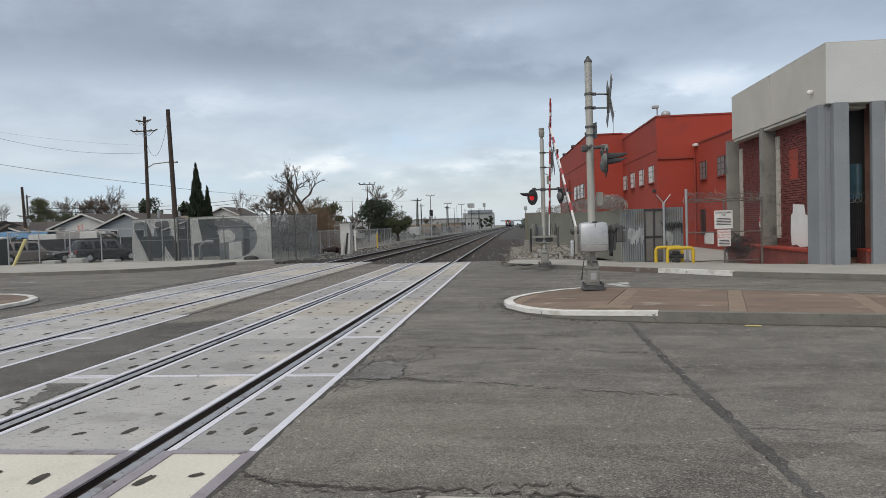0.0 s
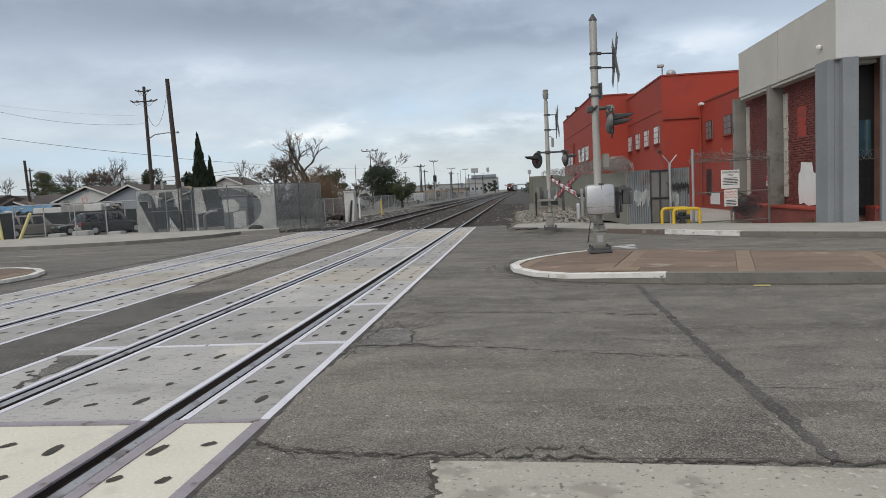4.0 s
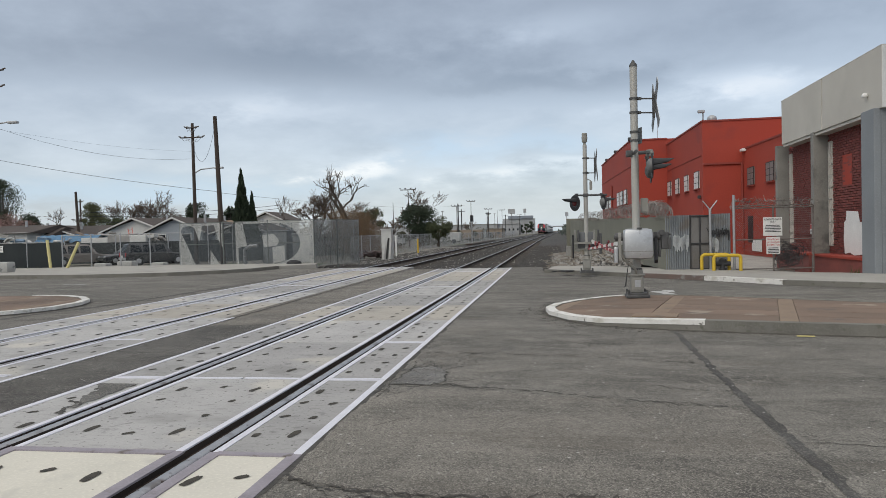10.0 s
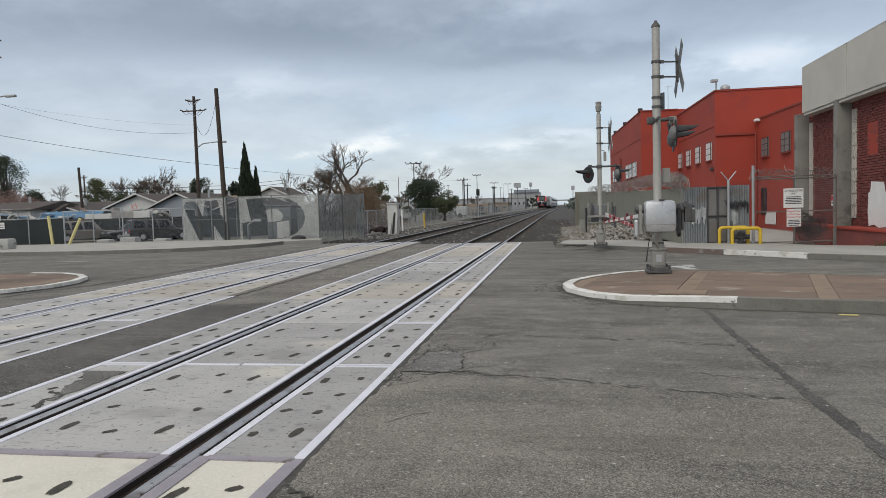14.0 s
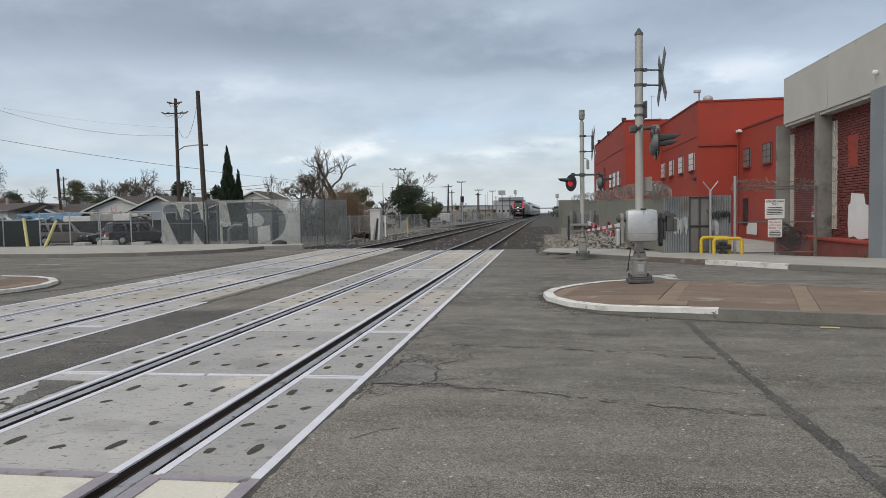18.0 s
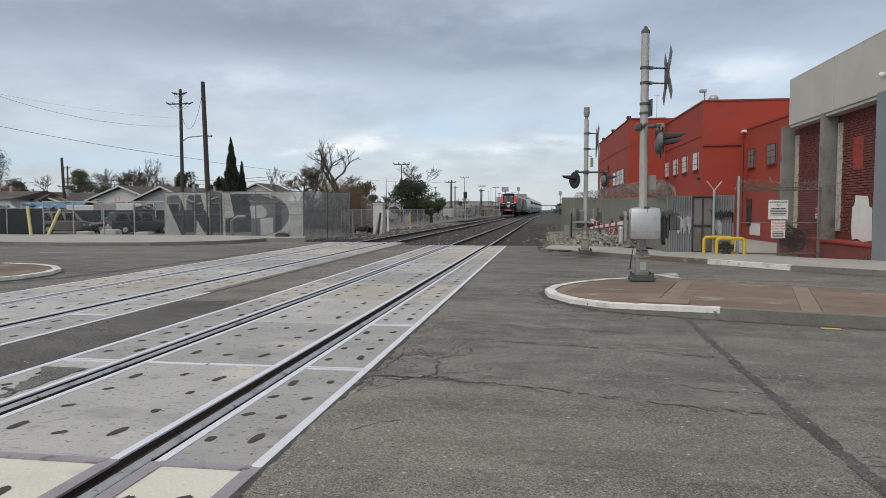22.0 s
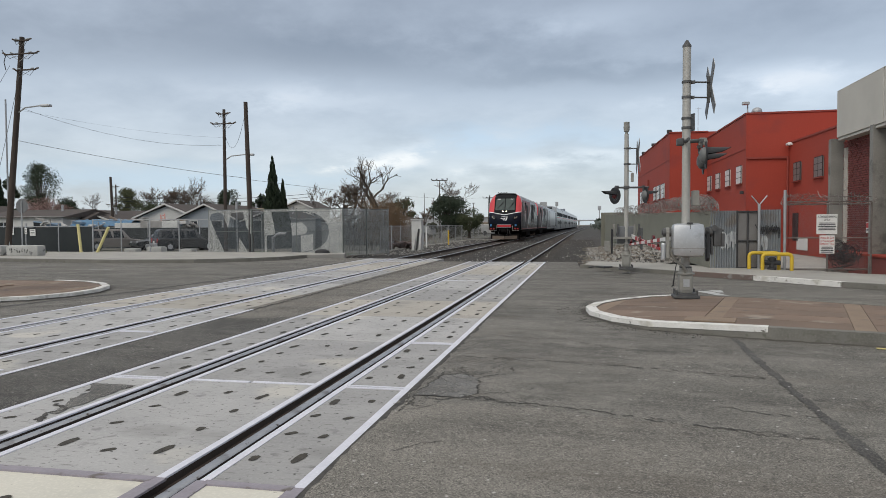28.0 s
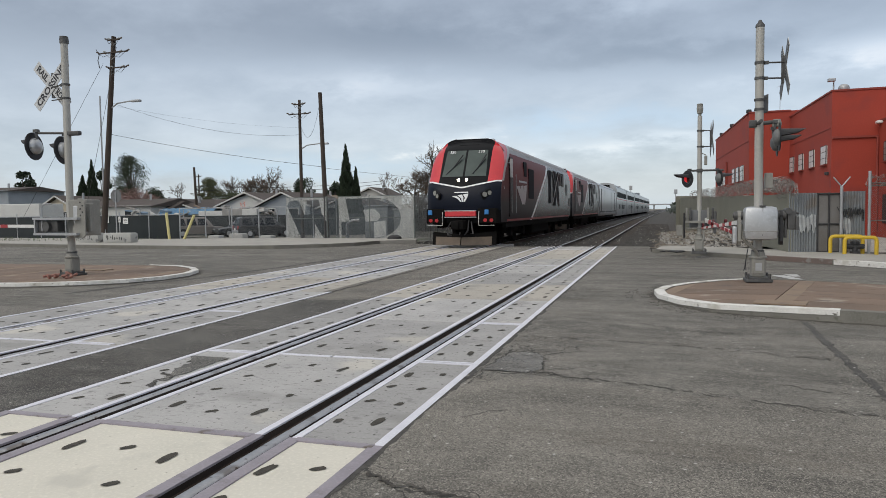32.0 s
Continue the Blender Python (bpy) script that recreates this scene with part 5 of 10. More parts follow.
def mast_body(t, h, r, cap="cone"):
    part("base_plate", Shape().box((0, 0, 0.025), (0.42, 0.42, 0.05), ch=0.01).box((0, 0, 0.065), (0.34, 0.34, 0.04), ch=0.01), MECH, t, "dark bolted base plate")
    b = Shape().box((0, 0, 0.245), (0.235, 0.235, 0.33), ch=0.05)
    b.lathe([(0.15, 0.40), (0.155, 0.42), (0.12, 0.44), (0.105, 0.50), (0.10, 0.52)], 14)
    part("base_casting", b, CAST, t, "grey cast mast base")
    part("base_door", Shape().box((0, -0.12, 0.25), (0.17, 0.02, 0.22), ch=0.008), CAST, t, "small cover plate on the base")
    for a in range(4):
        x, y = 0.165 * (1 if a & 1 else -1), 0.165 * (1 if a & 2 else -1)
        part("bolt", Shape().cyl((x, y, 0.05), (x, y, 0.14), 0.02, n=6), MECH, t)
    part("pole", Shape().cyl((0, 0, 0.45), (0, 0, h), r, r * 0.95, n=20), MAST, t, "round aluminium mast", smooth=True)
    part("clamp_ring", Shape().cyl((0, 0, 0.50), (0, 0, 0.54), r + 0.03, n=16), MECH, t)
    if cap == "cone":
        part("cap", Shape().lathe([(r * 1.04, 0), (r * 1.04, 0.035), (r * 0.55, 0.08), (0.02, 0.12)], 16, pose(0, 0, h - 0.01)), MECH, t, "pointed cap", smooth=True)
    elif cap == "bell":
        part("bell", Shape().lathe([(0.04, 0), (0.042, 0.08), (0.075, 0.10), (0.085, 0.20), (0.09, 0.23), (0.08, 0.25), (0.08, 0.33), (0.085, 0.34), (0.075, 0.36)], 18, pose(0, 0, h - 0.02)), CAST, t, "electronic bell on the mast top", smooth=True)


def clamp_at(t, z, r, dx, dy=0.0, rr=0.014):
    s = Shape().cyl((0, 0, z - 0.02), (0, 0, z + 0.02), r + 0.012, n=16).tube([(0, 0, z), (dx, dy, z)], rr)
    s.box((dx * 0.25, dy * 0.25, z), (0.08, 0.06, 0.05))
    part("bracket", s, MECH, t)


def gate_box(t, z, back=False):
    """The rounded silver gate drive with its counterweight levers."""
    b = Shape().box((0, -0.24, z), (0.53, 0.36, 0.56), ch=0.10)
    g = part("gate_drive", b, SILVER, t, "rounded silver gate drive box", smooth=True)
    part("seam", Shape().box((0, -0.24, z - 0.135), (0.534, 0.364, 0.010), ch=0.004), CAST, g, "pressed seam round the box")
    part("latch", Shape().box((0.02, -0.36, z + 0.285), (0.09, 0.07, 0.03), ch=0.008).tube([(0.02, -0.415, z + 0.27), (0.02, -0.416, z - 0.2)], 0.005, n=4), MECH, g)
    part("mount", Shape().box((0, -0.05, z), (0.20, 0.16, 0.4), ch=0.02), MECH, t)
    # rounded lever plate on each side, with its dark hub
    prof = [(0.085 * math.cos(a), 0.085 * math.sin(a) + 0.13) for a in [math.radians(-20 + 22 * k) for k in range(11)]]
    prof += [(-0.11, -0.30), (-0.07, -0.36), (0.05, -0.36), (0.09, -0.30)]
    n = len(prof)
    for k, x0, x1, y0, m_ in ((-1, -0.35, -0.30, -0.2, CAST), (1, 0.30, 0.35, -0.17, BLACK)):
        part("lever_hub", Shape().cyl((k * 0.24, y0, z + 0.13), (k * 0.40, y0, z + 0.13), 0.072, n=18).cyl((k * 0.38, y0, z + 0.13), (k * 0.42, y0, z + 0.13), 0.042, n=12), MECH, t, "dark lever hub")
        lv = Shape()
        lv.add([(x, y0 + u, z + w) for x in (x0, x1) for u, w in prof], [tuple(range(n)), tuple(range(2 * n - 1, n - 1, -1))] + [(i, n + i, n + (i + 1) % n, (i + 1) % n) for i in range(n)])
        part("counterweight_lever", lv, m_, t, "rounded counterweight lever")
    part("counterweight", Shape().box((-0.39, -0.20, z - 0.20), (0.07, 0.17, 0.30), ch=0.03), SILVER, t, "grey rounded counterweight")
    # bolted bracket box beyond the dark lever
    part("counterweight", Shape().box((0.49, -0.13, z + 0.05), (0.13, 0.20, 0.32), ch=0.02).box((0.56, -0.16, z + 0.0), (0.05, 0.24, 0.22), ch=0.01).cyl((0.43, -0.26, z + 0.2), (0.43, 0.0, z + 0.2), 0.05, n=12), MECH, t, "dark bolted counterweight box")
    for dz in (-0.06, 0.05, 0.16):
        part("bolt", Shape().cyl((0.38, -0.13, z + dz), (0.60, -0.13, z + dz), 0.018, n=8), MECH, t)
    part("lever_arm", Shape().box((0.40, -0.13, z - 0.02), (0.04, 0.12, 0.46), ch=0.01), MECH, t, "dark counterweight arm")
    cab = Shape().tube([(-0.28, -0.22, z - 0.12), (-0.27, -0.24, z - 0.24), (-0.18, -0.24, z - 0.36), (-0.05, -0.18, z - 0.46), (-0.01, -0.12, z - 0.56)], 0.024, n=8)
    part("conduit", cab, CAST, t, "curved flexible conduit", smooth=True)
    part("loose_cable", Shape().tube([(-0.17, -0.24, z - 0.34), (-0.21, -0.25, z - 0.6), (-0.225, -0.25, z - 0.78), (-0.255, -0.25, z - 0.80), (-0.235, -0.25, z - 0.76), (-0.19, -0.25, z - 0.45)], 0.007, n=5), BLACK, t)


NEAR_M = pose(4.62, 12.86, 0.13)
FAR_M = pose(4.05, 20.6, 0.118)
LEFT_M = pose(-9.62, 12.3, 0.08, 0, 0.4, 0)


def near_signal():
    t = thing("crossing_signal", "silver crossing signal mast with gate drive on the median island", "crossing signal", NEAR_M, "crossing signals")
    mast_body(t, 4.30, 0.071)
    clamp_at(t, 3.70, 0.071, 0.40, 0.10)
    clamp_at(t, 3.44, 0.071, 0.36, 0.10)
    crossbuck(t, (0.40, 0.12, 3.58), 90, True, size=0.92)
    part("back_plate", Shape().box((0.13, 0.06, 3.02), (0.012, 0.20, 0.30), ch=0.004), DARKBACK, t, "small sign plate seen edge on", m=pose(0, 0, 0, 0, 0, 20))
    clamp_at(t, 3.08, 0.071, 0.1)
    clamp_at(t, 2.92, 0.071, 0.1)
    arm = Shape().cyl((-0.02, -0.42, 2.68), (-0.02, 0.42, 2.68), 0.03).box((-0.10, 0, 2.68), (0.12, 0.14, 0.12), ch=0.02).cyl((-0.12, 0, 2.68), (0.30, 0, 2.70), 0.035)
    part("crossarm", arm, MECH, t, "lamp crossarm")
    part("junction_box", Shape().lathe([(0.07, 0), (0.08, 0.06), (0.06, 0.12)], 10, pose(0.27, 0.0, 2.62)), CAST, t)
    for dy in (-0.25, 0.30):
        lamp(t, pose(0.30 + 0.08 * dy, dy, 2.42 - 0.05 * (dy > 0), 0, 0, 86), 0.46, False, 0.84)
    gate_box(t, 1.0)
    part("side_box", Shape().box((0.17, 0.12, 1.72), (0.12, 0.12, 0.26), ch=0.01), CAST, t, "small relay box")
    part("name_plate", Shape().box((0.0, -0.134, 0.26), (0.10, 0.008, 0.13)), GALV, t)
    return t, gate_arm(t, 4.0, pose(-0.26, 0.0, 1.02, 0, 0, 96))


def far_signal():
    t = thing("crossing_signal", "silver crossing signal mast with bell and gate at the far pavement", "crossing signal", FAR_M, "crossing signals")
    mast_body(t, 3.82, 0.064, "bell")
    clamp_at(t, 3.42, 0.064, 0.30, 0.05)
    clamp_at(t, 2.98, 0.064, 0.30, 0.05)
    crossbuck(t, (0.32, 0.08, 3.2), 92, True, size=0.95)
    part("crossarm", Shape().cyl((-0.33, -0.02, 2.32), (0.62, 0.05, 2.32), 0.028).box((0, 0, 2.32), (0.16, 0.18, 0.1), ch=0.02), MECH, t, "lamp crossarm")
    lit = lamp(t, pose(-0.32, -0.10, 2.09, 0, 0, -52), 0.54, False, 0.86)
    lamp(t, pose(0.52, 0.02, 2.10, 0, 0, 108), 0.48, False, 0.82)
    part("lens_box", Shape().box((0.16, 0, 2.6), (0.08, 0.08, 0.26), ch=0.02).tube([(0.05, 0, 2.8), (0.16, 0, 2.75)], 0.012), CAST, t)
    z = 0.98
    part("gate_drive", Shape().box((0, 0.1, z), (0.52, 0.30, 0.50), ch=0.05), DARKBACK, t, "grey gate drive box", smooth=True)
    part("platform", Shape().box((0, -0.15, z - 0.08), (0.75, 0.10, 0.06)).box((0, 0.05, z - 0.26), (0.7, 0.35, 0.03)), CAST, t)
    for k, sx in enumerate((-0.34, -0.24, 0.22, 0.34)):
        part("mechanism_rod", Shape().box((sx, -0.12, z + 0.1), (0.05, 0.06, 0.42), ch=0.01).cyl((sx, -0.12, z + 0.0), (sx, 0.1, z + 0.05), 0.04), MECH if k % 2 else CAST, t)
    part("counterweight_lever", Shape().box((0.40, -0.16, z - 0.10), (0.07, 0.2, 0.62), pose(0, 0, 0, 0, 0, 0), ch=0.03), MECH, t, "counterweight lever")
    part("counterweight_lever", Shape().box((-0.40, -0.16, z - 0.18), (0.05, 0.12, 0.7), ch=0.02), BLACK, t, "counterweight lever")
    part("counterweight", Shape().box((-0.52, -0.05, z - 0.32), (0.16, 0.2, 0.30), ch=0.02), CAST, t, "grey counterweight box")
    part("conduit", Shape().tube([(0.1, -0.1, z - 0.3), (0.12, -0.12, z - 0.55), (0.03, -0.1, z - 0.75)], 0.025), CAST, t)
    return t, gate_arm(t, 3.9, pose(0.15, -0.12, 0.94, 0, 0, -85), 7, GATE_W, 1.5), lit


def left_signal():
    t = thing("crossing_signal", "silver crossing signal mast with crossbuck on the brick median", "crossing signal", LEFT_M, "crossing signals")
    mast_body(t, 5.22, 0.079, "plain")
    clamp_at(t, 4.25, 0.08, -0.55, 0.14)
    clamp_at(t, 3.95, 0.08, -0.55, 0.14)
    crossbuck(t, (-0.54, 0.15, 4.29), -4, True, size=1.12, bold=0.004)
    part("crossarm", Shape().cyl((-0.95, 0.1, 3.23), (0.30, 0.0, 3.17), 0.028).box((0.18, 0, 3.17), (0.34, 0.12, 0.10), ch=0.03), MECH, t, "lamp crossarm")
    for dx, dy, z in ((-1.06, 0.08, 2.93), (-0.27, 0.12, 2.82)):
        lamp(t, pose(dx, dy, z, 4, 0, -78), 0.25, True, 1.14)
    part("top_ring", Shape().cyl((0, 0, 5.15), (0, 0, 5.25), 0.094, n=18).cyl((0, 0, 5.25), (0, 0, 5.3), 0.088, n=18), MECH, t, "dark cap ring")
    z = 1.30
    part("gate_drive", Shape().box((0.30, 0.1, z), (0.52, 0.4, 0.80), ch=0.03), CAST, t, "grey gate drive box")
    pl = Shape()
    prof = [(0.36, -0.45), (0.62, -0.45), (0.70, -0.38), (0.70, 0.34), (0.62, 0.42), (0.52, 0.42), (0.48, 0.0), (0.36, -0.2)]
    n = len(prof)
    pl.add([(x, y, z + w) for y in (-0.30, -0.27) for x, w in prof], [tuple(range(n)), tuple(range(2 * n - 1, n - 1, -1))] + [(i, (i + 1) % n, n + (i + 1) % n, n + i) for i in range(n)])
    part("bracket_plate", pl, CAST, t, "grey bracket plate with bolt holes")
    for i in range(5):
        part("bolt_hole", Shape().cyl((0.58 + 0.06 * (i % 2), -0.304, z + 0.05 + 0.07 * i), (0.58 + 0.06 * (i % 2), -0.30, z + 0.05 + 0.07 * i), 0.02, n=8), BLACK, t)
    part("drive_door", Shape().box((0.40, -0.13, z - 0.05), (0.34, 0.05, 0.62), ch=0.02), SILVER, t)
    part("platform", Shape().box((-0.05, -0.25, z - 0.02), (1.25, 0.3, 0.05)).box((-0.05, -0.25, z - 0.36), (1.2, 0.3, 0.05)).box((-0.62, -0.25, z - 0.19), (0.04, 0.28, 0.36)), GALV, t, "steel step platform")
    part("gate_hub", Shape().box((-0.35, -0.22, z - 0.19), (0.6, 0.2, 0.24), ch=0.02).cyl((-0.3, -0.4, z - 0.19), (-0.3, 0.0, z - 0.19), 0.10), MECH, t)
    part("handrail", Shape().tube([(-0.48, -0.32, z - 0.3), (-0.48, -0.32, z + 0.22), (-0.42, -0.32, z + 0.30), (-0.2, -0.32, z + 0.30)], 0.018), GALV, t)
    part("counterweight", Shape().box((0.62, -0.12, z + 0.0), (0.22, 0.10, 0.62), ch=0.02), CAST, t)
    return t, gate_arm(t, 6.0, pose(-0.5, -0.2, 1.11, 0, 0, 176))


NEAR, NEAR_ARM = near_signal()
FARS, FAR_ARM, FAR_LAMP = far_signal()
LEFTS, LEFT_ARM = left_signal()

FAR_ROTOR = rotor(FAR_LAMP)

# ---- west side: fenced enclosure, poles, parked cars, houses ----
ENC_A, ENC_B, ENC_C = (-15.4, 31.7), (-8.15, 31.0), (-6.9, 34.2)
SCRAWL = mat("grey_spray", (0.25, 0.26, 0.255), (0.20, 0.21, 0.21), rough=0.8)
MESH_MID = mesh_material("dull_chain_link", (0.37, 0.395, 0.385), 0.05, 0.36)
CAGE_POST = mat("dull_green_grey_pipe", (0.13, 0.145, 0.14), (0.10, 0.11, 0.107), rough=0.7, scale=4, fine=30)
MESH_DARK = mesh_material("screened_chain_link", (0.10, 0.115, 0.125), 0.05, 0.20)
MESH_PALE = mesh_material("whitewashed_chain_link", (0.47, 0.48, 0.465), 0.05, 0.37)


def enclosure():
    t = thing("fenced_enclosure", "chain link utility cage with large faded letters sprayed on it", "enclosure")
    z1 = 2.2
    chain_run(t, ENC_A, ENC_B, 0.0, z1, MESH_DARK, 4, post=CAGE_POST)
    chain_run(t, ENC_B, ENC_C, 0.0, z1, MESH_MID, 3, post=CAGE_POST)
    back_a, back_c = (-14.9, 36.4), (-7.75, 36.2)
    chain_run(t, ENC_C, back_c, 0.0, z1, MESH_DARK, 2)
    chain_run(t, back_c, back_a, 0.0, z1, MESH_DARK, 3, post=CAGE_POST)
    chain_run(t, back_a, ENC_A, 0.0, z1, MESH_DARK, 3)
    a, b = Vector((*ENC_A, 0)), Vector((*ENC_B, 0))
    L = (b - a).length
    yaw = math.degrees(math.atan2(b.y - a.y, b.x - a.x))
    M_ = pose(a.x, a.y - 0.02, 0.0, 0, 0, yaw)
    # two bold dark letter shapes left clear in a whitewashed field
    def poly(pts):
        p = [((X - 72) / 733 * L, max(0.02, (561 - Y) / 232 * 2.2)) for X, Y in pts]
        return Shape().add([(x, 0, min(z, z1 - 0.01)) for x, z in p], [tuple(range(len(p)))])
    bow = [(683 + 50 * math.cos(math.radians(a)) if abs(a) < 1 else 600 + 133 * math.cos(math.radians(a)), 441 - 101 * math.sin(math.radians(a))) for a in range(-75, 80, 15)]
    pale = [[(72, 330), (150, 332), (150, 340), (90, 348), (77, 372), (165, 561), (72, 561)],
            [(150, 332), (200, 332), (200, 345), (183, 425), (150, 340)],
            [(200, 332), (313, 332), (313, 455), (308, 452), (290, 420), (268, 342), (200, 345)],
            [(245, 470), (300, 555), (313, 561), (240, 561)],
            [(385, 332), (425, 332), (448, 455), (400, 462), (400, 548), (388, 548)],
            [(318, 548), (600, 546)] + bow + [(600, 338), (430, 340), (425, 330), (805, 330), (805, 561), (318, 561)],
            [(530, 400), (590, 395), (618, 420), (620, 440), (605, 456), (540, 462)],
            [(585, 462), (650, 455), (650, 532), (585, 546)]]
    for p in pale:
        part("pale_letter_field", poly(p), MESH_PALE, t, "whitewashed mesh round the letters", m=M_)
    c_, d_ = Vector((*ENC_B, 0)), Vector((*ENC_C, 0))
    L2 = (d_ - c_).length
    M2 = pose(c_.x, c_.y, 0, 0, 0, math.degrees(math.atan2(d_.y - c_.y, d_.x - c_.x)))
    rs = random.Random(6)
    # pale sprayed letters with dark outlines over the side panel
    for q in range(20):
        x, z = 0.18 + (L2 - 0.36) * (q % 10) / 9, (0.5, 1.45)[q // 10] + rs.uniform(-0.12, 0.12)
        hh, ww = rs.uniform(0.26, 0.42), rs.uniform(0.09, 0.15)
        kind = rs.randrange(4) if q % 3 == 0 else 0
        if kind == 0:
            pts = [(x + ww * (1.4 - 0.09 * k) * math.cos(0.7 * k + q), -0.03, z + hh * (1.2 - 0.08 * k) * math.sin(0.7 * k + q)) for k in range(13)]
        elif kind == 1:
            pts = [(x - ww, -0.03, z - hh), (x - ww * 0.5, -0.03, z + hh), (x + ww * 0.3, -0.03, z - hh * 0.2), (x + ww, -0.03, z + hh * 0.9)]
        elif kind == 2:
            pts = [(x + ww, -0.03, z + hh), (x - ww, -0.03, z + hh * 0.4), (x + ww, -0.03, z - hh * 0.2), (x - ww, -0.03, z - hh)]
        else:
            pts = [(x - ww, -0.03, z + hh), (x - ww, -0.03, z - hh), (x + ww * 0.4, -0.03, z - hh * 0.9), (x + ww, -0.03, z - hh * 0.3), (x + ww * 0.2, -0.03, z + hh * 0.1)]
        part("spray_scrawl", Shape().tube(pts, 0.008, 4), SCRAWL, t, "faded sprayed scrawl", m=M2)
        part("spray_scrawl", Shape().tube([(px + 0.04, py + 0.012, pz - 0.03) for px, py, pz in pts], 0.005, 4), BLACK, t, "dark outline of the scrawl", m=M2)
    part("mid_rail", Shape().cyl((0, 0.03, 1.15), (L, 0.03, 1.15), 0.018, n=6), CAGE_POST, t, m=M_)
    part("gate_post", Shape().cyl((2.3, 0.03, 0), (2.3, 0.03, 2.25), 0.045, n=8), IRON, t, m=M_)
    return t


enclosure()
CABINET = mat("grey_green_cabinet", (0.20, 0.22, 0.23), (0.16, 0.175, 0.185), rough=0.5, scale=2, fine=20, bump=0.05)


def cabinet(m, w, d, h, label):
    t = thing("utility_cabinet", label, "cabinet", m)
    part("body", Shape().box((0, 0, h / 2), (w, d, h), ch=0.03), CABINET, t)
    part("roof", Shape().box((0, 0, h + 0.03), (w + 0.1, d + 0.1, 0.06), ch=0.02), CABINET, t)
    for k in (-1, 1):
        part("door", Shape().box((k * w / 4, -d / 2 - 0.012, h / 2), (w / 2 - 0.06, 0.025, h - 0.2), ch=0.01), CABINET, t)
        part("door_handle", Shape().box((k * 0.08, -d / 2 - 0.04, h / 2), (0.03, 0.04, 0.14)), GALV, t)
    return t


cabinet(pose(-11.0, 33.5, 0), 1.3, 0.8, 1.7, "grey steel utility cabinet inside the cage")
cabinet(pose(-9.5, 33.2, 0), 0.9, 0.7, 1.5, "low grey steel utility cabinet inside the cage")
pipe = Shape().tube([(-12.6, 33, 0), (-12.6, 33, 0.8), (-12.3, 33, 1.0), (-11.9, 33, 1.0)], 0.09, n=10)
solid("vent_pipe", pipe, GALV, "bent grey pipe inside the cage", "pipe", smooth=True)
drum = Shape().lathe([(0.30, 0), (0.34, 0.1), (0.30, 0.2), (0.18, 0.25), (0.1, 0.26)], 16)
solid("black_bag", drum, BLACK, "black rubbish bag against the cage", "bag", smooth=True, m=pose(-9.05, 30.65, 0.0) @ Matrix.Diagonal((1.1, 0.8, 1.2, 1)))

WOODPOLE = mat("weathered_pole_wood", (0.062, 0.046, 0.037), (0.04, 0.031, 0.026), rough=0.9, scale=2, fine=18, bump=0.4)
CABLE = mat("black_cable", (0.03, 0.03, 0.032), rough=0.6)
GLAZE = mat("grey_glazed_insulator", (0.40, 0.42, 0.42), rough=0.25)
INSUL = mat("brown_insulator", (0.12, 0.09, 0.07), rough=0.3)


def utility_pole(m, h, r, label, arms=(), lamp_z=None, lean=(0, 0), trans=False):
    t = thing("utility_pole", label, "utility pole", m)
    part("pole", Shape().tube([(lean[0] * u, lean[1] * u, h * u) for u in (-0.02, 0.25, 0.5, 0.75, 1.0)], r, 12, r * 0.72), WOODPOLE, t, "tapered wooden pole", smooth=True)
    for z, w, dx in arms:
        x0 = lean[0] * z / h
        part("crossarm", Shape().box((x0 + dx, -0.12, z), (w, 0.06, 0.07), ch=0.01), WOODPOLE, t, "thin crossarm")
        for k in (-0.46, -0.22, 0.22, 0.46):
            part("insulator", Shape().lathe([(0.02, 0), (0.045, 0.04), (0.03, 0.06), (0.05, 0.09), (0.03, 0.11), (0.05, 0.14), (0.015, 0.18)], 8, pose(x0 + dx + k * w, -0.12, z + 0.03, 0, 70 * (1 if k > 0 else -1), 20)), GLAZE if abs(k) < 0.3 else INSUL, t)
        part("jumper_wire", Shape().tube([(x0 + dx - 0.46 * w, -0.15, z), (x0 + dx - 0.3 * w, -0.2, z - 0.22), (x0 + dx - 0.1 * w, -0.2, z - 0.12), (x0 + dx + 0.25 * w, -0.2, z - 0.3), (x0 + dx + 0.46 * w, -0.15, z)], 0.012, 4), CABLE, t)
        part("arm_brace", Shape().tube([(x0 + dx - 0.3 * w, -0.12, z), (x0, -0.1, z - 0.35), (x0 + dx + 0.3 * w, -0.12, z)], 0.014, 4), GALV, t)
    if lamp_z:
        x0 = lean[0] * lamp_z / h
        part("lamp_arm", Shape().tube([(x0, 0, lamp_z - 0.25), (x0 + 0.5, -0.05, lamp_z), (x0 + 1.6, -0.1, lamp_z + 0.08)], 0.035), GALV, t, "curved street lamp arm", smooth=True)
        part("lamp_head", Shape().box((x0 + 1.75, -0.1, lamp_z + 0.05), (0.55, 0.22, 0.12), ch=0.04), GALV, t, "street lamp head")
    if trans:
        part("fuse_gear", Shape().tube([(0.1, -0.1, h - 0.6), (0.35, -0.15, h - 0.9), (0.2, -0.1, h - 1.2), (0.3, -0.1, h - 1.6)], 0.02), CABLE, t)
        part("conduit", Shape().cyl((r + 0.02, -0.05, 0), (r + 0.02, -0.05, h * 0.72), 0.04, n=6), GALV, t)
    return t


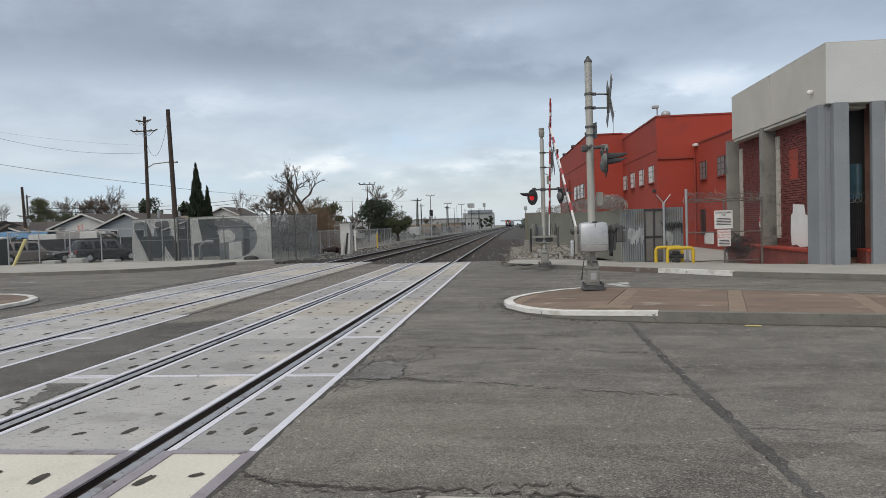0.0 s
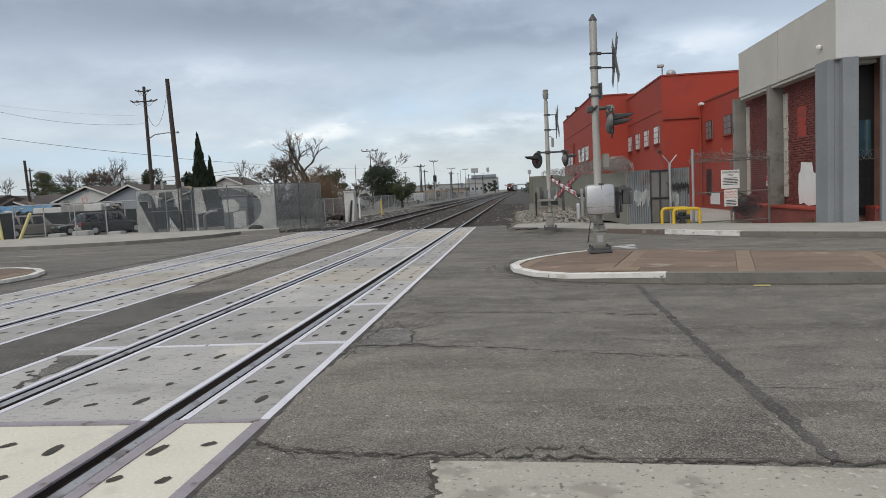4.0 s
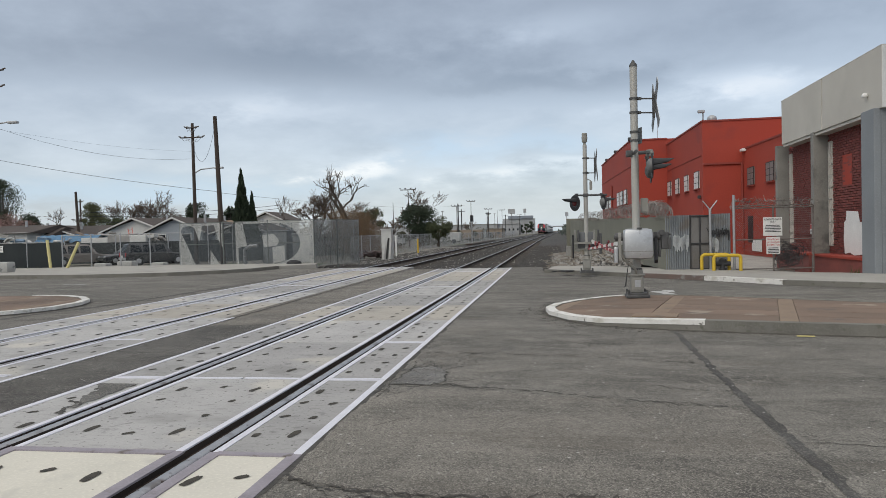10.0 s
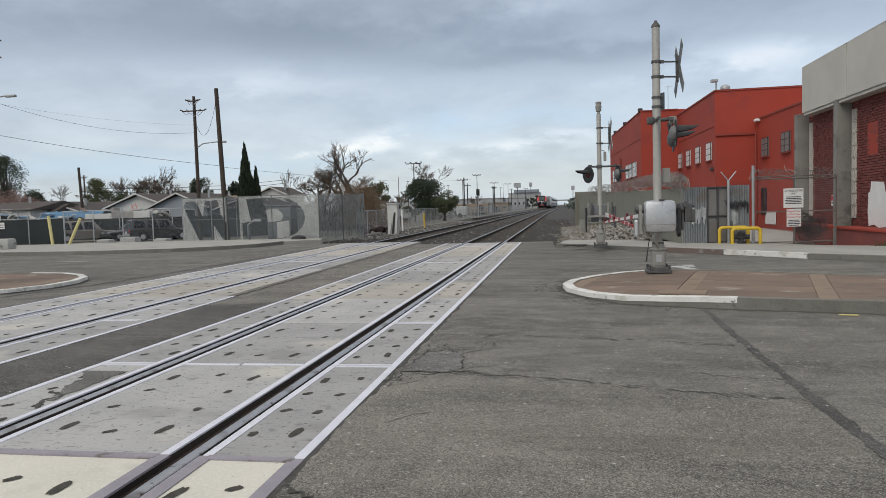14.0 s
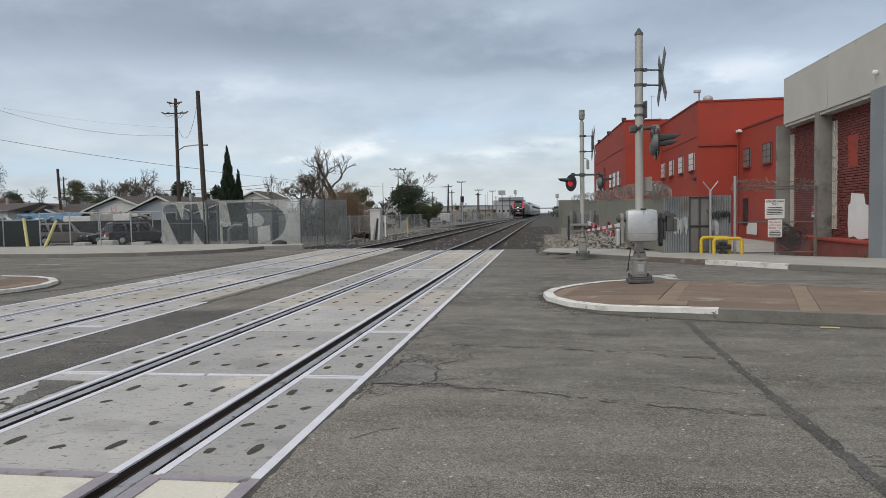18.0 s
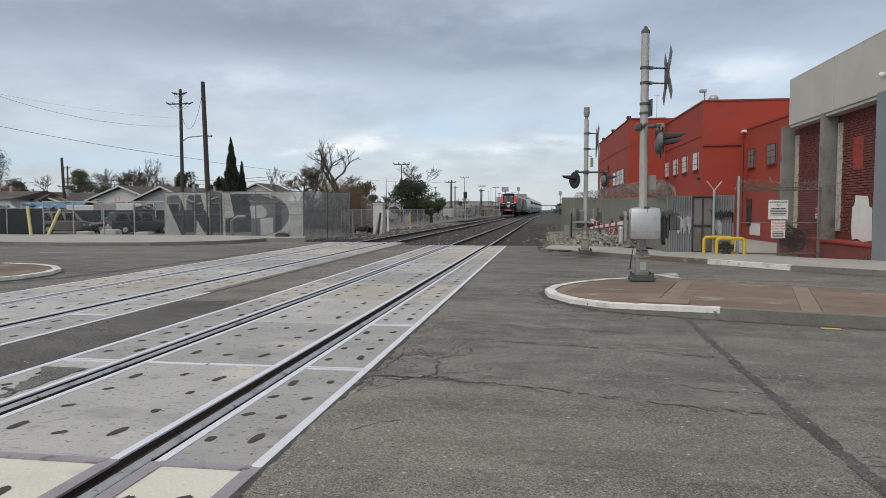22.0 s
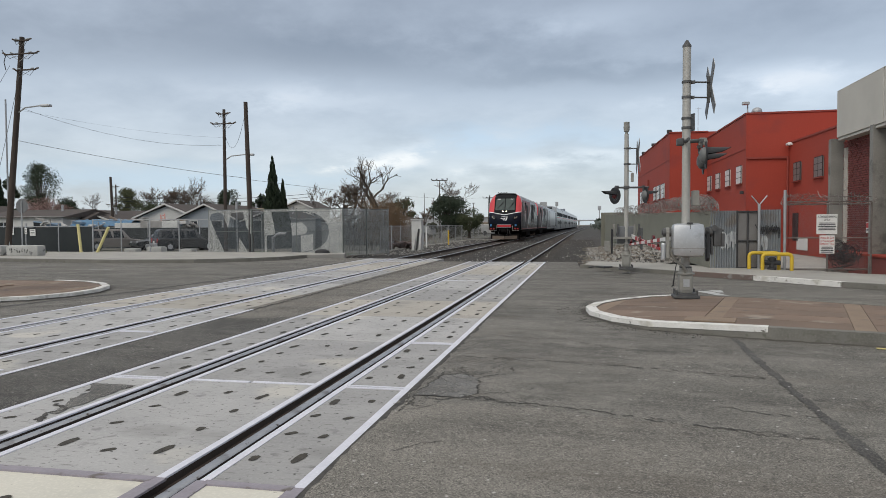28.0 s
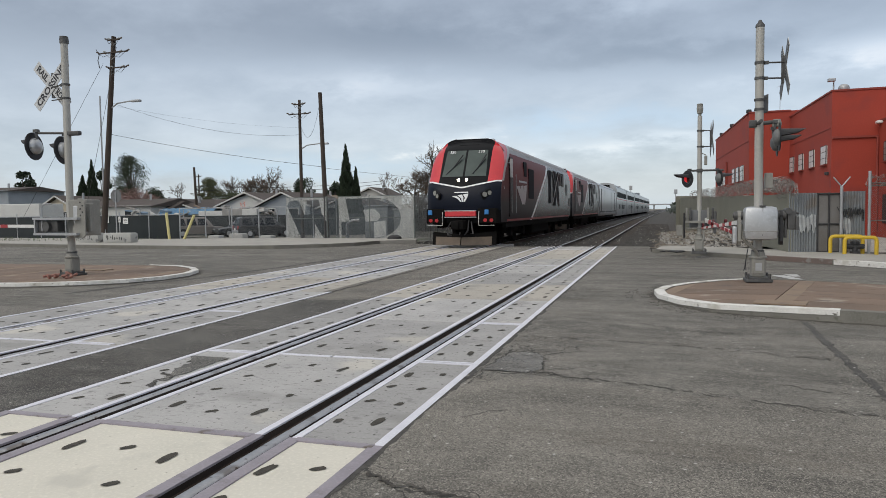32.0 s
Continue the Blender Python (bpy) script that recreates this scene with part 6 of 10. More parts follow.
utility_pole(pose(-13.25, 31.95, 0), 7.5, 0.135, "dark stub pole leaning beside the cage", lean=(-0.22, 0))
utility_pole(pose(-19.1, 40, 0), 8.65, 0.125, "dark wooden utility pole with short crossarms", arms=((7.75, 1.5, 0.0), (8.35, 0.7, 0.0)), lamp_z=5.75)
utility_pole(pose(-25.75, 30.2, 0), 10.85, 0.16, "tall brown utility pole with crossarms and a street lamp", arms=((10.0, 1.9, 0.1), (10.65, 0.8, 0.1), (9.2, 1.2, 0.45)), lamp_z=7.35, lean=(1.2, 0), trans=True)


def wire(a, b, sag, r=0.012, label="thin black overhead utility cable"):
    pts = [Vector(lerp(a, b, i / 16)) - Vector((0, 0, sag * 4 * (i / 16) * (1 - i / 16))) for i in range(17)]
    solid("overhead_cable", Shape().tube(pts, r, n=4), CABLE, label, "cable", "overhead cables")


wire((-24.9, 30.1, 7.45), (-19.1, 40, 6.45), 0.62, 0.008)
wire((-24.95, 30.1, 7.3), (-19.1, 40, 6.9), 0.25, 0.004)
wire((-24.95, 30.1, 5.75), (-13.4, 31.9, 3.75), 0.12, 0.013)
wire((-13.4, 31.95, 3.7), (-9.0, 95, 5.2), 0.5, 0.010)
wire((-13.45, 31.95, 7.2), (-19.0, 40, 6.9), 1.2, 0.010)
wire((-24.4, 30.2, 10.3), (-25.6, 29.0, 2.0), 0.1, 0.01, "thin black guy cable beside the pole")

wire((-25.3, 30.2, 9.5), (-33.0, 31.0, 0.3), 0.0, 0.009, "thin steel guy cable anchored beside the fence")
# street furniture by the screened fence
sg = thing("road_sign", "grey back of an octagonal road sign on a thin post", "road sign", pose(-24.2, 29.5, 0.12))
part("post", Shape().cyl((0, 0, -0.1), (0, 0, 2.55), 0.03, n=8), GALV, sg)
n8 = [(0.36 * math.cos(math.pi * (k + 0.5) / 4), 0.36 * math.sin(math.pi * (k + 0.5) / 4)) for k in range(8)]
part("sign_plate", Shape().add([(x, y, 2.33 + z) for y in (-0.012, 0.0) for x, z in n8], [tuple(range(8)), tuple(range(15, 7, -1))] + [(k, 8 + k, 8 + (k + 1) % 8, (k + 1) % 8) for k in range(8)]), DARKBACK, sg, "bare aluminium sign back", m=pose(0, 0.04, 0))
for x_, z_, w_, h_ in ((-26.1, 1.12, 0.42, 0.34), (-27.6, 1.2, 0.20, 0.40), (-26.6, 1.2, 0.18, 0.32)):
    y_ = 36.0 + (x_ + 48) / 26.1 * (31.6 - 36.0) - 0.05
    nt_ = thing("fence_notice", "small white notice wired to the screened fence", "sign", pose(x_, y_, z_, 0, 0, -9.6), "notices on the fence")
    part("board", Shape().box((0, 0, 0), (w_, 0.01, h_), ch=0.003), SIGN_W, nt_)
    for k in range(3):
        part("text_bar", Shape().box((0, -0.008, h_ * (0.28 - 0.25 * k)), (w_ * 0.7, 0.004, h_ * 0.08)), SIGN_TXT, nt_)

# screened lot fence
SCREEN = mat("green_black_screen_cloth", (0.022, 0.028, 0.03), (0.015, 0.02, 0.022), rough=0.85, scale=1.5, fine=30, bump=0.2)


def lot_fence():
    t = thing("lot_fence", "chain link lot fence with dark screen cloth", "fence")
    a, b = (-48, 36.0), (-21.9, 31.6)
    n = 11
    for i in range(n):
        p, q = lerp(a, b, i / n), lerp(a, b, (i + 1) / n)
        part("screen_cloth", Shape().prism([p, q, (q[0], q[1] + 0.02), (p[0], p[1] + 0.02)], 0.06, 1.40), SCREEN, t)
        part("post", Shape().cyl((*p, -0.1), (*p, 1.62), 0.035, n=8), GALV, t)
    part("post", Shape().cyl((*b, -0.1), (*b, 1.75), 0.035, n=8), GALV, t)
    part("top_rail", Shape().tube([(*a, 1.44), (*b, 1.44)], 0.02), GALV, t)
    return t


lot_fence()
t = thing("open_lot_fence", "see-through chain link fence before parked cars", "fence")
chain_run(t, (-21.9, 31.6), (-15.45, 31.75), 0.0, 1.75, CHAIN, 5)
lot_back = thing("screened_back_fence", "dark screened fence behind the parked cars", "fence")
for i in range(7):
    x0 = -50 + i * 5
    part("screen_cloth", Shape().prism([(x0, 55.2), (x0 + 4.97, 55.2), (x0 + 4.97, 55.23), (x0, 55.23)], -0.7, 1.30), SCREEN, lot_back)
    part("post", Shape().cyl((x0, 55.15, -0.8), (x0, 55.15, 1.85), 0.05, n=6), GALV, lot_back)

BLOCKW = mat("white_concrete_block", (0.42, 0.42, 0.40), (0.33, 0.33, 0.315), rough=0.9, scale=2, fine=30, bump=0.3, spots=[((0.16, 0.16, 0.165), 3.0, 0.62)])


def barrier(m, w, label):
    """A cast block with a worn rounded edge."""
    s = Shape().box((0, 0, 0.24), (w, 0.55, 0.48), ch=0.09)
    ob = solid("concrete_block", s, BLOCKW, label, "barrier", "concrete blocks on the verge", smooth=True, m=m)
    if "scrawl" in label:
        rs = random.Random(int(w * 100))
        for k in range(int(w * 6)):
            x = -w * 0.38 + k * 0.125
            part("spray_scrawl", Shape().tube([(x + rs.uniform(-0.05, 0.05), -0.279, 0.13 + 0.25 * rs.random()) for _ in range(4)], 0.012, 3), BLACK, ob)
    return ob


barrier(pose(-23.3, 26.9, 0.12, 0, 0, 6), 1.1, "pale rounded concrete block with scrawl on it")
barrier(pose(-21.6, 26.9, 0.12, 0, 0, 4), 1.55, "long pale concrete block with black scrawl on it")
barrier(pose(-20.7, 33.1, -0.13) @ Matrix.Diagonal((0.9, 1, 0.8, 1)), 0.8, "grey concrete block beside parked cars")
barrier(pose(-19.2, 33.0, -0.13), 0.9, "grey concrete block beside parked cars")
barrier(pose(-17.6, 33.4, -0.13) @ Matrix.Diagonal((0.8, 1, 0.75, 1)), 0.9, "grey concrete block beside parked cars")
for x, tilt in ((-21.8, -6), (-20.9, 28)):
    s = Shape().cyl((0, 0, -0.05), (0, 0, 1.45), 0.07, n=10)
    solid("yellow_post", s, mat("faded_yellow_post", (0.64, 0.57, 0.25), (0.54, 0.49, 0.25), rough=0.7), "faded yellow steel post, leaning" if tilt > 0 else "faded yellow steel post", "bollard", "yellow posts", m=pose(x, 30.6, 0.1, 0, tilt, 0))


def car(m, L, W_, H, paint, label, suv=True):
    """A parked car of shaped cross sections: lower body, glasshouse, wheels, lamps. Its nose points to -x."""
    t = thing("parked_car", label, "car", m, "parked cars")
    hb = H * (0.55 if suv else 0.60)
    half = W_ / 2

    def skin(side, inset_at):
        s = Shape()
        n = len(side)
        cols = (-1.0, -0.93, 0.93, 1.0)
        vs = []
        for c in cols:
            for x, z in side:
                k = half - inset_at(z)
                dz = -0.05 if abs(c) == 1.0 else 0.0
                vs.append((x - L / 2, c * k, z + dz * (z > 0.5)))
        fs = [tuple(range(n)), tuple(range(3 * n, 4 * n))[::-1]]
        for j in range(3):
            fs += [(j * n + i, (j + 1) * n + i, (j + 1) * n + (i + 1) % n, j * n + (i + 1) % n) for i in range(n)]
        return s.add(vs, fs)
    lower = [(0.02, 0.34), (0.0, 0.55), (0.06, hb * 0.86), (0.27 * L, hb), (0.98 * L, hb * 1.03), (L, hb * 0.8), (0.995 * L, 0.40), (0.9 * L, 0.28), (0.1 * L, 0.28)]
    body = part("body", skin(lower, lambda z: 0.02 if z > 0.5 else 0.06), paint, t, smooth=True)
    if suv:
        house_ = [(0.25 * L, hb * 0.99), (0.37 * L, H * 0.96), (0.42 * L, H), (0.90 * L, H), (0.95 * L, H * 0.95), (0.985 * L, hb * 1.01)]
        cuts = ((0.36, 0.53), (0.55, 0.72), (0.74, 0.93))
    else:
        house_ = [(0.27 * L, hb * 0.99), (0.42 * L, H * 0.97), (0.50 * L, H), (0.66 * L, H * 0.985), (0.84 * L, hb * 1.02)]
        cuts = ((0.40, 0.53), (0.55, 0.72))
    top = part("roof_cabin", skin(house_, lambda z: 0.06 + 0.20 * clamp((z - hb) / (H - hb))), paint, t, smooth=True)
    wz0, wz1 = hb * 1.08, H * 0.93
    ins = lambda z: half - (0.06 + 0.20 * clamp((z - hb) / (H - hb))) + 0.03
    for k in (-1, 1):
        for u0, u1 in cuts:
            q = [((u0 - 0.5) * L, k * ins(wz0), wz0), ((u1 - 0.5) * L, k * ins(wz0), wz0), ((u1 - 0.5 - (0.02 if u1 > 0.9 else 0)) * L, k * ins(wz1), wz1), ((u0 + 0.03 - 0.5) * L, k * ins(wz1), wz1)]
            part("side_window", Shape().add(q, [(0, 1, 2, 3)]), CARGLASS, t)
    x0, x1 = house_[0][0] - L / 2, house_[1][0] - L / 2
    part("windscreen", Shape().add([(x0 + 0.05, -half + 0.2, wz0), (x0 + 0.05, half - 0.2, wz0), (x1 - 0.03, half - 0.32, wz1), (x1 - 0.03, -half + 0.32, wz1)], [(0, 1, 2, 3)]), CARGLASS, t)
    xr, xt = house_[-1][0] - L / 2, house_[-2][0] - L / 2
    part("rear_window", Shape().add([(xr + 0.0, -half + 0.2, wz0), (xr + 0.0, half - 0.2, wz0), (xt + 0.035, half - 0.32, wz1), (xt + 0.035, -half + 0.32, wz1)], [(0, 1, 2, 3)]), CARGLASS, t)
    for u in (0.17, 0.80):
        for k in (-1, 1):
            w = part("wheel", Shape().cyl(((u - 0.5) * L, k * (half - 0.22), 0.34), ((u - 0.5) * L, k * (half + 0.01), 0.34), 0.34, n=20), BLACK, t)
            part("rim", Shape().lathe([(0.02, 0.01), (0.10, 0.02), (0.2, 0.0), (0.21, -0.02)], 12, pose((u - 0.5) * L, k * (half + 0.012), 0.34, -90 * k, 0, 0)), GALV, w)
            part("wheel_arch", Shape().cyl(((u - 0.5) * L, k * (half - 0.05), 0.36), ((u - 0.5) * L, k * (half + 0.004), 0.36), 0.42, n=20), SCREEN, t)
    for k in (-1, 1):
        part("tail_lamp", Shape().box((L / 2 - 0.02, k * (half - 0.12), hb * 0.88), (0.08, 0.16, 0.34), ch=0.03), GATE_R, t, "red tail lamp")
        part("headlight", Shape().box((-L / 2 + 0.05, k * (half - 0.28), hb * 0.76), (0.10, 0.34, 0.16), ch=0.03), GALV, t)
        part("door_mirror", Shape().box(((0.34 - 0.5) * L, k * (half + 0.08), hb * 1.12), (0.12, 0.18, 0.14), ch=0.04), paint, t)
    part("bumper", Shape().box((L / 2 + 0.0, 0, 0.52), (0.2, W_ * 0.94, 0.22), ch=0.05), SCREEN if paint is not DARKCAR else GALV, t)
    part("bumper", Shape().box((-L / 2 + 0.0, 0, 0.50), (0.2, W_ * 0.94, 0.22), ch=0.05), SCREEN, t)
    part("number_plate", Shape().box((L / 2 + 0.03, 0, hb * 0.75), (0.02, 0.32, 0.16)), WHITE_PAINT, t, "blank number plate")
    return t


CARGLASS = mat("dark_car_glass", (0.02, 0.023, 0.026), (0.016, 0.018, 0.02), rough=0.25, spec=0.3, bump=0)
TAN = mat("champagne_car_paint", (0.20, 0.18, 0.165), (0.17, 0.155, 0.14), rough=0.4, metal=0.2, coat=0.3, bump=0)
DARKCAR = mat("dark_grey_car_paint", (0.03, 0.032, 0.036), (0.026, 0.028, 0.031), rough=0.35, coat=0.3, bump=0)
NAVYCAR = mat("black_blue_car_paint", (0.03, 0.034, 0.04), (0.025, 0.03, 0.035), rough=0.3, coat=0.6, bump=0)
car(pose(-36.2, 52.0, -0.56, 0, 0, 233), 4.9, 1.9, 1.76, TAN, "champagne tan SUV parked behind the fence")
car(pose(-32.7, 53.6, -0.56, 0, 0, 56), 4.6, 1.8, 1.42, NAVYCAR, "dark sedan parked behind the fence", False)
car(pose(-29.4, 52.0, -0.56, 0, 0, 228), 4.9, 1.95, 1.74, DARKCAR, "dark grey SUV parked behind the fence")

# ---- houses, trees and the far side ----
BARK = mat("grey_bark", (0.10, 0.085, 0.07), (0.07, 0.06, 0.05), rough=0.95, scale=5, fine=30, bump=0.4)
TWIG = mat("brown_twigs", (0.13, 0.095, 0.07), (0.09, 0.07, 0.055), rough=0.95, scale=3, fine=20, bump=0.0)
LEAF_D = mat("dark_evergreen_leaf", (0.025, 0.040, 0.018), (0.016, 0.028, 0.013), rough=0.7, scale=1.5, fine=8, bump=0.0)
LEAF_O = mat("olive_leaf", (0.060, 0.072, 0.030), (0.038, 0.05, 0.022), rough=0.75, scale=1.2, fine=8, bump=0.0)
LEAF_P = mat("pine_needles", (0.040, 0.055, 0.030), (0.028, 0.04, 0.022), rough=0.8, scale=1.2, fine=8, bump=0.0)
BLOSSOM = mat("pink_blossom", (0.27, 0.165, 0.145), (0.17, 0.11, 0.095), rough=0.8, scale=1.5, fine=8, bump=0.0)
BRUSH = mat("dry_brush", (0.20, 0.135, 0.08), (0.13, 0.09, 0.058), rough=0.95, scale=2, fine=10, bump=0.0)


def grow(shape, rnd, p, d, ln, r, depth, spread, twig, least=0.0):
    """Branches of a leafless tree, each a bent tapering bar that forks."""
    d = d.normalized()
    mid = p + d * ln * 0.5 + Vector((rnd.uniform(-1, 1), rnd.uniform(-1, 1), rnd.uniform(-0.3, 0.5))) * ln * 0.09
    q = p + d * ln + Vector((rnd.uniform(-1, 1), rnd.uniform(-1, 1), 0)) * ln * 0.08
    (shape if depth > 1 else twig).tube([p, mid, q], max(r, least), 5 if depth > 2 else 3, max(r * 0.62, least))
    if depth <= 0:
        return
    for _ in range(rnd.choice((2, 3, 3))):
        nd = d + Vector((rnd.gauss(0, 1), rnd.gauss(0, 1), rnd.gauss(0.12, 0.6))) * spread
        grow(shape, rnd, p + (q - p) * rnd.uniform(0.55, 1.0), nd, ln * rnd.uniform(0.58, 0.84), r * 0.58, depth - 1, spread, twig, least)


def bare_tree(m, h, seed, label, spread=0.55, depth=6, r=0.16, group="bare trees"):
    rnd = random.Random(seed)
    t = thing("bare_tree", label, "tree", m, group)
    limbs, twigs = Shape(), Shape()
    grow(limbs, rnd, Vector((0, 0, -0.1)), Vector((0, 0, 1)), h * 0.30, r, depth, spread, twigs, 0.02 if m.translation.y > 88 else 0.010)
    part("trunk", limbs, BARK, t, "bare trunk and limbs", smooth=True)
    part("crown", twigs, TWIG, t, "crown of fine bare twigs")
    return t


def leaves(centres, n, size, rnd, flat=0.8):
    s = Shape()
    for _ in range(n):
        c, rad = rnd.choice(centres)
        v = Vector((rnd.gauss(0, 1), rnd.gauss(0, 1), rnd.gauss(0, 1))).normalized() * rad[0] * rnd.random() ** 0.4
        p = Vector(c) + Vector((v.x, v.y, v.z * rad[1]))
        a = Vector((rnd.uniform(-1, 1), rnd.uniform(-1, 1), rnd.uniform(-1, 1))).normalized()
        b = a.orthogonal().normalized()
        k = size * rnd.uniform(0.6, 1.3)
        s.add([p - a * k, p + b * k * 0.5, p + a * k, p - b * k * 0.5], [(0, 1, 2, 3)])
    return s


def leafy_tree(m, h, w, seed, material, label, trunk=0.4, n=2600, size=0.16, clumps=16, group="green trees"):
    rnd = random.Random(seed)
    t = thing("leafy_tree", label, "tree", m, group)
    part("trunk", Shape().tube([(0, 0, -0.1), (0.05, 0, h * trunk * 0.6), (0.0, 0.08, h * 0.75)], 0.13 * w / 2, 8, 0.03), BARK, t, smooth=True)
    cs = []
    for i in range(clumps):
        u = rnd.random()
        a = rnd.uniform(0, 6.283)
        z = h * (trunk + (1 - trunk) * (0.12 + 0.8 * u))
        rr = w / 2 * math.sin(math.pi * (0.18 + 0.72 * u)) * rnd.uniform(0.3, 0.8)
        cs.append(((rr * math.cos(a), rr * math.sin(a), z), (w * rnd.uniform(0.13, 0.24), rnd.uniform(0.6, 0.9))))
        part("limb", Shape().tube([(0, 0, h * trunk * 0.7), (rr * 0.6 * math.cos(a), rr * 0.6 * math.sin(a), z * 0.85), cs[-1][0]], 0.05, 4, 0.015), BARK, t)
    part("crown", leaves(cs, n, size, rnd), material, t, "uneven leafy crown")
    return t


def cypress(m, h, w, seed, label):
    rnd = random.Random(seed)
    t = thing("cypress_tree", label, "tree", m, "cypress trees")
    part("trunk", Shape().tube([(0, 0, -0.1), (0, 0, h * 0.9)], 0.14, 8, 0.03), BARK, t)
    s = Shape()
    for _ in range(int(2600 * w)):
        u = 1 - math.sqrt(rnd.random())
        rr = w / 2 * (1 - u) * min(1, 0.55 + u * 5) * (0.86 + 0.22 * math.sin(u * 40 + seed) * rnd.random())
        a = rnd.uniform(0, 6.283)
        r_ = rr * (0.55 + 0.5 * rnd.random() ** 0.6)
        p = Vector((r_ * math.cos(a), r_ * math.sin(a), 0.2 + (h - 0.2) * u + rnd.uniform(0, 0.25)))
        d = Vector((0.35 * math.cos(a), 0.35 * math.sin(a), 1)).normalized()
        b = d.orthogonal().normalized()
        b = (Matrix.Rotation(rnd.uniform(0, 6.28), 3, d) @ b) * rnd.uniform(0.05, 0.10)
        k = rnd.uniform(0.12, 0.26)
        s.add([p - d * k, p + b, p + d * k, p - b], [(0, 1, 2, 3)])
    part("crown", s, LEAF_D, t, "dense dark columnar crown")
    return t


cypress(pose(-23.6, 56.2, 0), 7.3, 2.5, 4, "tall dark columnar cypress behind the cage")
cypress(pose(-22.85, 56.6, 0), 5.3, 1.6, 9, "smaller dark columnar cypress beside a taller one")
bare_tree(pose(-14.3, 57, 0), 10.6, 12, "bare spreading tree with crooked limbs", 0.48, 6, 0.30)
bare_tree(pose(-17.4, 58, 0), 7.2, 5, "bare crooked tree over dry brush", 0.7, 7, 0.24)
bare_tree(pose(-16.1, 59, 0), 8.2, 15, "bare tree with many fine upright twigs", 0.5, 7, 0.16)
bare_tree(pose(-17.9, 57.5, 0), 6.6, 19, "bare tree with fine tangled twigs", 0.5, 7, 0.13)
bare_tree(pose(-24.5, 68, 0), 7.6, 8, "slender bare sapling behind the cage", 0.16, 5, 0.05)
leafy_tree(pose(-12.3, 78, 0), 4.7, 5.0, 21, LEAF_D, "dark round evergreen tree beside the lot fence", 0.25, 9000, 0.10, 30)
bare_tree(pose(-12.0, 79, 0), 7.4, 33, "leafless tree with thin upright twigs", 0.34, 7, 0.10)
leafy_tree(pose(-9.9, 77, 0), 3.4, 3.4, 25, LEAF_O, "low olive shrub tree beside the lot fence", 0.2, 4200, 0.09, 20)
leafy_tree(pose(-19.0, 82, 0), 4.4, 5.0, 27, LEAF_O, "olive-green scrubby tree beside a small house", 0.2, 1800, 0.17, 16)
leafy_tree(pose(-63.6, 75, 0), 9.5, 4.8, 41, LEAF_P, "tall open pine tree behind bungalows", 0.30, 9000, 0.085, 60)
leafy_tree(pose(-53.4, 64, 0), 4.1, 6.0, 43, BLOSSOM, "low tree in faint pink blossom", 0.25, 6500, 0.08, 26)
leafy_tree(pose(-64.0, 92, 0), 7.2, 4.6, 45, mat("young_leaf", (0.095, 0.10, 0.045), (0.065, 0.075, 0.035), rough=0.8, scale=1.2, fine=8, bump=0.0), "yellow-green round tree behind the roofs", 0.15, 8000, 0.10, 36)
for x, h, s in ((-60.5, 8.4, 51), (-57.4, 8.7, 52), (-54.8, 8.8, 53), (-53.0, 7.4, 54), (-72, 8.5, 57)):
    bare_tree(pose(x, 95, 0), h, s, "distant leafless tree behind the houses", 0.40, 5, 0.13, "distant leafless trees")
leafy_tree(pose(-35.4, 70, 0), 5.5, 3.4, 61, LEAF_D, "dark leafy tree behind the houses", 0.2, 6500, 0.10, 26)
leafy_tree(pose(-36.5, 80, 0), 5.2, 4.0, 62, LEAF_D, "dark leafy tree behind the houses", 0.2, 1600, 0.2, 14)
for x, y, h, s in ((-76, 70, 7.5, 71), (-80, 74, 6.5, 72), (-71, 78, 8.5, 73), (-86, 72, 6.0, 74), (-92, 76, 7.5, 75)):
    leafy_tree(pose(x, y, 0), h, 2.6 if s in (73,) else 4.5, s, LEAF_D, "dark conifer-like tree behind the fence", 0.12, 1500, 0.2, 16)
for x, y, s in ((-82, 66, 81), (-74, 68, 82)):
    bare_tree(pose(x, y, 0), 6.0, s, "distant leafless tree behind the houses", 0.45, 5, 0.12, "distant leafless trees")

for x, y, h, s_ in ((-61.6, 95, 8.4, 91), (-59.6, 96, 8.9, 92), (-58.2, 95, 8.8, 93), (-56.4, 97, 10.4, 94), (-55.6, 95, 9.8, 95), (-54.0, 96, 8.0, 90), (-52.6, 96, 6.8, 87)):
    bare_tree(pose(x, y, 0), h, s_, "distant leafless tree behind the houses", 0.40, 6, 0.13, "distant leafless trees")
for x, y, h, w, s_ in ((-45.5, 78, 4.0, 4.5, 98), (-60.0, 92, 4.6, 6.0, 99), (-73.0, 90, 5.4, 6.0, 88)):
    leafy_tree(pose(x, y, 0), h, w, s_, LEAF_O if s_ in (97, 99) else LEAF_D, "leafy garden tree behind the bungalows", 0.2, 5000, 0.12, 26)

cypress(pose(-69.9, 75, 0), 8.9, 3.4, 14, "dark pointed conifer behind the grey house")
cypress(pose(-73.5, 77, 0), 7.0, 4.0, 15, "broad dark conifer behind the grey house")

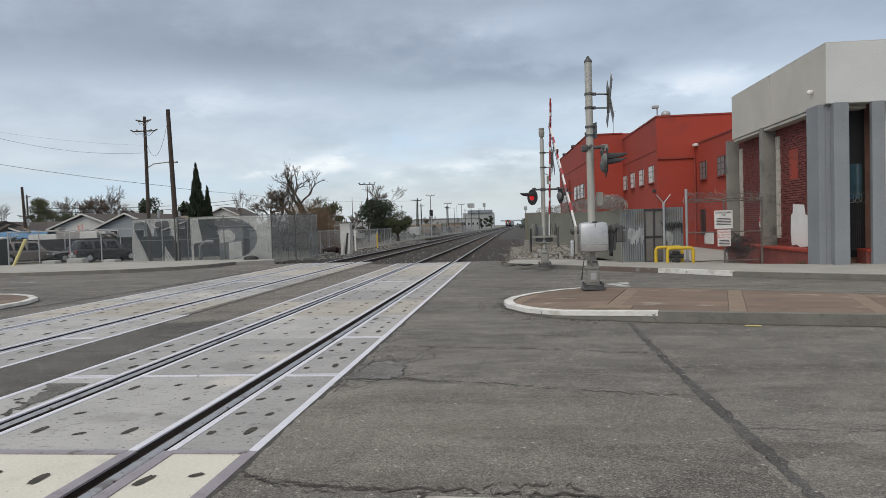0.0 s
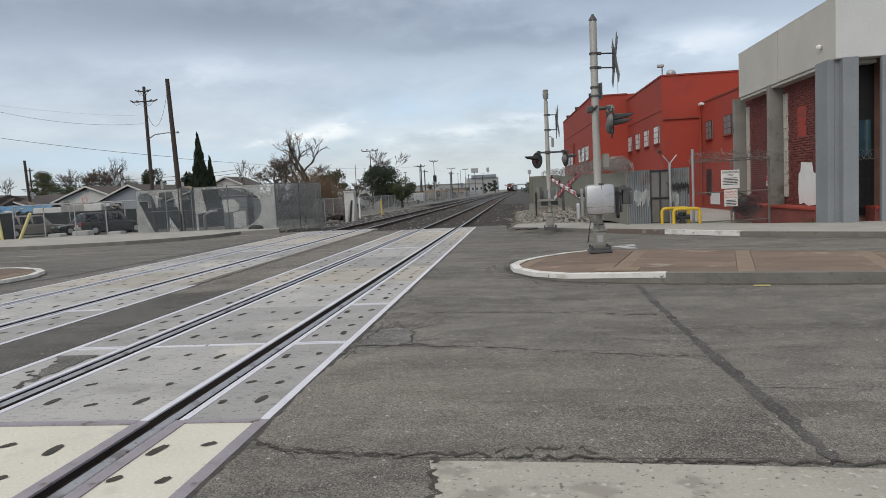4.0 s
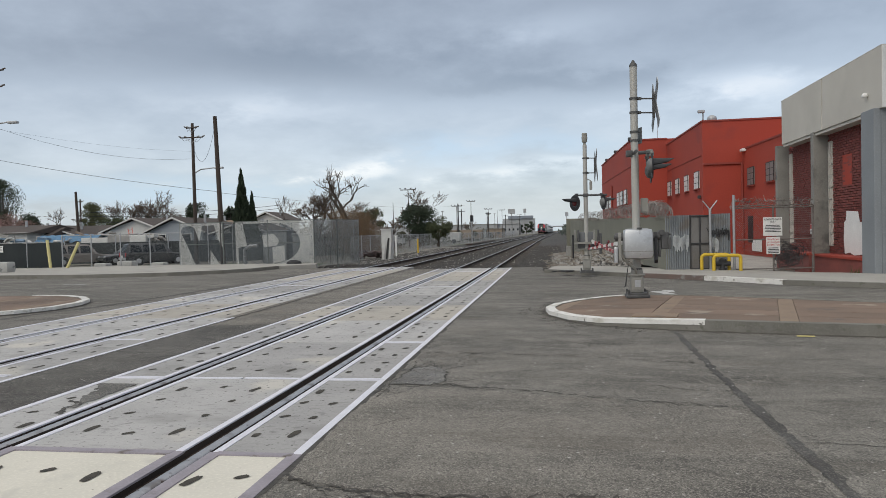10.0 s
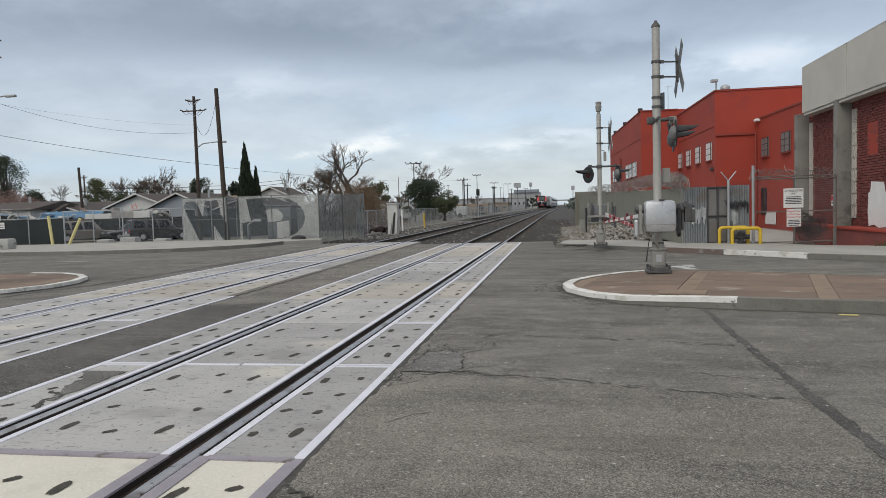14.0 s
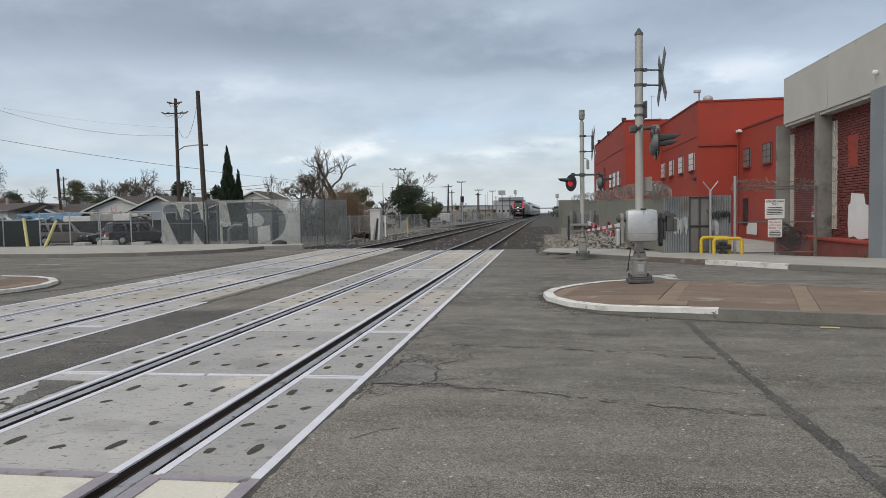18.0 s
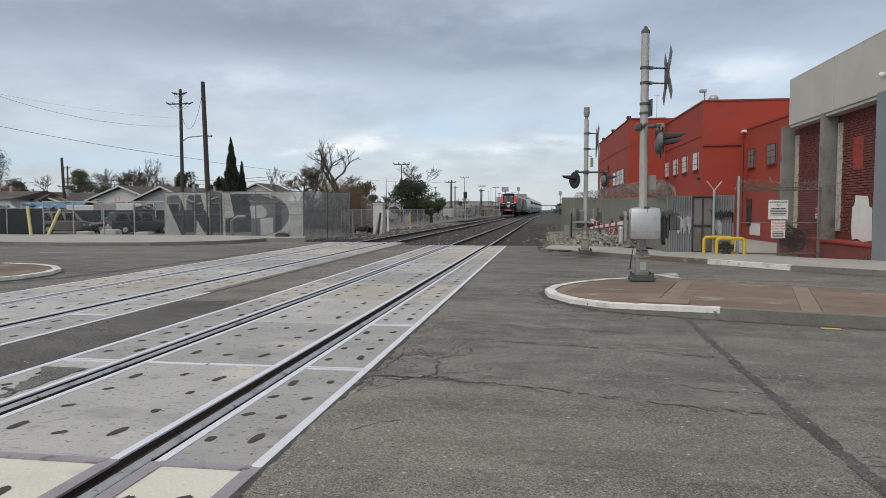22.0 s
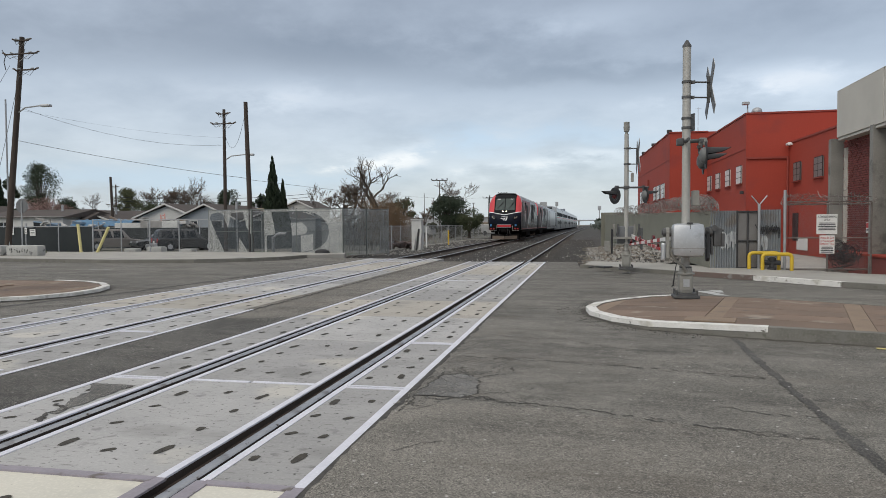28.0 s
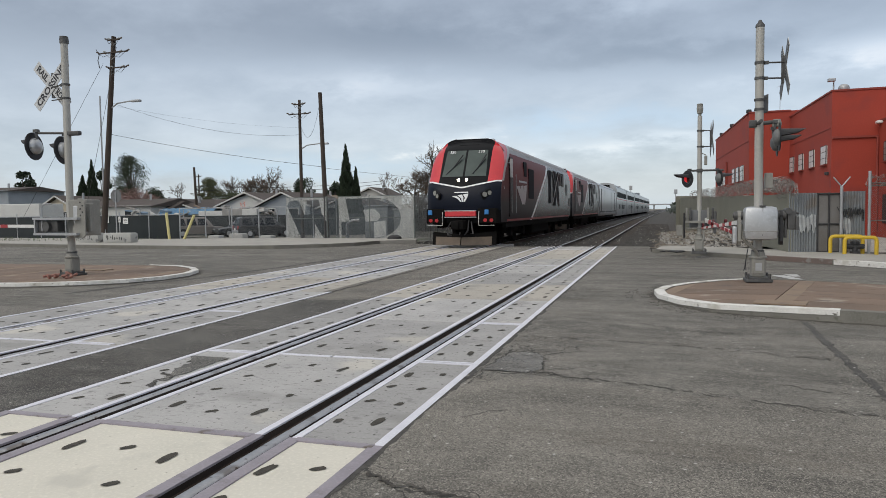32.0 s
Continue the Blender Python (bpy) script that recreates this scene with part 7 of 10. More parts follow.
# dry brush at the foot of the bare trees
rb = random.Random(77)
br = Shape()
for _ in range(1500):
    x, y = rb.gauss(-14.1, 1.25), rb.uniform(55, 60)
    h = rb.uniform(0.9, 3.7) * clamp(1.1 - (abs(x + 14.4) / 3.2) ** 2, 0.1, 1.0)
    x2 = x + rb.gauss(0, 0.35)
    br.tube([(x, y, -0.1), (x2, y, h * 0.55), (x2 + rb.gauss(0, 0.35), y + rb.gauss(0, 0.3), max(0.2, h * 0.9)), (x2 + rb.gauss(0, 0.45), y, max(0.25, h * rb.uniform(0.95, 1.15)))], 0.011, 3)
solid("dry_brush", br, BRUSH, "tangled brown dry brush under bare trees", "brush", kind="stuff")

# far belts of woodland
fb = random.Random(5)
belt = []
for i in range(260):
    x = fb.uniform(-330, -30) if i % 4 else fb.uniform(6, 120)
    y = fb.uniform(180, 330)
    belt.append(((x, y, fb.uniform(0.5, 2.8)), (fb.uniform(1.5, 3.6), 0.8)))
for i in range(40):
    y = fb.uniform(110, 330)
    belt.append(((bend(y)[0] + fb.uniform(5.0, 9.0) + 0.02 * (y - 110), y, fb.uniform(0.2, 1.6)), (fb.uniform(0.8, 2.0), 0.8)))
solid("far_woods", leaves(belt, 10400, 0.72, fb), mat("far_foliage", (0.085, 0.10, 0.085), (0.06, 0.072, 0.065), rough=0.9, scale=0.1, fine=1, bump=0), "distant grey-green woods on the horizon", "woods", kind="stuff")

ROOF_B = mat("brown_shingle_roof", (0.085, 0.07, 0.062), (0.06, 0.05, 0.046), rough=0.9, scale=1.5, fine=12, bump=0.4)
ROOF_T = mat("tan_shingle_roof", (0.26, 0.19, 0.13), (0.21, 0.155, 0.11), rough=0.9, scale=1.5, fine=12, bump=0.4)
HOUSE_W = mat("white_clapboard", (0.55, 0.55, 0.53), (0.48, 0.48, 0.465), rough=0.8, scale=1, fine=10)
HOUSE_G = mat("blue_grey_clapboard", (0.28, 0.31, 0.34), (0.24, 0.265, 0.29), rough=0.8, scale=1, fine=10)
HOUSE_C = mat("cream_clapboard", (0.46, 0.41, 0.32), (0.40, 0.355, 0.28), rough=0.8, scale=1, fine=10)


def house(m, w, d, eave, ridge, wall, roofm, label, along=False):
    """A gabled bungalow. along: the ridge runs across the view."""
    t = thing("house", label, "house", m, "bungalows")
    if along:
        part("wall", Shape().box((0, d / 2, eave / 2), (w, d, eave)), wall, t)
        r = Shape().add([(-w / 2 - 0.4, -0.4, eave - 0.1), (w / 2 + 0.4, -0.4, eave - 0.1), (w / 2 + 0.4, d / 2, ridge), (-w / 2 - 0.4, d / 2, ridge), (-w / 2 - 0.4, d + 0.4, eave - 0.1), (w / 2 + 0.4, d + 0.4, eave - 0.1)],
                        [(0, 1, 2, 3), (3, 2, 5, 4), (0, 3, 4), (1, 5, 2), (0, 4, 5, 1)])
    else:
        part("wall", Shape().add([(-w / 2, 0, 0), (w / 2, 0, 0), (w / 2, 0, eave), (0, 0, ridge - 0.12), (-w / 2, 0, eave), (-w / 2, d, 0), (w / 2, d, 0), (w / 2, d, eave), (0, d, ridge - 0.12), (-w / 2, d, eave)],
                                 [(0, 1, 2, 3, 4), (9, 8, 7, 6, 5), (1, 6, 7, 2), (5, 0, 4, 9)]), wall, t)
        r = Shape()
        for k in (-1, 1):
            r.add([(k * (w / 2 + 0.4), -0.4, eave - 0.25), (0, -0.4, ridge), (0, d, ridge), (k * (w / 2 + 0.4), d, eave - 0.25), (k * (w / 2 + 0.4), -0.4, eave - 0.10), (0, -0.4, ridge + 0.16), (0, d, ridge + 0.16), (k * (w / 2 + 0.4), d, eave - 0.10)],
                  [(0, 1, 2, 3), (7, 6, 5, 4), (0, 4, 5, 1), (3, 7, 4, 0)])
        for k in (-1, 1):
            part("fascia_board", Shape().tube([(k * (w / 2 + 0.4), -0.42, eave - 0.17), (0, -0.42, ridge + 0.08)], 0.09, 4), HOUSE_W, t, "white gable board")
    part("roof", r, roofm, t, "shingle roof")
    for x in (-w * 0.25, w * 0.2):
        wd = part("window", Shape().box((x, -0.03, 1.45), (1.1, 0.08, 1.0)), HOUSE_W, t)
        part("pane", Shape().box((x, -0.08, 1.45), (0.95, 0.02, 0.85)), GLASS, wd)
    part("vent_pipe", Shape().cyl((w * 0.2, d * 0.4, ridge - 0.6), (w * 0.2, d * 0.4, ridge + 0.45), 0.12, n=8), GALV, t)
    return t


house(pose(-36.3, 60, 0), 6.2, 9, 2.35, 3.45, HOUSE_W, ROOF_B, "white gabled bungalow with a brown roof")
house(pose(-31.6, 59, 0), 5.6, 9, 2.2, 3.35, HOUSE_G, ROOF_B, "blue-grey gabled bungalow with a brown roof")
house(pose(-33.0, 66, 0), 6.4, 8, 2.5, 3.35, HOUSE_C, ROOF_T, "bungalow with a tan shingle roof", True)
house(pose(-47.0, 62, 0), 6.5, 8, 2.1, 3.0, HOUSE_C, ROOF_B, "cream gabled bungalow with a dark roof")
house(pose(-43.5, 66, 0), 11, 8, 2.3, 3.2, HOUSE_C, ROOF_B, "low bungalow with a long brown roof", True)
house(pose(-50.6, 58, 0), 9.0, 8, 2.45, 3.2, HOUSE_W, ROOF_B, "white bungalow with a low brown roof", True)
house(pose(-29.9, 76, 0), 3.4, 6, 3.55, 4.25, HOUSE_W, ROOF_B, "white two-storey house behind the trees")
house(pose(-24.6, 58, 0), 5.0, 6, 2.0, 2.7, HOUSE_W, ROOF_B, "small white gabled house behind the cage")
house(pose(-19.2, 76, 0), 5.5, 6, 1.9, 2.6, HOUSE_W, ROOF_B, "small white house beside scrub trees")
house(pose(-75.5, 62, 0), 12, 8, 4.6, 5.1, HOUSE_G, ROOF_B, "grey two-storey house with a shallow roof", True)
house(pose(-47.6, 60, 0), 4.2, 4, 2.1, 2.9, HOUSE_W, ROOF_B, "low white house with a shallow brown roof", True)
house(pose(-58, 58, 0), 5, 6, 2.2, 3.5, HOUSE_C, ROOF_B, "small gabled house near the pole")


def box_truck(m, w, d, h, material, label, name="trailer"):
    t = thing(name, label, "trailer", m)
    part("body", Shape().box((0, 0, h / 2 + 0.4), (w, d, h), ch=0.06), material, t)
    part("trim", Shape().box((0, -d / 2 - 0.01, h * 0.55 + 0.4), (w * 0.98, 0.02, 0.08)), GALV, t)
    for x in (-w * 0.3, w * 0.3):
        part("wheel", Shape().cyl((x, -d / 2 - 0.02, 0.35), (x, -d / 2 + 0.2, 0.35), 0.35, n=14), BLACK, t)
    return t


box_truck(pose(-46, 41, -0.2), 10.5, 2.2, 2.2, HOUSE_W, "long white trailer behind the screened fence")
TARP = mat("blue_tarp", (0.085, 0.20, 0.33), (0.06, 0.14, 0.23), rough=0.6, scale=2, fine=10, bump=0.5)
JUNKM = mat("junk_metal", (0.32, 0.31, 0.29), (0.18, 0.175, 0.17), rough=0.7, scale=2, fine=8)
rt = random.Random(9)
for i, (x, w) in enumerate(((-42.2, 3.0), (-39.2, 3.4))):
    s = Shape()
    nx, ny = 12, 5
    g = [(w * (a / nx - 0.5), 2.5 * b / ny, 1.45 + 0.6 * math.sin(math.pi * b / ny) ** 0.6 + rt.uniform(-0.12, 0.12)) for b in range(ny + 1) for a in range(nx + 1)]
    s.add(g, [(b * (nx + 1) + a, b * (nx + 1) + a + 1, (b + 1) * (nx + 1) + a + 1, (b + 1) * (nx + 1) + a) for b in range(ny) for a in range(nx)])
    solid("tarpaulin", s, TARP, "crumpled blue tarpaulin over a covered boat", "tarpaulin", smooth=True, m=pose(x, 56, 0))
    box_truck(pose(x, 57.2, -0.3), w * 0.95, 2.0, 1.5, JUNKM, "grey covered boat on a trailer", "boat_trailer")
for x, w, h, mm, lb in ((-37.4, 2.6, 1.35, HOUSE_W, "white pickup cap stored in the yard"), (-35.0, 2.2, 1.5, JUNKM, "grey scrap stack in the yard"), (-33.2, 1.6, 1.5, HOUSE_W, "white crate stored in the yard")):
    box_truck(pose(x, 56.5, 0), w, 1.8, h, mm, lb, "stored_trailer")
JUNKS = [mat("yard_junk_pale", (0.50, 0.50, 0.48), (0.36, 0.36, 0.35), rough=0.7), JUNKM, mat("yard_junk_brown", (0.20, 0.15, 0.11), (0.13, 0.10, 0.08), rough=0.8), mat("yard_junk_blue", (0.16, 0.24, 0.32), (0.12, 0.18, 0.25), rough=0.7)]
rjk = random.Random(63)
for jm in range(4):
    s = Shape()
    for _ in range(34 if jm < 2 else 14):
        x = rjk.uniform(-47.5, -31.5)
        z = rjk.uniform(1.1, 1.75 + 0.45 * math.sin(x * 0.9) ** 2)
        s.box((0, 0, 0), (rjk.uniform(0.25, 1.5), rjk.uniform(0.2, 0.6), rjk.uniform(0.06, 0.3)), pose(x, rjk.uniform(56.0, 57.4), z, rjk.uniform(-20, 20), rjk.uniform(-25, 25), rjk.uniform(-40, 40)), ch=0.03)
        s.box((0, 0, 0), (0.07, 0.07, 1.9), pose(x, 57.5, z - 0.9, 0, rjk.uniform(-12, 12), 0))
    solid("yard_clutter", s, JUNKS[jm], "piled boards, crates and scrap stored behind the lot fence", "clutter", kind="stuff")
lad = Shape().box((-0.28, 0, 1.0), (0.09, 0.06, 2.0)).box((0.28, 0, 1.0), (0.09, 0.06, 2.0))
for k in range(6):
    lad.box((0, 0, 0.25 + 0.3 * k), (0.5, 0.05, 0.05))
solid("leaning_ladder", lad, mat("red_white_ladder", (0.50, 0.14, 0.10), (0.5, 0.42, 0.4), rough=0.6, scale=6, contrast=0.1), "red and white ladder leaning in the yard", "ladder", m=pose(-34.3, 56.6, 0.9, -12, -16, 0) @ Matrix.Diagonal((0.75, 1, 0.9, 1)))

# ---- along the line: fence, signal, poles, boxes ----
FENCE_L = mesh_material("line_fence_mesh", (0.36, 0.38, 0.39), 0.09, 0.22)
lf = thing("line_fence", "long chain link fence beside the tracks", "fence")
pts = [(-8.6, 38.5), (-10.0, 48), (-10.4, 75), (-10.0, 110), (-9.6, 160), (-9.5, 240)]
for a, b in zip(pts, pts[1:]):
    chain_run(lf, a, b, -0.3, 1.35, FENCE_L, max(2, int(math.dist(a, b) / 3.2)), 0.03)
WBOX = mat("white_painted_box", (0.56, 0.56, 0.54), (0.44, 0.44, 0.43), rough=0.7, scale=3, fine=20, spots=[((0.3, 0.3, 0.3), 3, 0.62)])
wb = thing("signal_case", "white signal case with tilted boards leaning on it", "signal case", pose(-7.35, 42, -0.2))
part("body", Shape().box((0, 0.3, 0.95), (0.62, 0.6, 1.9), ch=0.02), WBOX, wb)
part("lid", Shape().box((0, 0.3, 1.94), (0.7, 0.7, 0.07)), WBOX, wb)
for k, (x, a) in enumerate(((-0.22, 9), (0.02, 6), (0.22, 3))):
    part("board", Shape().box((0, 0, 0.72), (0.12, 0.03, 1.35)), WBOX if k != 1 else BLACK, wb, m=pose(x, -0.12 - 0.02 * k, 0, -6, a, 0))
solid("marker_post", Shape().cyl((0, 0, -0.2), (0, 0, 1.0), 0.06, n=10), YELLOW, "yellow pipe marker beside the line", "bollard", m=pose(-7.9, 55, 0))
solid("white_post", Shape().cyl((0, 0, -0.2), (0, 0, 1.3), 0.06, n=8), WHITE_PAINT, "white marker post beside the line", "bollard", m=pose(-8.1, 48, 0))
sm = thing("track_signal", "small black railway signal on a thin mast", "railway signal", pose(-8.5, 98, -0.1))
part("mast", Shape().cyl((0, 0, 0), (0, 0, 3.4), 0.07, n=8), GALV, sm)
part("signal_head", Shape().box((0, -0.1, 3.5), (0.5, 0.2, 0.9), ch=0.1), BLACK, sm)
part("hood", Shape().cyl((0, -0.2, 3.65), (0, -0.45, 3.65), 0.16, n=12), BLACK, sm)
plat = Shape().box((0, 0, 0.04), (0.8, 34, 0.14))
solid("low_platform", plat, WOODPOLE, "low dark timber platform edge beside the track", "platform", m=pose(-7.2, 100, -0.1))


def light_pole(m, h, w, label, lamps=True):
    t = thing("light_pole", label, "light pole", m, "far light poles")
    part("pole", Shape().cyl((0, 0, 0), (0, 0, h), 0.09, 0.05, n=6), WOODPOLE, t)
    part("crossbar", Shape().box((0, 0, h - 0.05), (w, 0.08, 0.1)), WOODPOLE, t)
    if lamps:
        for k in (-1, -0.35, 0.35, 1):
            part("lamp_head", Shape().box((k * w / 2, -0.1, h + 0.1), (0.15, 0.2, 0.13), ch=0.03), IRON, t)
    return t


for x, y, h, w, l in ((-14.3, 82, 7.0, 1.9, True), (-13.7, 120, 6.3, 1.8, True), (-11.3, 121, 7.1, 1.4, True), (-16.6, 122, 5.5, 0.5, False), (-25.1, 120, 7.2, 0.1, False), (-28.4, 121, 6.4, 0.8, False),
                      (-11.0, 150, 6.6, 1.6, True), (-10.6, 185, 7.4, 1.6, True), (-13.0, 190, 6.6, 0.6, False), (-10.4, 225, 7.4, 2.0, True), (-10.0, 270, 8.0, 1.6, True), (-30, 150, 7.6, 0.5, False), (-15.5, 230, 8.6, 0.3, False)):
    light_pole(pose(x, y, -0.2), h, w, "distant pole with floodlights on a crossbar" if l else "distant bare utility pole beside the line", l)
utility_pole(pose(-43.6, 62, 0), 6.4, 0.16, "short dark utility pole among the houses", arms=((3.6, 0.9, 0.0),), lean=(-0.25, 0))
utility_pole(pose(-60.5, 85, 0), 7.2, 0.12, "thin distant utility pole behind the roofs", arms=((6.9, 1.0, 0),))
utility_pole(pose(-72, 60, 0), 7.0, 0.10, "thin distant utility pole behind the roofs", arms=((6.8, 0.8, 0),), lamp_z=6.5)
for z in (4.3, 4.9, 5.3):
    wire((-60.5, 85, z), (-43.7, 62, z - 0.9), 0.3, 0.03)
    wire((-43.7, 62, z - 0.9), (-30, 80, z), 0.4, 0.03)

FAR_W = mat("far_pale_building", (0.34, 0.35, 0.355), (0.28, 0.285, 0.29), rough=0.9, scale=0.1, fine=1, bump=0)
FAR_T = mat("far_tan_building", (0.27, 0.22, 0.17), (0.22, 0.18, 0.145), rough=0.9, scale=0.1, fine=1, bump=0)


def far_block(m, w, d, h, wall, label, n=6):
    t = thing("far_warehouse", label, "warehouse", m, "distant warehouses")
    part("wall", Shape().box((0, d / 2, h / 2), (w, d, h)), wall, t)
    part("roof", Shape().box((0, d / 2, h + 0.1), (w + 0.5, d + 0.5, 0.25)), COLUMN_C, t)
    for i in range(n):
        part("window", Shape().box((w * ((i + 0.5) / n - 0.5), -0.05, h * 0.5), (w / n * 0.35, 0.1, h * 0.2)), GLASS, t)
    return t


far_block(pose(-17.5, 190, -0.2), 13, 10, 2.4, FAR_T, "low tan warehouse beyond the fence")
far_block(pose(-30, 200, -0.2), 14, 12, 3.6, FAR_W, "pale low warehouse in the distance")
far_block(pose(-26, 260, -0.2), 16, 12, 4.4, FAR_W, "pale warehouse in the distance")
far_block(pose(-48, 240, -0.2), 22, 12, 4.0, FAR_W, "wide pale warehouse in the distance")
far_block(pose(-19, 330, -0.2), 12, 12, 5.0, FAR_W, "pale building near the end of the line")
far_block(pose(-24.2, 96, -0.2), 5.4, 6, 2.3, FAR_W, "small pale shed beyond the fence", 3)
for x, y, w, h, mt_, lb in ((-18.6, 88, 4.6, 1.15, HOUSE_W, "white van body parked beyond the line fence"), (-13.2, 104, 4.4, 1.3, HOUSE_W, "white truck body parked beyond the line fence"), (-14.6, 128, 9.0, 1.7, FAR_T, "tan trailer parked beyond the line fence"), (-17.5, 150, 12.0, 2.3, FAR_W, "pale trailer parked beyond the line fence"), (-22.5, 84, 5.0, 1.0, JUNKM, "grey car hull parked beyond the line fence")):
    box_truck(pose(x, y, -0.2), w, 2.0, h, mt_, lb, "parked_trailer")
rfs = random.Random(83)
scrub = [((rfs.uniform(-27, -11), rfs.uniform(86, 160), rfs.uniform(0.2, 1.5)), (rfs.uniform(0.5, 1.3), 0.8)) for _ in range(46)]
solid("line_scrub", leaves(scrub, 9000, 0.16, rfs), mat("grey_green_scrub", (0.085, 0.085, 0.055), (0.055, 0.058, 0.04), rough=0.9, scale=0.6, fine=4, bump=0), "grey-green scrub beyond the line fence", "scrub", kind="stuff")
for x, y, h, s_ in ((-21.0, 92, 5.2, 101), (-19.2, 94, 4.6, 102), (-16.8, 110, 5.0, 103), (-24.6, 98, 4.4, 104), (-13.8, 140, 4.8, 105)):
    bare_tree(pose(x, y, 0), h, s_, "thin leafless tree beyond the line fence", 0.42, 6, 0.09, "distant leafless trees")
for x, y, h in ((-13.2, 118, 6.4), (-15.0, 136, 6.0), (-12.4, 165, 6.2), (-16.5, 205, 7.4), (-12.8, 230, 7.0), (-20.0, 245, 8.0), (-11.0, 285, 7.6), (-15.5, 310, 8.2)):
    solid("utility_pole", Shape().cyl((0, 0, -0.3), (0, 0, h), 0.13, 0.10, n=8).box((0, 0, h - 0.4), (1.3, 0.1, 0.12)), IRON, "thin dark distant pole with a short crossarm", "utility pole", "distant poles", m=pose(x, y, 0))
st = thing("far_stadium", "distant stadium stand with light racks", "stadium", pose(-17, 400, 0))
part("stand", Shape().prism([(-9, 0), (9, 0), (9, 14), (-9, 14)], -0.2, lambda x, y: 8.6), FAR_W, st)
part("upper_tier", Shape().prism([(-6, -1), (8, -1), (8, 10), (-6, 10)], 8.6, lambda x, y: 10.2), mat("far_dark_tier", (0.24, 0.27, 0.31), rough=0.9), st)
for x in (-4, 3.6):
    part("light_rack", Shape().cyl((x, 0, 9), (x, 0, 13), 0.2, n=6).box((x, -0.2, 13), (4 if x < 0 else 1.6, 0.4, 2.4)), FAR_W, st)
ov = thing("far_overpass", "distant road bridge across the line", "bridge", pose(22, 880, 0))
part("deck", Shape().box((20, 0, 6.2), (110, 10, 1.6)), FAR_W, ov)
for x in (-28, 0, 26, 52):
    part("pier", Shape().box((x, 0, 2.6), (2.0, 8, 5.6)), FAR_W, ov)
part("sign", Shape().box((14, -5.2, 9.0), (9, 0.4, 2.6)), FAR_W, ov)
an = thing("lattice_mast", "thin distant lattice mast beside the line", "mast", pose(8.4, 300, 0))
part("mast", Shape().cyl((0, 0, 0), (0, 0, 9.0), 0.25, 0.15, n=6), GALV, an)
part("head", Shape().box((0, 0, 8.2), (1.4, 0.6, 1.8), ch=0.2), GALV, an)
for x, y, h in ((-10, 330, 5.0), (-7.5, 335, 6.5), (-12.5, 340, 5.5), (6.5, 200, 3.2), (6.8, 150, 2.4)):
    leafy_tree(pose(x, y, -0.2), h, h * 0.7, int(h * 10), LEAF_P, "distant dark tree at the end of the line", 0.05, 500, 0.35, 8)

# ---- train ----
T_NAVY = mat("navy_train_paint", (0.007, 0.010, 0.019), (0.006, 0.008, 0.016), rough=0.4, spec=0.15, coat=0.0, scale=2, fine=20, bump=0.02)
T_BLACK = mat("black_train_mask", (0.007, 0.0075, 0.009), (0.006, 0.0065, 0.008), rough=0.45, spec=0.12, coat=0.0, scale=2, fine=20, bump=0.02)
T_RED = mat("red_train_paint", (0.58, 0.03, 0.04), (0.52, 0.027, 0.036), rough=0.35, coat=0.25, scale=2, fine=20, bump=0.02)
T_GREY = mat("grey_train_side", (0.075, 0.073, 0.075), (0.060, 0.058, 0.060), rough=0.24, spec=0.09, scale=1.2, fine=20, bump=0.01)
T_CAB_REFL = mat("dark_side_red_reflection", (0.036, 0.032, 0.033), (0.030, 0.027, 0.028), rough=0.34, spec=0.02, scale=1.2, fine=20, bump=0.01)


def faded(m, colour, z0, z1):
    """A painted gradient: the base colour turns to another colour between two heights."""
    nt = m.node_tree
    b = nt.nodes["Principled BSDF"]
    src = b.inputs["Base Color"].links[0].from_socket
    co, xyz, r_, mx = [nt.nodes.new("ShaderNode" + k) for k in ("TexCoord", "SeparateXYZ", "MapRange", "Mix")]
    nt.links.new(co.outputs["Object"], xyz.inputs[0])
    nt.links.new(xyz.outputs["Z"], r_.inputs["Value"])
    r_.inputs["From Min"].default_value, r_.inputs["From Max"].default_value, r_.inputs["To Max"].default_value = z0, z1, 1.0
    mx.data_type = "RGBA"
    nt.links.new(r_.outputs[0], mx.inputs[0])
    nt.links.new(src, mx.inputs[6])
    mx.inputs[7].default_value = (*colour, 1)
    nt.links.new(mx.outputs[2], b.inputs["Base Color"])


# the red works' reflection is painted into the upper cab side
faded(T_CAB_REFL, (0.135, 0.017, 0.019), 1.7, 3.0)
T_SILVER = mat("silver_cab_paint", (0.40, 0.405, 0.41), (0.33, 0.335, 0.34), rough=0.4, scale=2, fine=20, bump=0.02)
T_DIM = mat("unlit_lamp_glass", (0.30, 0.30, 0.27), (0.22, 0.22, 0.20), rough=0.25, scale=20, fine=60)
T_MARK = mat("red_marker_lens", (0.45, 0.02, 0.025), (0.36, 0.015, 0.02), rough=0.3, bump=0.02)
T_WHITE = mat("white_train_stripe", (0.72, 0.73, 0.74), (0.66, 0.67, 0.68), rough=0.35, bump=0.02)
T_STEEL = mat("stainless_coach_side", (0.44, 0.45, 0.46), (0.35, 0.36, 0.37), rough=0.3, metal=0.45, scale=0.8, fine=25, bump=0.03)
T_ROOF = mat("grey_train_roof", (0.34, 0.345, 0.355), (0.26, 0.265, 0.27), rough=0.5, scale=1.5, fine=20)
T_UNDER = mat("black_underframe", (0.009, 0.009, 0.009), (0.014, 0.013, 0.012), rough=0.9, spec=0.03, scale=3, fine=20, bump=0.3)
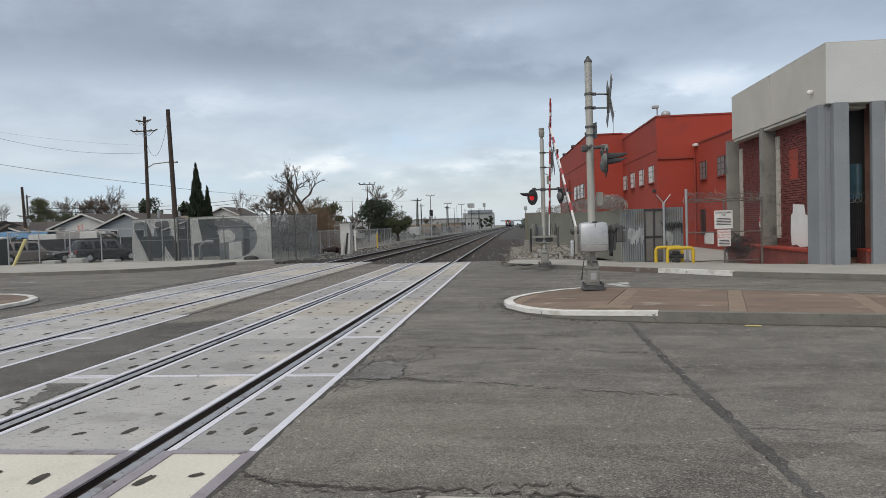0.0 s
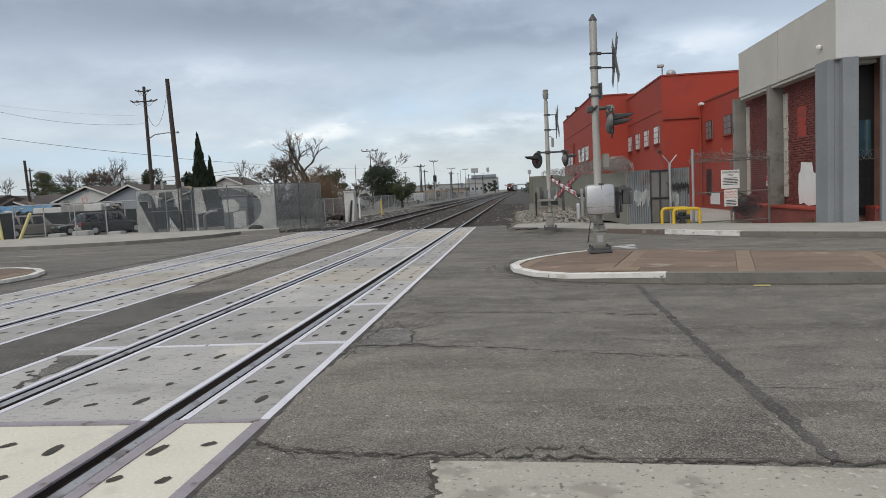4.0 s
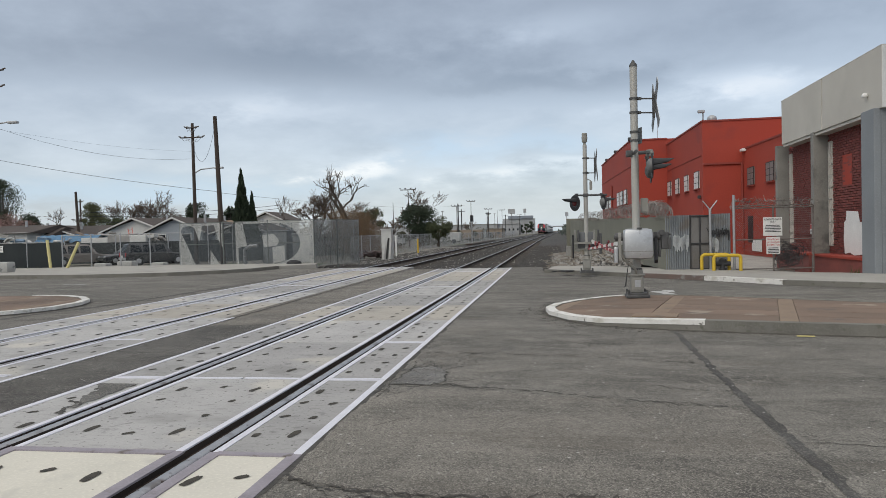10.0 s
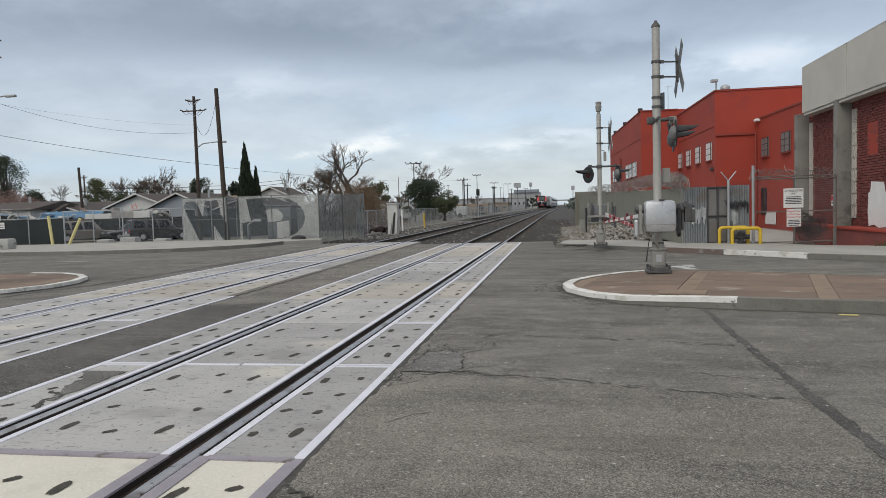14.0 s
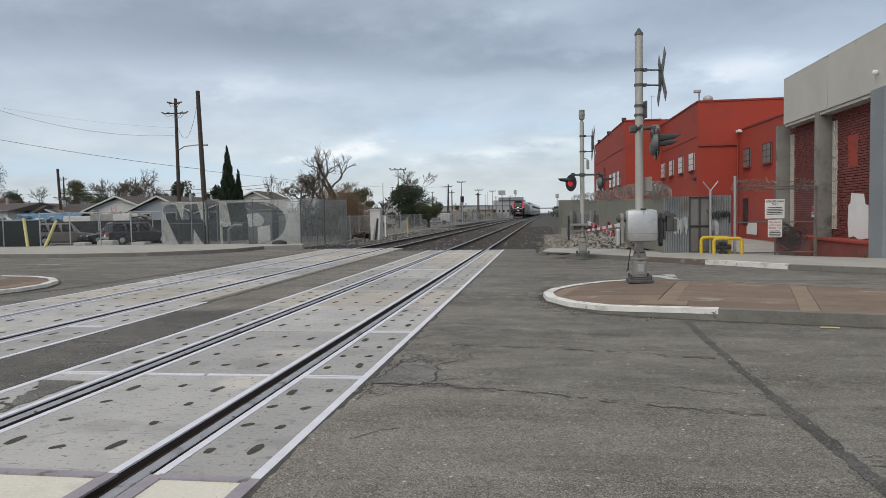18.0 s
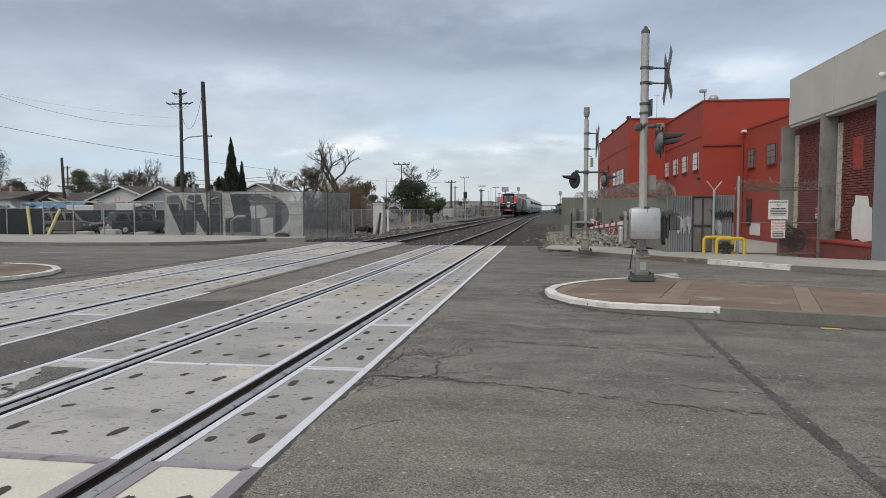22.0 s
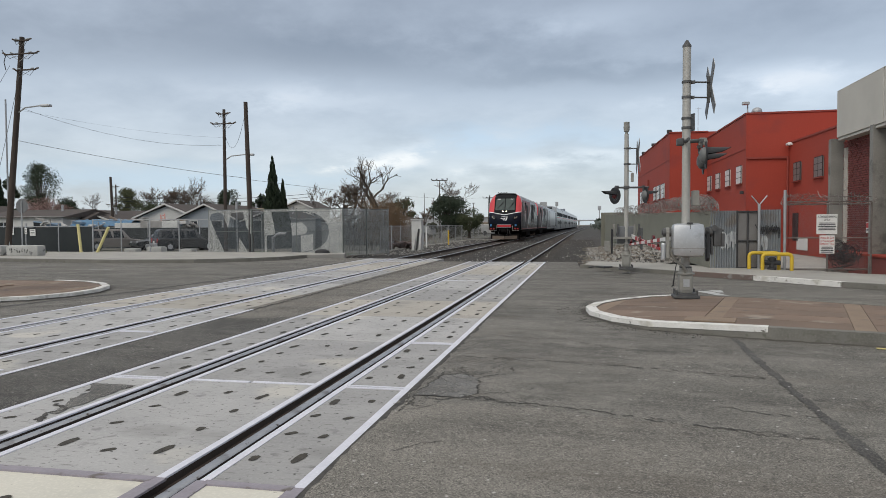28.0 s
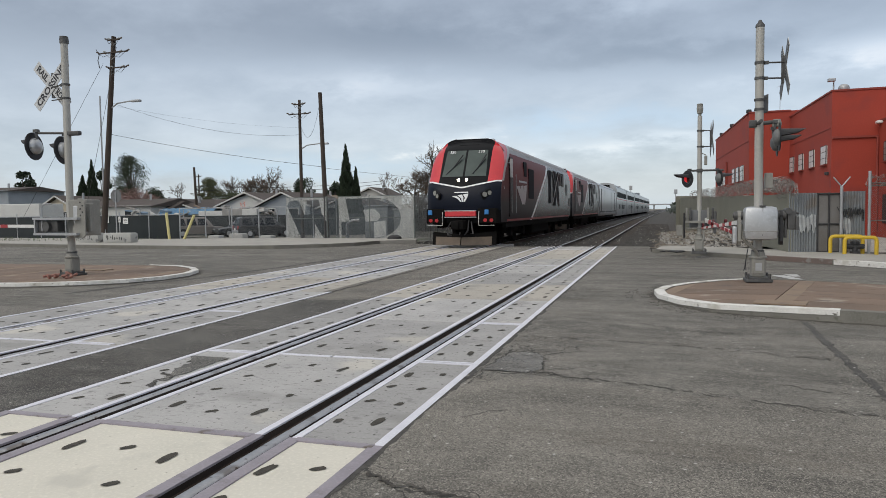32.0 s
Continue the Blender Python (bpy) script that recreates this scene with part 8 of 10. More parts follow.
T_GLASS = glass("train_window_glass", (0.085, 0.105, 0.098), 0.12)
T_DARKWIN = mat("dark_coach_glass", (0.010, 0.012, 0.016), (0.008, 0.01, 0.013), rough=0.6, spec=0.05, bump=0)
T_LAMP = mat("train_headlight", (0.9, 0.9, 0.85), rough=0.2, bump=0, emit=((1.0, 0.88, 0.62), 6.0))
T_BLUE = mat("blue_hose_cap", (0.03, 0.20, 0.50), (0.025, 0.15, 0.40), rough=0.5)
T_PLOUGH = mat("rusty_plough", (0.16, 0.125, 0.095), (0.11, 0.088, 0.07), rough=0.8, scale=3, fine=30, bump=0.2)
HW, TOPZ = 1.48, 4.31


def half_w(z):
    if z < 2.7:
        return HW - 0.05 * clamp((1.3 - z) / 0.6)
    u = clamp((z - 2.7) / (TOPZ - 2.7))
    return HW * (max(0.0, 1 - u ** 3.4) ** 0.40 * 0.55 + 0.45 * (1 - 0.35 * u ** 3)) if u < 1 else HW * 0.29


def nose_y(z):
    if z < 2.35:
        return 0.12 * ((z - 1.75) / 0.6) ** 2
    if z < 2.75:
        return 0.12 + (z - 2.35) * 0.75
    return 0.42 + (z - 2.75) * 0.62 + 0.30 * clamp((z - 3.7) / 0.7) ** 2 * 2


def round_y(s):
    return 0.30 * s ** 6 + 0.06 * s ** 2


def width_at(z, y):
    """Half width of the skin: the cab draws in a little towards the front."""
    return half_w(z) * (1 - 0.012 * clamp((1.8 - y) / 1.5) ** 2)


YC = 1.6


def skin(q, z):
    """A point of the nose: q from -1 to 1 across, z up."""
    y = min(YC, nose_y(z) + round_y(abs(q)))
    return (q * width_at(z, y), y, z)


def chevron(q):
    return 2.31 + 0.24 * clamp((abs(q) * HW - 0.06) / 1.25)


def nose_patch(q0, q1, z0, z1, nu, nv):
    """A piece of the nose between two edges across (functions of height share) and two up (functions of q)."""
    vs = []
    for b in range(nv + 1):
        v = b / nv
        for a in range(nu + 1):
            q = q0(v) + (q1(v) - q0(v)) * a / nu
            vs.append(skin(q, z0(q) + (z1(q) - z0(q)) * v))
    return Shape().add(vs, [(b * (nu + 1) + a, b * (nu + 1) + a + 1, (b + 1) * (nu + 1) + a + 1, (b + 1) * (nu + 1) + a) for b in range(nv) for a in range(nu)])


def nose_pieces():
    """The painted pieces of the nose."""
    left, right = (lambda v: -1.0), (lambda v: 1.0)
    over, under = (lambda q: chevron(q) + 0.026), (lambda q: chevron(q) - 0.030)
    top = lambda q: TOPZ - 0.02
    mask = lambda v: min(0.999, 0.985 / half_w(2.56 + (TOPZ - 2.58) * v))
    yield "nose_panel", nose_patch(left, right, lambda q: 1.42, under, 64, 16), T_NAVY
    yield "nose_stripe", nose_patch(left, right, under, over, 64, 2), T_WHITE
    yield "lower_panel", nose_patch(left, right, lambda q: 0.95, lambda q: 1.42, 40, 6), T_BLACK
    yield "windscreen_mask", nose_patch(lambda v: -mask(v), mask, over, top, 48, 48), T_BLACK
    yield "nose_wing", nose_patch(left, lambda v: -mask(v), over, top, 24, 48), T_RED
    yield "nose_wing", nose_patch(mask, right, over, top, 24, 48), T_RED


def side_band(k, y0, y1, zs, out=0.0, n=8):
    """A piece of the body side between two lines y0(z) and y1(z)."""
    vs = []
    for z in zs:
        a, b = y0(z), max(y0(z), y1(z))
        for i in range(n + 1):
            y = a + (b - a) * i / n
            vs.append((k * (width_at(z, y) + out), y, z + out * 0.5))
    return Shape().add(vs, [(r * (n + 1) + i, r * (n + 1) + i + 1, (r + 1) * (n + 1) + i + 1, (r + 1) * (n + 1) + i) for r in range(len(zs) - 1) for i in range(n)])


def bogie(t, y, axles, wheels_out):
    part("bogie_frame", Shape().box((-1.05, y, 0.62), (0.14, axles[-1] - axles[0] + 1.3, 0.26), ch=0.04).box((1.05, y, 0.62), (0.14, axles[-1] - axles[0] + 1.3, 0.26), ch=0.04).box((0, y, 0.6), (2.0, 0.5, 0.3)), T_UNDER, t, "black bogie frame")
    for a in axles:
        for k in (-1, 1):
            part("axle_box", Shape().box((k * 1.18, y + a, 0.53), (0.22, 0.34, 0.36), ch=0.05).cyl((k * 1.12, y + a - 0.42, 0.55), (k * 1.12, y + a - 0.42, 0.95), 0.09, n=8), T_UNDER, t)
        s = Shape().cyl((-0.85, 0, 0), (0.85, 0, 0), 0.09, n=10)
        for k in (-1, 1):
            s.cyl((k * 0.70, 0, 0), (k * 0.83, 0, 0), 0.53, n=28).cyl((k * 0.67, 0, 0), (k * 0.70, 0, 0), 0.56, n=28)
            for q in range(5):
                s.box((k * 0.835, 0.28 * math.cos(q * 1.2566), 0.28 * math.sin(q * 1.2566)), (0.02, 0.12, 0.12))
        wheels_out.append((part("wheelset", s, T_UNDER, t, "steel wheelset", m=pose(0, y + a, 0.53)), y + a))


LOCO_L = 21.6


def locomotive(number, label):
    t = thing("locomotive", label, "locomotive")
    wheels = []
    for nm, piece, m_ in nose_pieces():
        part(nm, piece, m_, t, smooth=True)
    # body behind the nose
    prof = [(half_w(0.95 + (TOPZ - 0.97) * j / 48), 0.95 + (TOPZ - 0.97) * j / 48) for j in range(49)]
    edge = lambda z: min(YC, nose_y(z) + 0.36)
    red = lambda z: max(edge(z), 0.62 + (z - 2.75) + 0.6 * (z - 2.75) ** 2)
    pale = lambda z: red(z) + 0.30 + 0.1 * max(0.0, z - 2.75)
    slash = lambda z: 8.95 + 1.89 * (z - 2.2)
    low = [0.95 + 1.61 * j / 16 for j in range(17)]
    up = [2.56 + 1.19 * j / 16 for j in range(17)]
    crown = [3.75 + 0.55 * j / 10 for j in range(11)]
    for k in (-1, 1):
        part("nose_panel", side_band(k, edge, lambda z: edge(z) + 0.06, low, 0.0, 2), T_NAVY, t, smooth=True)
        part("nose_wing", side_band(k, edge, red, up), T_RED, t, smooth=True)
        part("nose_wing", side_band(k, lambda z: YC - 0.01, red, crown, 0.005), T_RED, t, smooth=True)
        part("cab_pillar", side_band(k, red, pale, up), T_SILVER, t, "silver band behind the cab", smooth=True)
        part("cab_pillar", side_band(k, red, pale, crown, 0.005), T_SILVER, t, "silver band behind the cab", smooth=True)
        part("cab_side", side_band(k, lambda z: edge(z) + 0.06, slash, low, 0.0, 12), T_CAB_REFL, t, "dark grey cab side with a painted red reflection", smooth=True)
        part("cab_side", side_band(k, pale, slash, up, 0.0, 12), T_CAB_REFL, t, "dark grey cab side with a painted red reflection", smooth=True)
        part("side_stripe", side_band(k, slash, lambda z: slash(z) + 0.42, low + up[1:], 0.002, 2), T_WHITE, t, "slanted white stripe", smooth=True)
        part("body_side", side_band(k, slash, lambda z: LOCO_L - 0.3, low + up[1:], 0.0, 12), T_GREY, t, "glossy grey body side", smooth=True)
    roof = Shape()
    rr = [(w, z) for w, z in prof if z >= 3.70]
    line = [(w, z) for w, z in rr] + [(-w, z) for w, z in rr[::-1]]
    vs = [(x, y, z) for y in (YC, LOCO_L - 0.3) for x, z in line]
    n = len(line)
    roof.add(vs, [(i, i + 1, n + i + 1, n + i) for i in range(n - 1)])
    part("roof", roof, T_ROOF, t, "grey roof", smooth=True)
    part("rear_wall", Shape().add([(x, LOCO_L - 0.3, z) for x, z in [(w, z) for w, z in prof] + [(-w, z) for w, z in prof[::-1]]], [tuple(range(2 * len(prof)))]), T_BLACK, t)
    part("front_infill", Shape().box((0, 1.7, 1.2), (2.7, 2.2, 0.6)), T_UNDER, t)
    # roof gear
    for y, l in ((4.5, 2.0), (8.5, 3.2), (13.2, 3.5), (17.6, 2.4)):
        part("roof_hatch", Shape().box((0, y, TOPZ - 0.035), (0.8, l, 0.03), ch=0.012), T_ROOF, t)
    part("horn_bar", Shape().box((0, 1.95, TOPZ - 0.06), (0.9, 0.5, 0.10), ch=0.03), T_BLACK, t, "roof horn cover")
    part("sensor", Shape().box((0.75, 2.2, TOPZ - 0.05), (0.14, 0.3, 0.1)), T_STEEL, t)

    def on_nose(x, z, d=0.012):
        s = clamp(abs(x) / max(half_w(z), 0.01))
        return (x, nose_y(z) + round_y(s) - d, z)
    # windscreen panes, wipers, numbers
    for k in (-1, 1):
        xs_ = [k * (0.04 + 0.83 * i / 8) for i in range(9)]
        zs_ = [2.74 + 1.05 * j / 8 for j in range(9)]
        p = Shape()
        p.add([on_nose(x * (1 - 0.06 * (z - 2.98)), z) for z in zs_ for x in xs_], [(j * 9 + i, j * 9 + i + 1, j * 9 + i + 10, j * 9 + i + 9) for j in range(8) for i in range(8)])
        part("windscreen_pane", p, T_GLASS, t, "large cab windscreen pane", smooth=True)
        a, b = on_nose(0.35 if k > 0 else -0.72, 2.84, 0.03), on_nose(0.78 if k > 0 else -0.15, 3.42, 0.05)
        part("wiper", Shape().tube([a, b], 0.018, n=5).tube([lerp(a, b, 0.45), (b[0] + 0.05, b[1] - 0.02, b[2] + 0.18)], 0.022, n=5), BLACK, t, "black wiper")
        c = on_nose(k * 0.58, 3.72, 0.03)
        tilt = math.degrees(math.atan(1 / 0.62))
        text(number, 0.17, T_WHITE, t, pose(*c, tilt, 0, 5 * k), name="cab_number")
        for _ in (0,):
            c = on_nose(k * 0.16, 2.60, 0.02)
            hl = part("headlight", Shape().cyl((c[0], c[1] + 0.03, c[2]), (c[0], c[1] - 0.045, c[2]), 0.095, n=18), T_BLACK, t, "round black headlight bezel")
            part("lit_lens", Shape().cyl((c[0], c[1] - 0.03, c[2]), (c[0], c[1] - 0.05, c[2]), 0.060, n=16), T_LAMP, hl, "lit headlight lens")
        # lower lamp cluster
        o = part("lamp_cluster", Shape().box((0, 0, 0), (0.46, 0.10, 0.27), ch=0.06), T_BLACK, t, "lower lamp cluster", m=Matrix.Translation(on_nose(k * 0.98, 2.05, 0.0)) @ pose(0, 0, 0, 0, 25 * -k, 40 * k))
        part("lamp_glass", Shape().cyl((-0.10, -0.05, 0.02), (-0.10, -0.068, 0.02), 0.095, n=16).cyl((0.11, -0.05, -0.01), (0.11, -0.068, -0.01), 0.08, n=16), T_DIM, o)
        g = part("buffer_box", Shape().box((k * 1.02, 0.18, 1.22), (0.72, 0.5, 0.56), ch=0.03), T_UNDER, t, "front equipment box")
        part("hose_cap", Shape().box((k * 1.12 - 0.10, -0.08, 1.36), (0.16, 0.06, 0.18), ch=0.02), T_BLUE, g, "blue hose cap")
        for j in (-0.12, 0.12):
            part("marker_lamp", Shape().cyl((k * 1.08 + j, -0.07, 1.05), (k * 1.08 + j, -0.10, 1.05), 0.07, n=12), T_MARK, g)
        part("grab_rail", Shape().tube([(k * 0.72, -0.10, 1.38), (k * 0.72, -0.14, 1.0), (k * 0.72, -0.10, 0.86)], 0.009).tube([(k * 0.74, -0.12, 0.86), (k * 1.32, -0.12, 0.86)], 0.008), WHITE_PAINT, t, "white grab rail")
        part("mirror", Shape().box((k * 1.60, 1.75, 3.08), (0.08, 0.24, 0.74), ch=0.03).tube([(k * 1.44, 1.75, 3.3), (k * 1.60, 1.75, 3.3)], 0.02), T_SILVER, t, "tall silver mirror housing")
        part("cab_door", Shape().box((k * (HW + 0.002), 2.25, 2.35), (0.03, 0.72, 2.4), ch=0.02), T_BLACK, t, "dark recessed cab door")
        part("door_rail", Shape().tube([(k * 1.60, 1.82, 1.3), (k * 1.60, 1.82, 2.9)], 0.012).tube([(k * 1.60, 2.68, 1.3), (k * 1.60, 2.68, 2.9)], 0.012), T_ROOF, t)
        part("cab_window", Shape().box((k * (HW - 0.01), 5.3, 3.22), (0.05, 0.62, 0.66), ch=0.03), T_DARKWIN, t)
        part("engine_door", Shape().box((k * HW, 6.75, 2.62), (0.03, 1.35, 1.36), ch=0.02), T_DARKWIN, t)
        # bold dark marks along the side
        for y0, w, sk, za, zb in ((11.9, 1.1, 0.0, 1.78, 3.55), (13.4, 1.3, 0.0, 1.65, 3.6), (14.8, 0.9, 0.25, 2.1, 3.6), (15.2, 0.7, -0.3, 1.65, 2.6), (18.9, 0.22, 0.0, 2.3, 3.0), (19.4, 0.22, 0.0, 2.3, 3.0)):
            q = [(k * (HW + 0.006), y0 + sk * (z - 2.5) + dy, z) for z in (za, zb) for dy in (0, w)]
            part("side_mark", Shape().add(q, [(0, 1, 3, 2)]), T_DARKWIN, t, "bold dark lettering shape")
        for a_, b_ in (((13.3, 1.7), (15.7, 3.55)), ((13.3, 3.55), (15.7, 1.7))):
            part("side_mark", Shape().tube([(k * (HW + 0.008), a_[0], a_[1]), (k * (HW + 0.008), b_[0], b_[1])], 0.03, 4), T_SILVER, t, "thin pale crossing line")
        for y0 in (16.5, 17.5):
            part("side_grille", Shape().box((k * HW, y0, 3.2), (0.03, 0.75, 0.78), ch=0.02), T_BLACK, t, "dark louvred grille")
        part("side_vent", Shape().box((k * HW, 20.6, 1.9), (0.03, 0.5, 0.5), ch=0.02), T_BLACK, t)
        if k > 0:
            text(number, 0.17, T_SILVER, t, pose(1.47, 0.9, 2.30, 90, 0, 86), name="cab_number")
        fan = Shape()
        for q in range(3):
            y_a, y_b = 3.3 + 0.82 * q, 3.95 + 0.82 * q
            base_ = 4.55 + 0.22 * q
            fan.add([(k * (HW + 0.012), y, z) for y, z in ((y_a, 2.42 + 0.03 * q), (y_b, 2.46 + 0.03 * q), ((y_b + base_) / 2 + 0.2, 2.12), (base_ + 0.16, 1.66), (base_, 1.66), ((y_a + base_) / 2 - 0.05, 2.06))], [(0, 1, 2, 5), (5, 2, 3, 4)])
        part("emblem", fan, mat("faded_emblem_white", (0.40, 0.36, 0.36), (0.34, 0.30, 0.30), rough=0.5), t, "pale fan-shaped emblem")
        part("sill_stripe", Shape().box((k * (HW - 0.02), 11.0, 1.02), (0.04, 19.0, 0.08)), mat("dull_red_sill", (0.20, 0.03, 0.03), rough=0.5), t, "thin red sill stripe")
        part("text_bar", Shape().box((k * (HW + 0.012), 4.7, 2.64), (0.006, 1.7, 0.08)), T_SILVER, t)
        part("roof_edge", Shape().tube([(k * 1.27, 2.9, 3.98), (k * 1.27, 21.0, 3.98)], 0.02, 4), T_STEEL, t, "pale roof edge strip")
        part("side_skirt", Shape().box((k * 1.36, 11, 0.86), (0.14, 19.2, 0.26)), T_UNDER, t)
    em = Shape()
    for q in range(3):
        x0 = -0.33 + 0.21 * q
        pts = [(-0.36 + 0.22 * q, 1.97 + 0.035 * q), (-0.20 + 0.24 * q, 2.0 + 0.035 * q), (-0.06 + 0.16 * q, 1.90 + 0.02 * q), (0.02 + 0.07 * q, 1.76), (-0.03 + 0.065 * q, 1.76), (-0.14 + 0.15 * q, 1.88 + 0.02 * q)]
        em.add([on_nose(x, z, 0.014 + 0.002 * q) for x, z in pts], [(0, 1, 2, 5), (5, 2, 3, 4)])
    part("emblem", em, T_WHITE, t, "white fan-shaped emblem")
    part("text_bar", Shape().add([on_nose(x, z, 0.014) for x, z in ((-0.28, 2.10), (0.28, 2.10), (0.28, 2.14), (-0.28, 2.14))], [(0, 1, 2, 3)]), T_WHITE, t)
    part("anticlimber", Shape().box((0, -0.06, 1.30), (1.22, 0.16, 0.20), ch=0.03), T_RED, t, "red front beam")
    part("beam_edge", Shape().box((0, -0.10, 1.42), (1.26, 0.10, 0.03)).box((0, -0.10, 1.17), (1.26, 0.10, 0.03)), T_STEEL, t)
    cp = Shape().box((0, -0.22, 0.88), (0.46, 0.7, 0.34), ch=0.06).box((-0.08, -0.55, 0.88), (0.30, 0.3, 0.3), ch=0.07)
    for k in (-1, 1):
        a_, b_ = (k * 0.02, -0.16, 0.10), (k * 1.12, 0.245, 0.10)
        part("plough_plate", Shape().add([a_, b_, (b_[0], b_[1] + 0.06, 0.42), (a_[0], a_[1] + 0.09, 0.40), (a_[0], a_[1] + 0.03, 0.10), (b_[0], b_[1] + 0.03, 0.10), (b_[0], b_[1] + 0.09, 0.42), (a_[0], a_[1] + 0.12, 0.40)],
                                         [(0, 1, 2, 3), (3, 2, 1, 0), (4, 5, 6, 7), (3, 2, 6, 7), (0, 1, 5, 4)]), T_PLOUGH, t, "brown worn plough plate")
    part("roof_hatch", Shape().tube([on_nose(x, z, 0.004) for x, z in ((-0.46, 4.28), (-0.40, 4.02), (0.40, 4.02), (0.46, 4.28))], 0.010, 4), T_UNDER, t, "seam round the cab roof hatch")
    part("coupler", cp, T_UNDER, t, "black knuckle coupler", smooth=True)
    part("hoses", Shape().tube([(-0.4, 0, 1.0), (-0.5, -0.25, 0.7), (-0.42, -0.35, 0.5), (-0.3, -0.35, 0.48)], 0.03).tube([(0.4, 0, 1.0), (0.5, -0.25, 0.72), (0.55, -0.3, 0.55)], 0.03).tube([(0.3, 0, 1.05), (0.34, -0.3, 0.66), (0.2, -0.3, 0.5)], 0.03), BLACK, t, "black air hoses", smooth=True)
    pl = Shape()
    pl.add([(-1.28, 0.35, 0.10), (0, -0.12, 0.10), (1.28, 0.35, 0.10), (-1.28, 0.45, 0.62), (0, 0.05, 0.50), (1.28, 0.45, 0.62)], [(0, 1, 4, 3), (1, 2, 5, 4), (3, 4, 1, 0), (4, 5, 2, 1)])
    part("snow_plough", pl, T_UNDER, t, "black steel pilot plough")
    part("fuel_tank", Shape().box((0, 10.8, 0.62), (2.5, 5.2, 0.7), ch=0.12), T_UNDER, t, "black fuel tank")
    part("underframe", Shape().box((0, 11, 0.98), (2.7, 20.5, 0.2)), T_UNDER, t)
    bogie(t, 4.6, (-1.35, 1.35), wheels)
    bogie(t, 17.0, (-1.35, 1.35), wheels)
    return t, wheels


def coach_body(t, L, h, mats, floor=0.7):
    prof = [(1.42, floor), (1.53, floor + 0.25), (1.53, h - 0.95), (1.42, h - 0.55), (1.1, h - 0.2), (0.5, h - 0.03), (0, h)]
    line = prof + [(-x, z) for x, z in prof[-2::-1]]
    n = len(line)
    s = Shape().add([(x, y, z) for y in (0.15, L - 0.15) for x, z in line], [(i, i + 1, n + i + 1, n + i) for i in range(n - 1)] + [tuple(range(n))[::-1], tuple(range(n, 2 * n))])
    part("body", s, mats, t, smooth=True)


def coach(L, h, double, label):
    t = thing("passenger_coach" if double else "baggage_car", label, "train coach")
    coach_body(t, L, h, T_STEEL, 0.45 if double else 0.75)
    for k in (-1, 1):
        x = k * 1.535
        if double:
            part("window_band", Shape().box((x, L / 2, h - 1.55), (0.012, L - 2.4, 0.75)), T_DARKWIN, t, "dark blue upper window band")
            for i in range(9):
                part("window", Shape().box((x + k * 0.008, 2.4 + i * (L - 4.8) / 8, h - 1.55), (0.02, 1.5, 0.58), ch=0.01), T_DARKWIN, t)
            for i in range(5):
                part("window", Shape().box((x + k * 0.004, 6 + i * (L - 12) / 4, 1.75), (0.02, 1.1, 0.6), ch=0.01), T_DARKWIN, t)
            part("door", Shape().box((x, L / 2 + 1.5, 1.5), (0.02, 0.9, 1.8), ch=0.01), T_BLACK, t)
            part("stripe", Shape().box((x, L / 2, h - 2.15), (0.010, L - 1.0, 0.10)), T_RED, t, "thin red stripe")
        else:
            for y in (2.2, 7.2, 17.0, 22.5):
                part("door", Shape().box((x, y, 2.3), (0.03, 1.6 if 5 < y < 20 else 0.7, 2.3), ch=0.02), T_BLACK if y in (2.2, 22.5) else T_STEEL, t, "sliding baggage door")
            part("stripe", Shape().box((x, L / 2, 1.15), (0.012, L - 0.6, 0.14)), T_NAVY, t)
        part("roof_edge", Shape().box((k * 1.38, L / 2, h - 0.48), (0.05, L - 0.4, 0.05)), T_ROOF, t)
    part("underframe", Shape().box((0, L / 2, 0.62), (2.2, L - 1.5, 0.3)), T_UNDER, t)
    for y in (3.2, L - 3.2):
        part("bogie", Shape().box((-1.0, y, 0.55), (0.16, 3.4, 0.3)).box((1.0, y, 0.55), (0.16, 3.4, 0.3)).cyl((-0.85, y - 1.25, 0.46), (0.85, y - 1.25, 0.46), 0.46, n=20).cyl((-0.85, y + 1.25, 0.46), (0.85, y + 1.25, 0.46), 0.46, n=20), T_UNDER, t)
    part("diaphragm", Shape().box((0, 0.05, (h + 0.9) / 2), (1.2, 0.3, h - 1.5)).box((0, L - 0.05, (h + 0.9) / 2), (1.2, 0.3, h - 1.5)), T_UNDER, t)
    return t


LOCO, WHEELS = locomotive("330", "grey, red and navy diesel locomotive with lit headlights")
LOCO2 = copy_thing(LOCO, pose(0, 0, 0))
LOCO2["label"] = "second grey, red and navy diesel locomotive coupled behind"
BAGGAGE = coach(25.9, 4.25, False, "silver single-level baggage car")
COACH = coach(25.9, 4.93, True, "silver double-deck passenger coach with dark window bands")
COACHES = [COACH] + [copy_thing(COACH, pose(0, 0, 0)) for _ in range(5)]
for c in COACHES + [LOCO, LOCO2]:
    c["group"] = "passenger coaches" if c in COACHES else "locomotives"
CONSIST = [(LOCO, 0.0), (LOCO2, LOCO_L + 0.4), (BAGGAGE, 2 * LOCO_L + 0.8)]
CONSIST += [(c, 2 * LOCO_L + 1.0 + 26.0 * (i + 1)) for i, c in enumerate(COACHES)]

# ---- road wear, ballast stones, rubble, litter ----


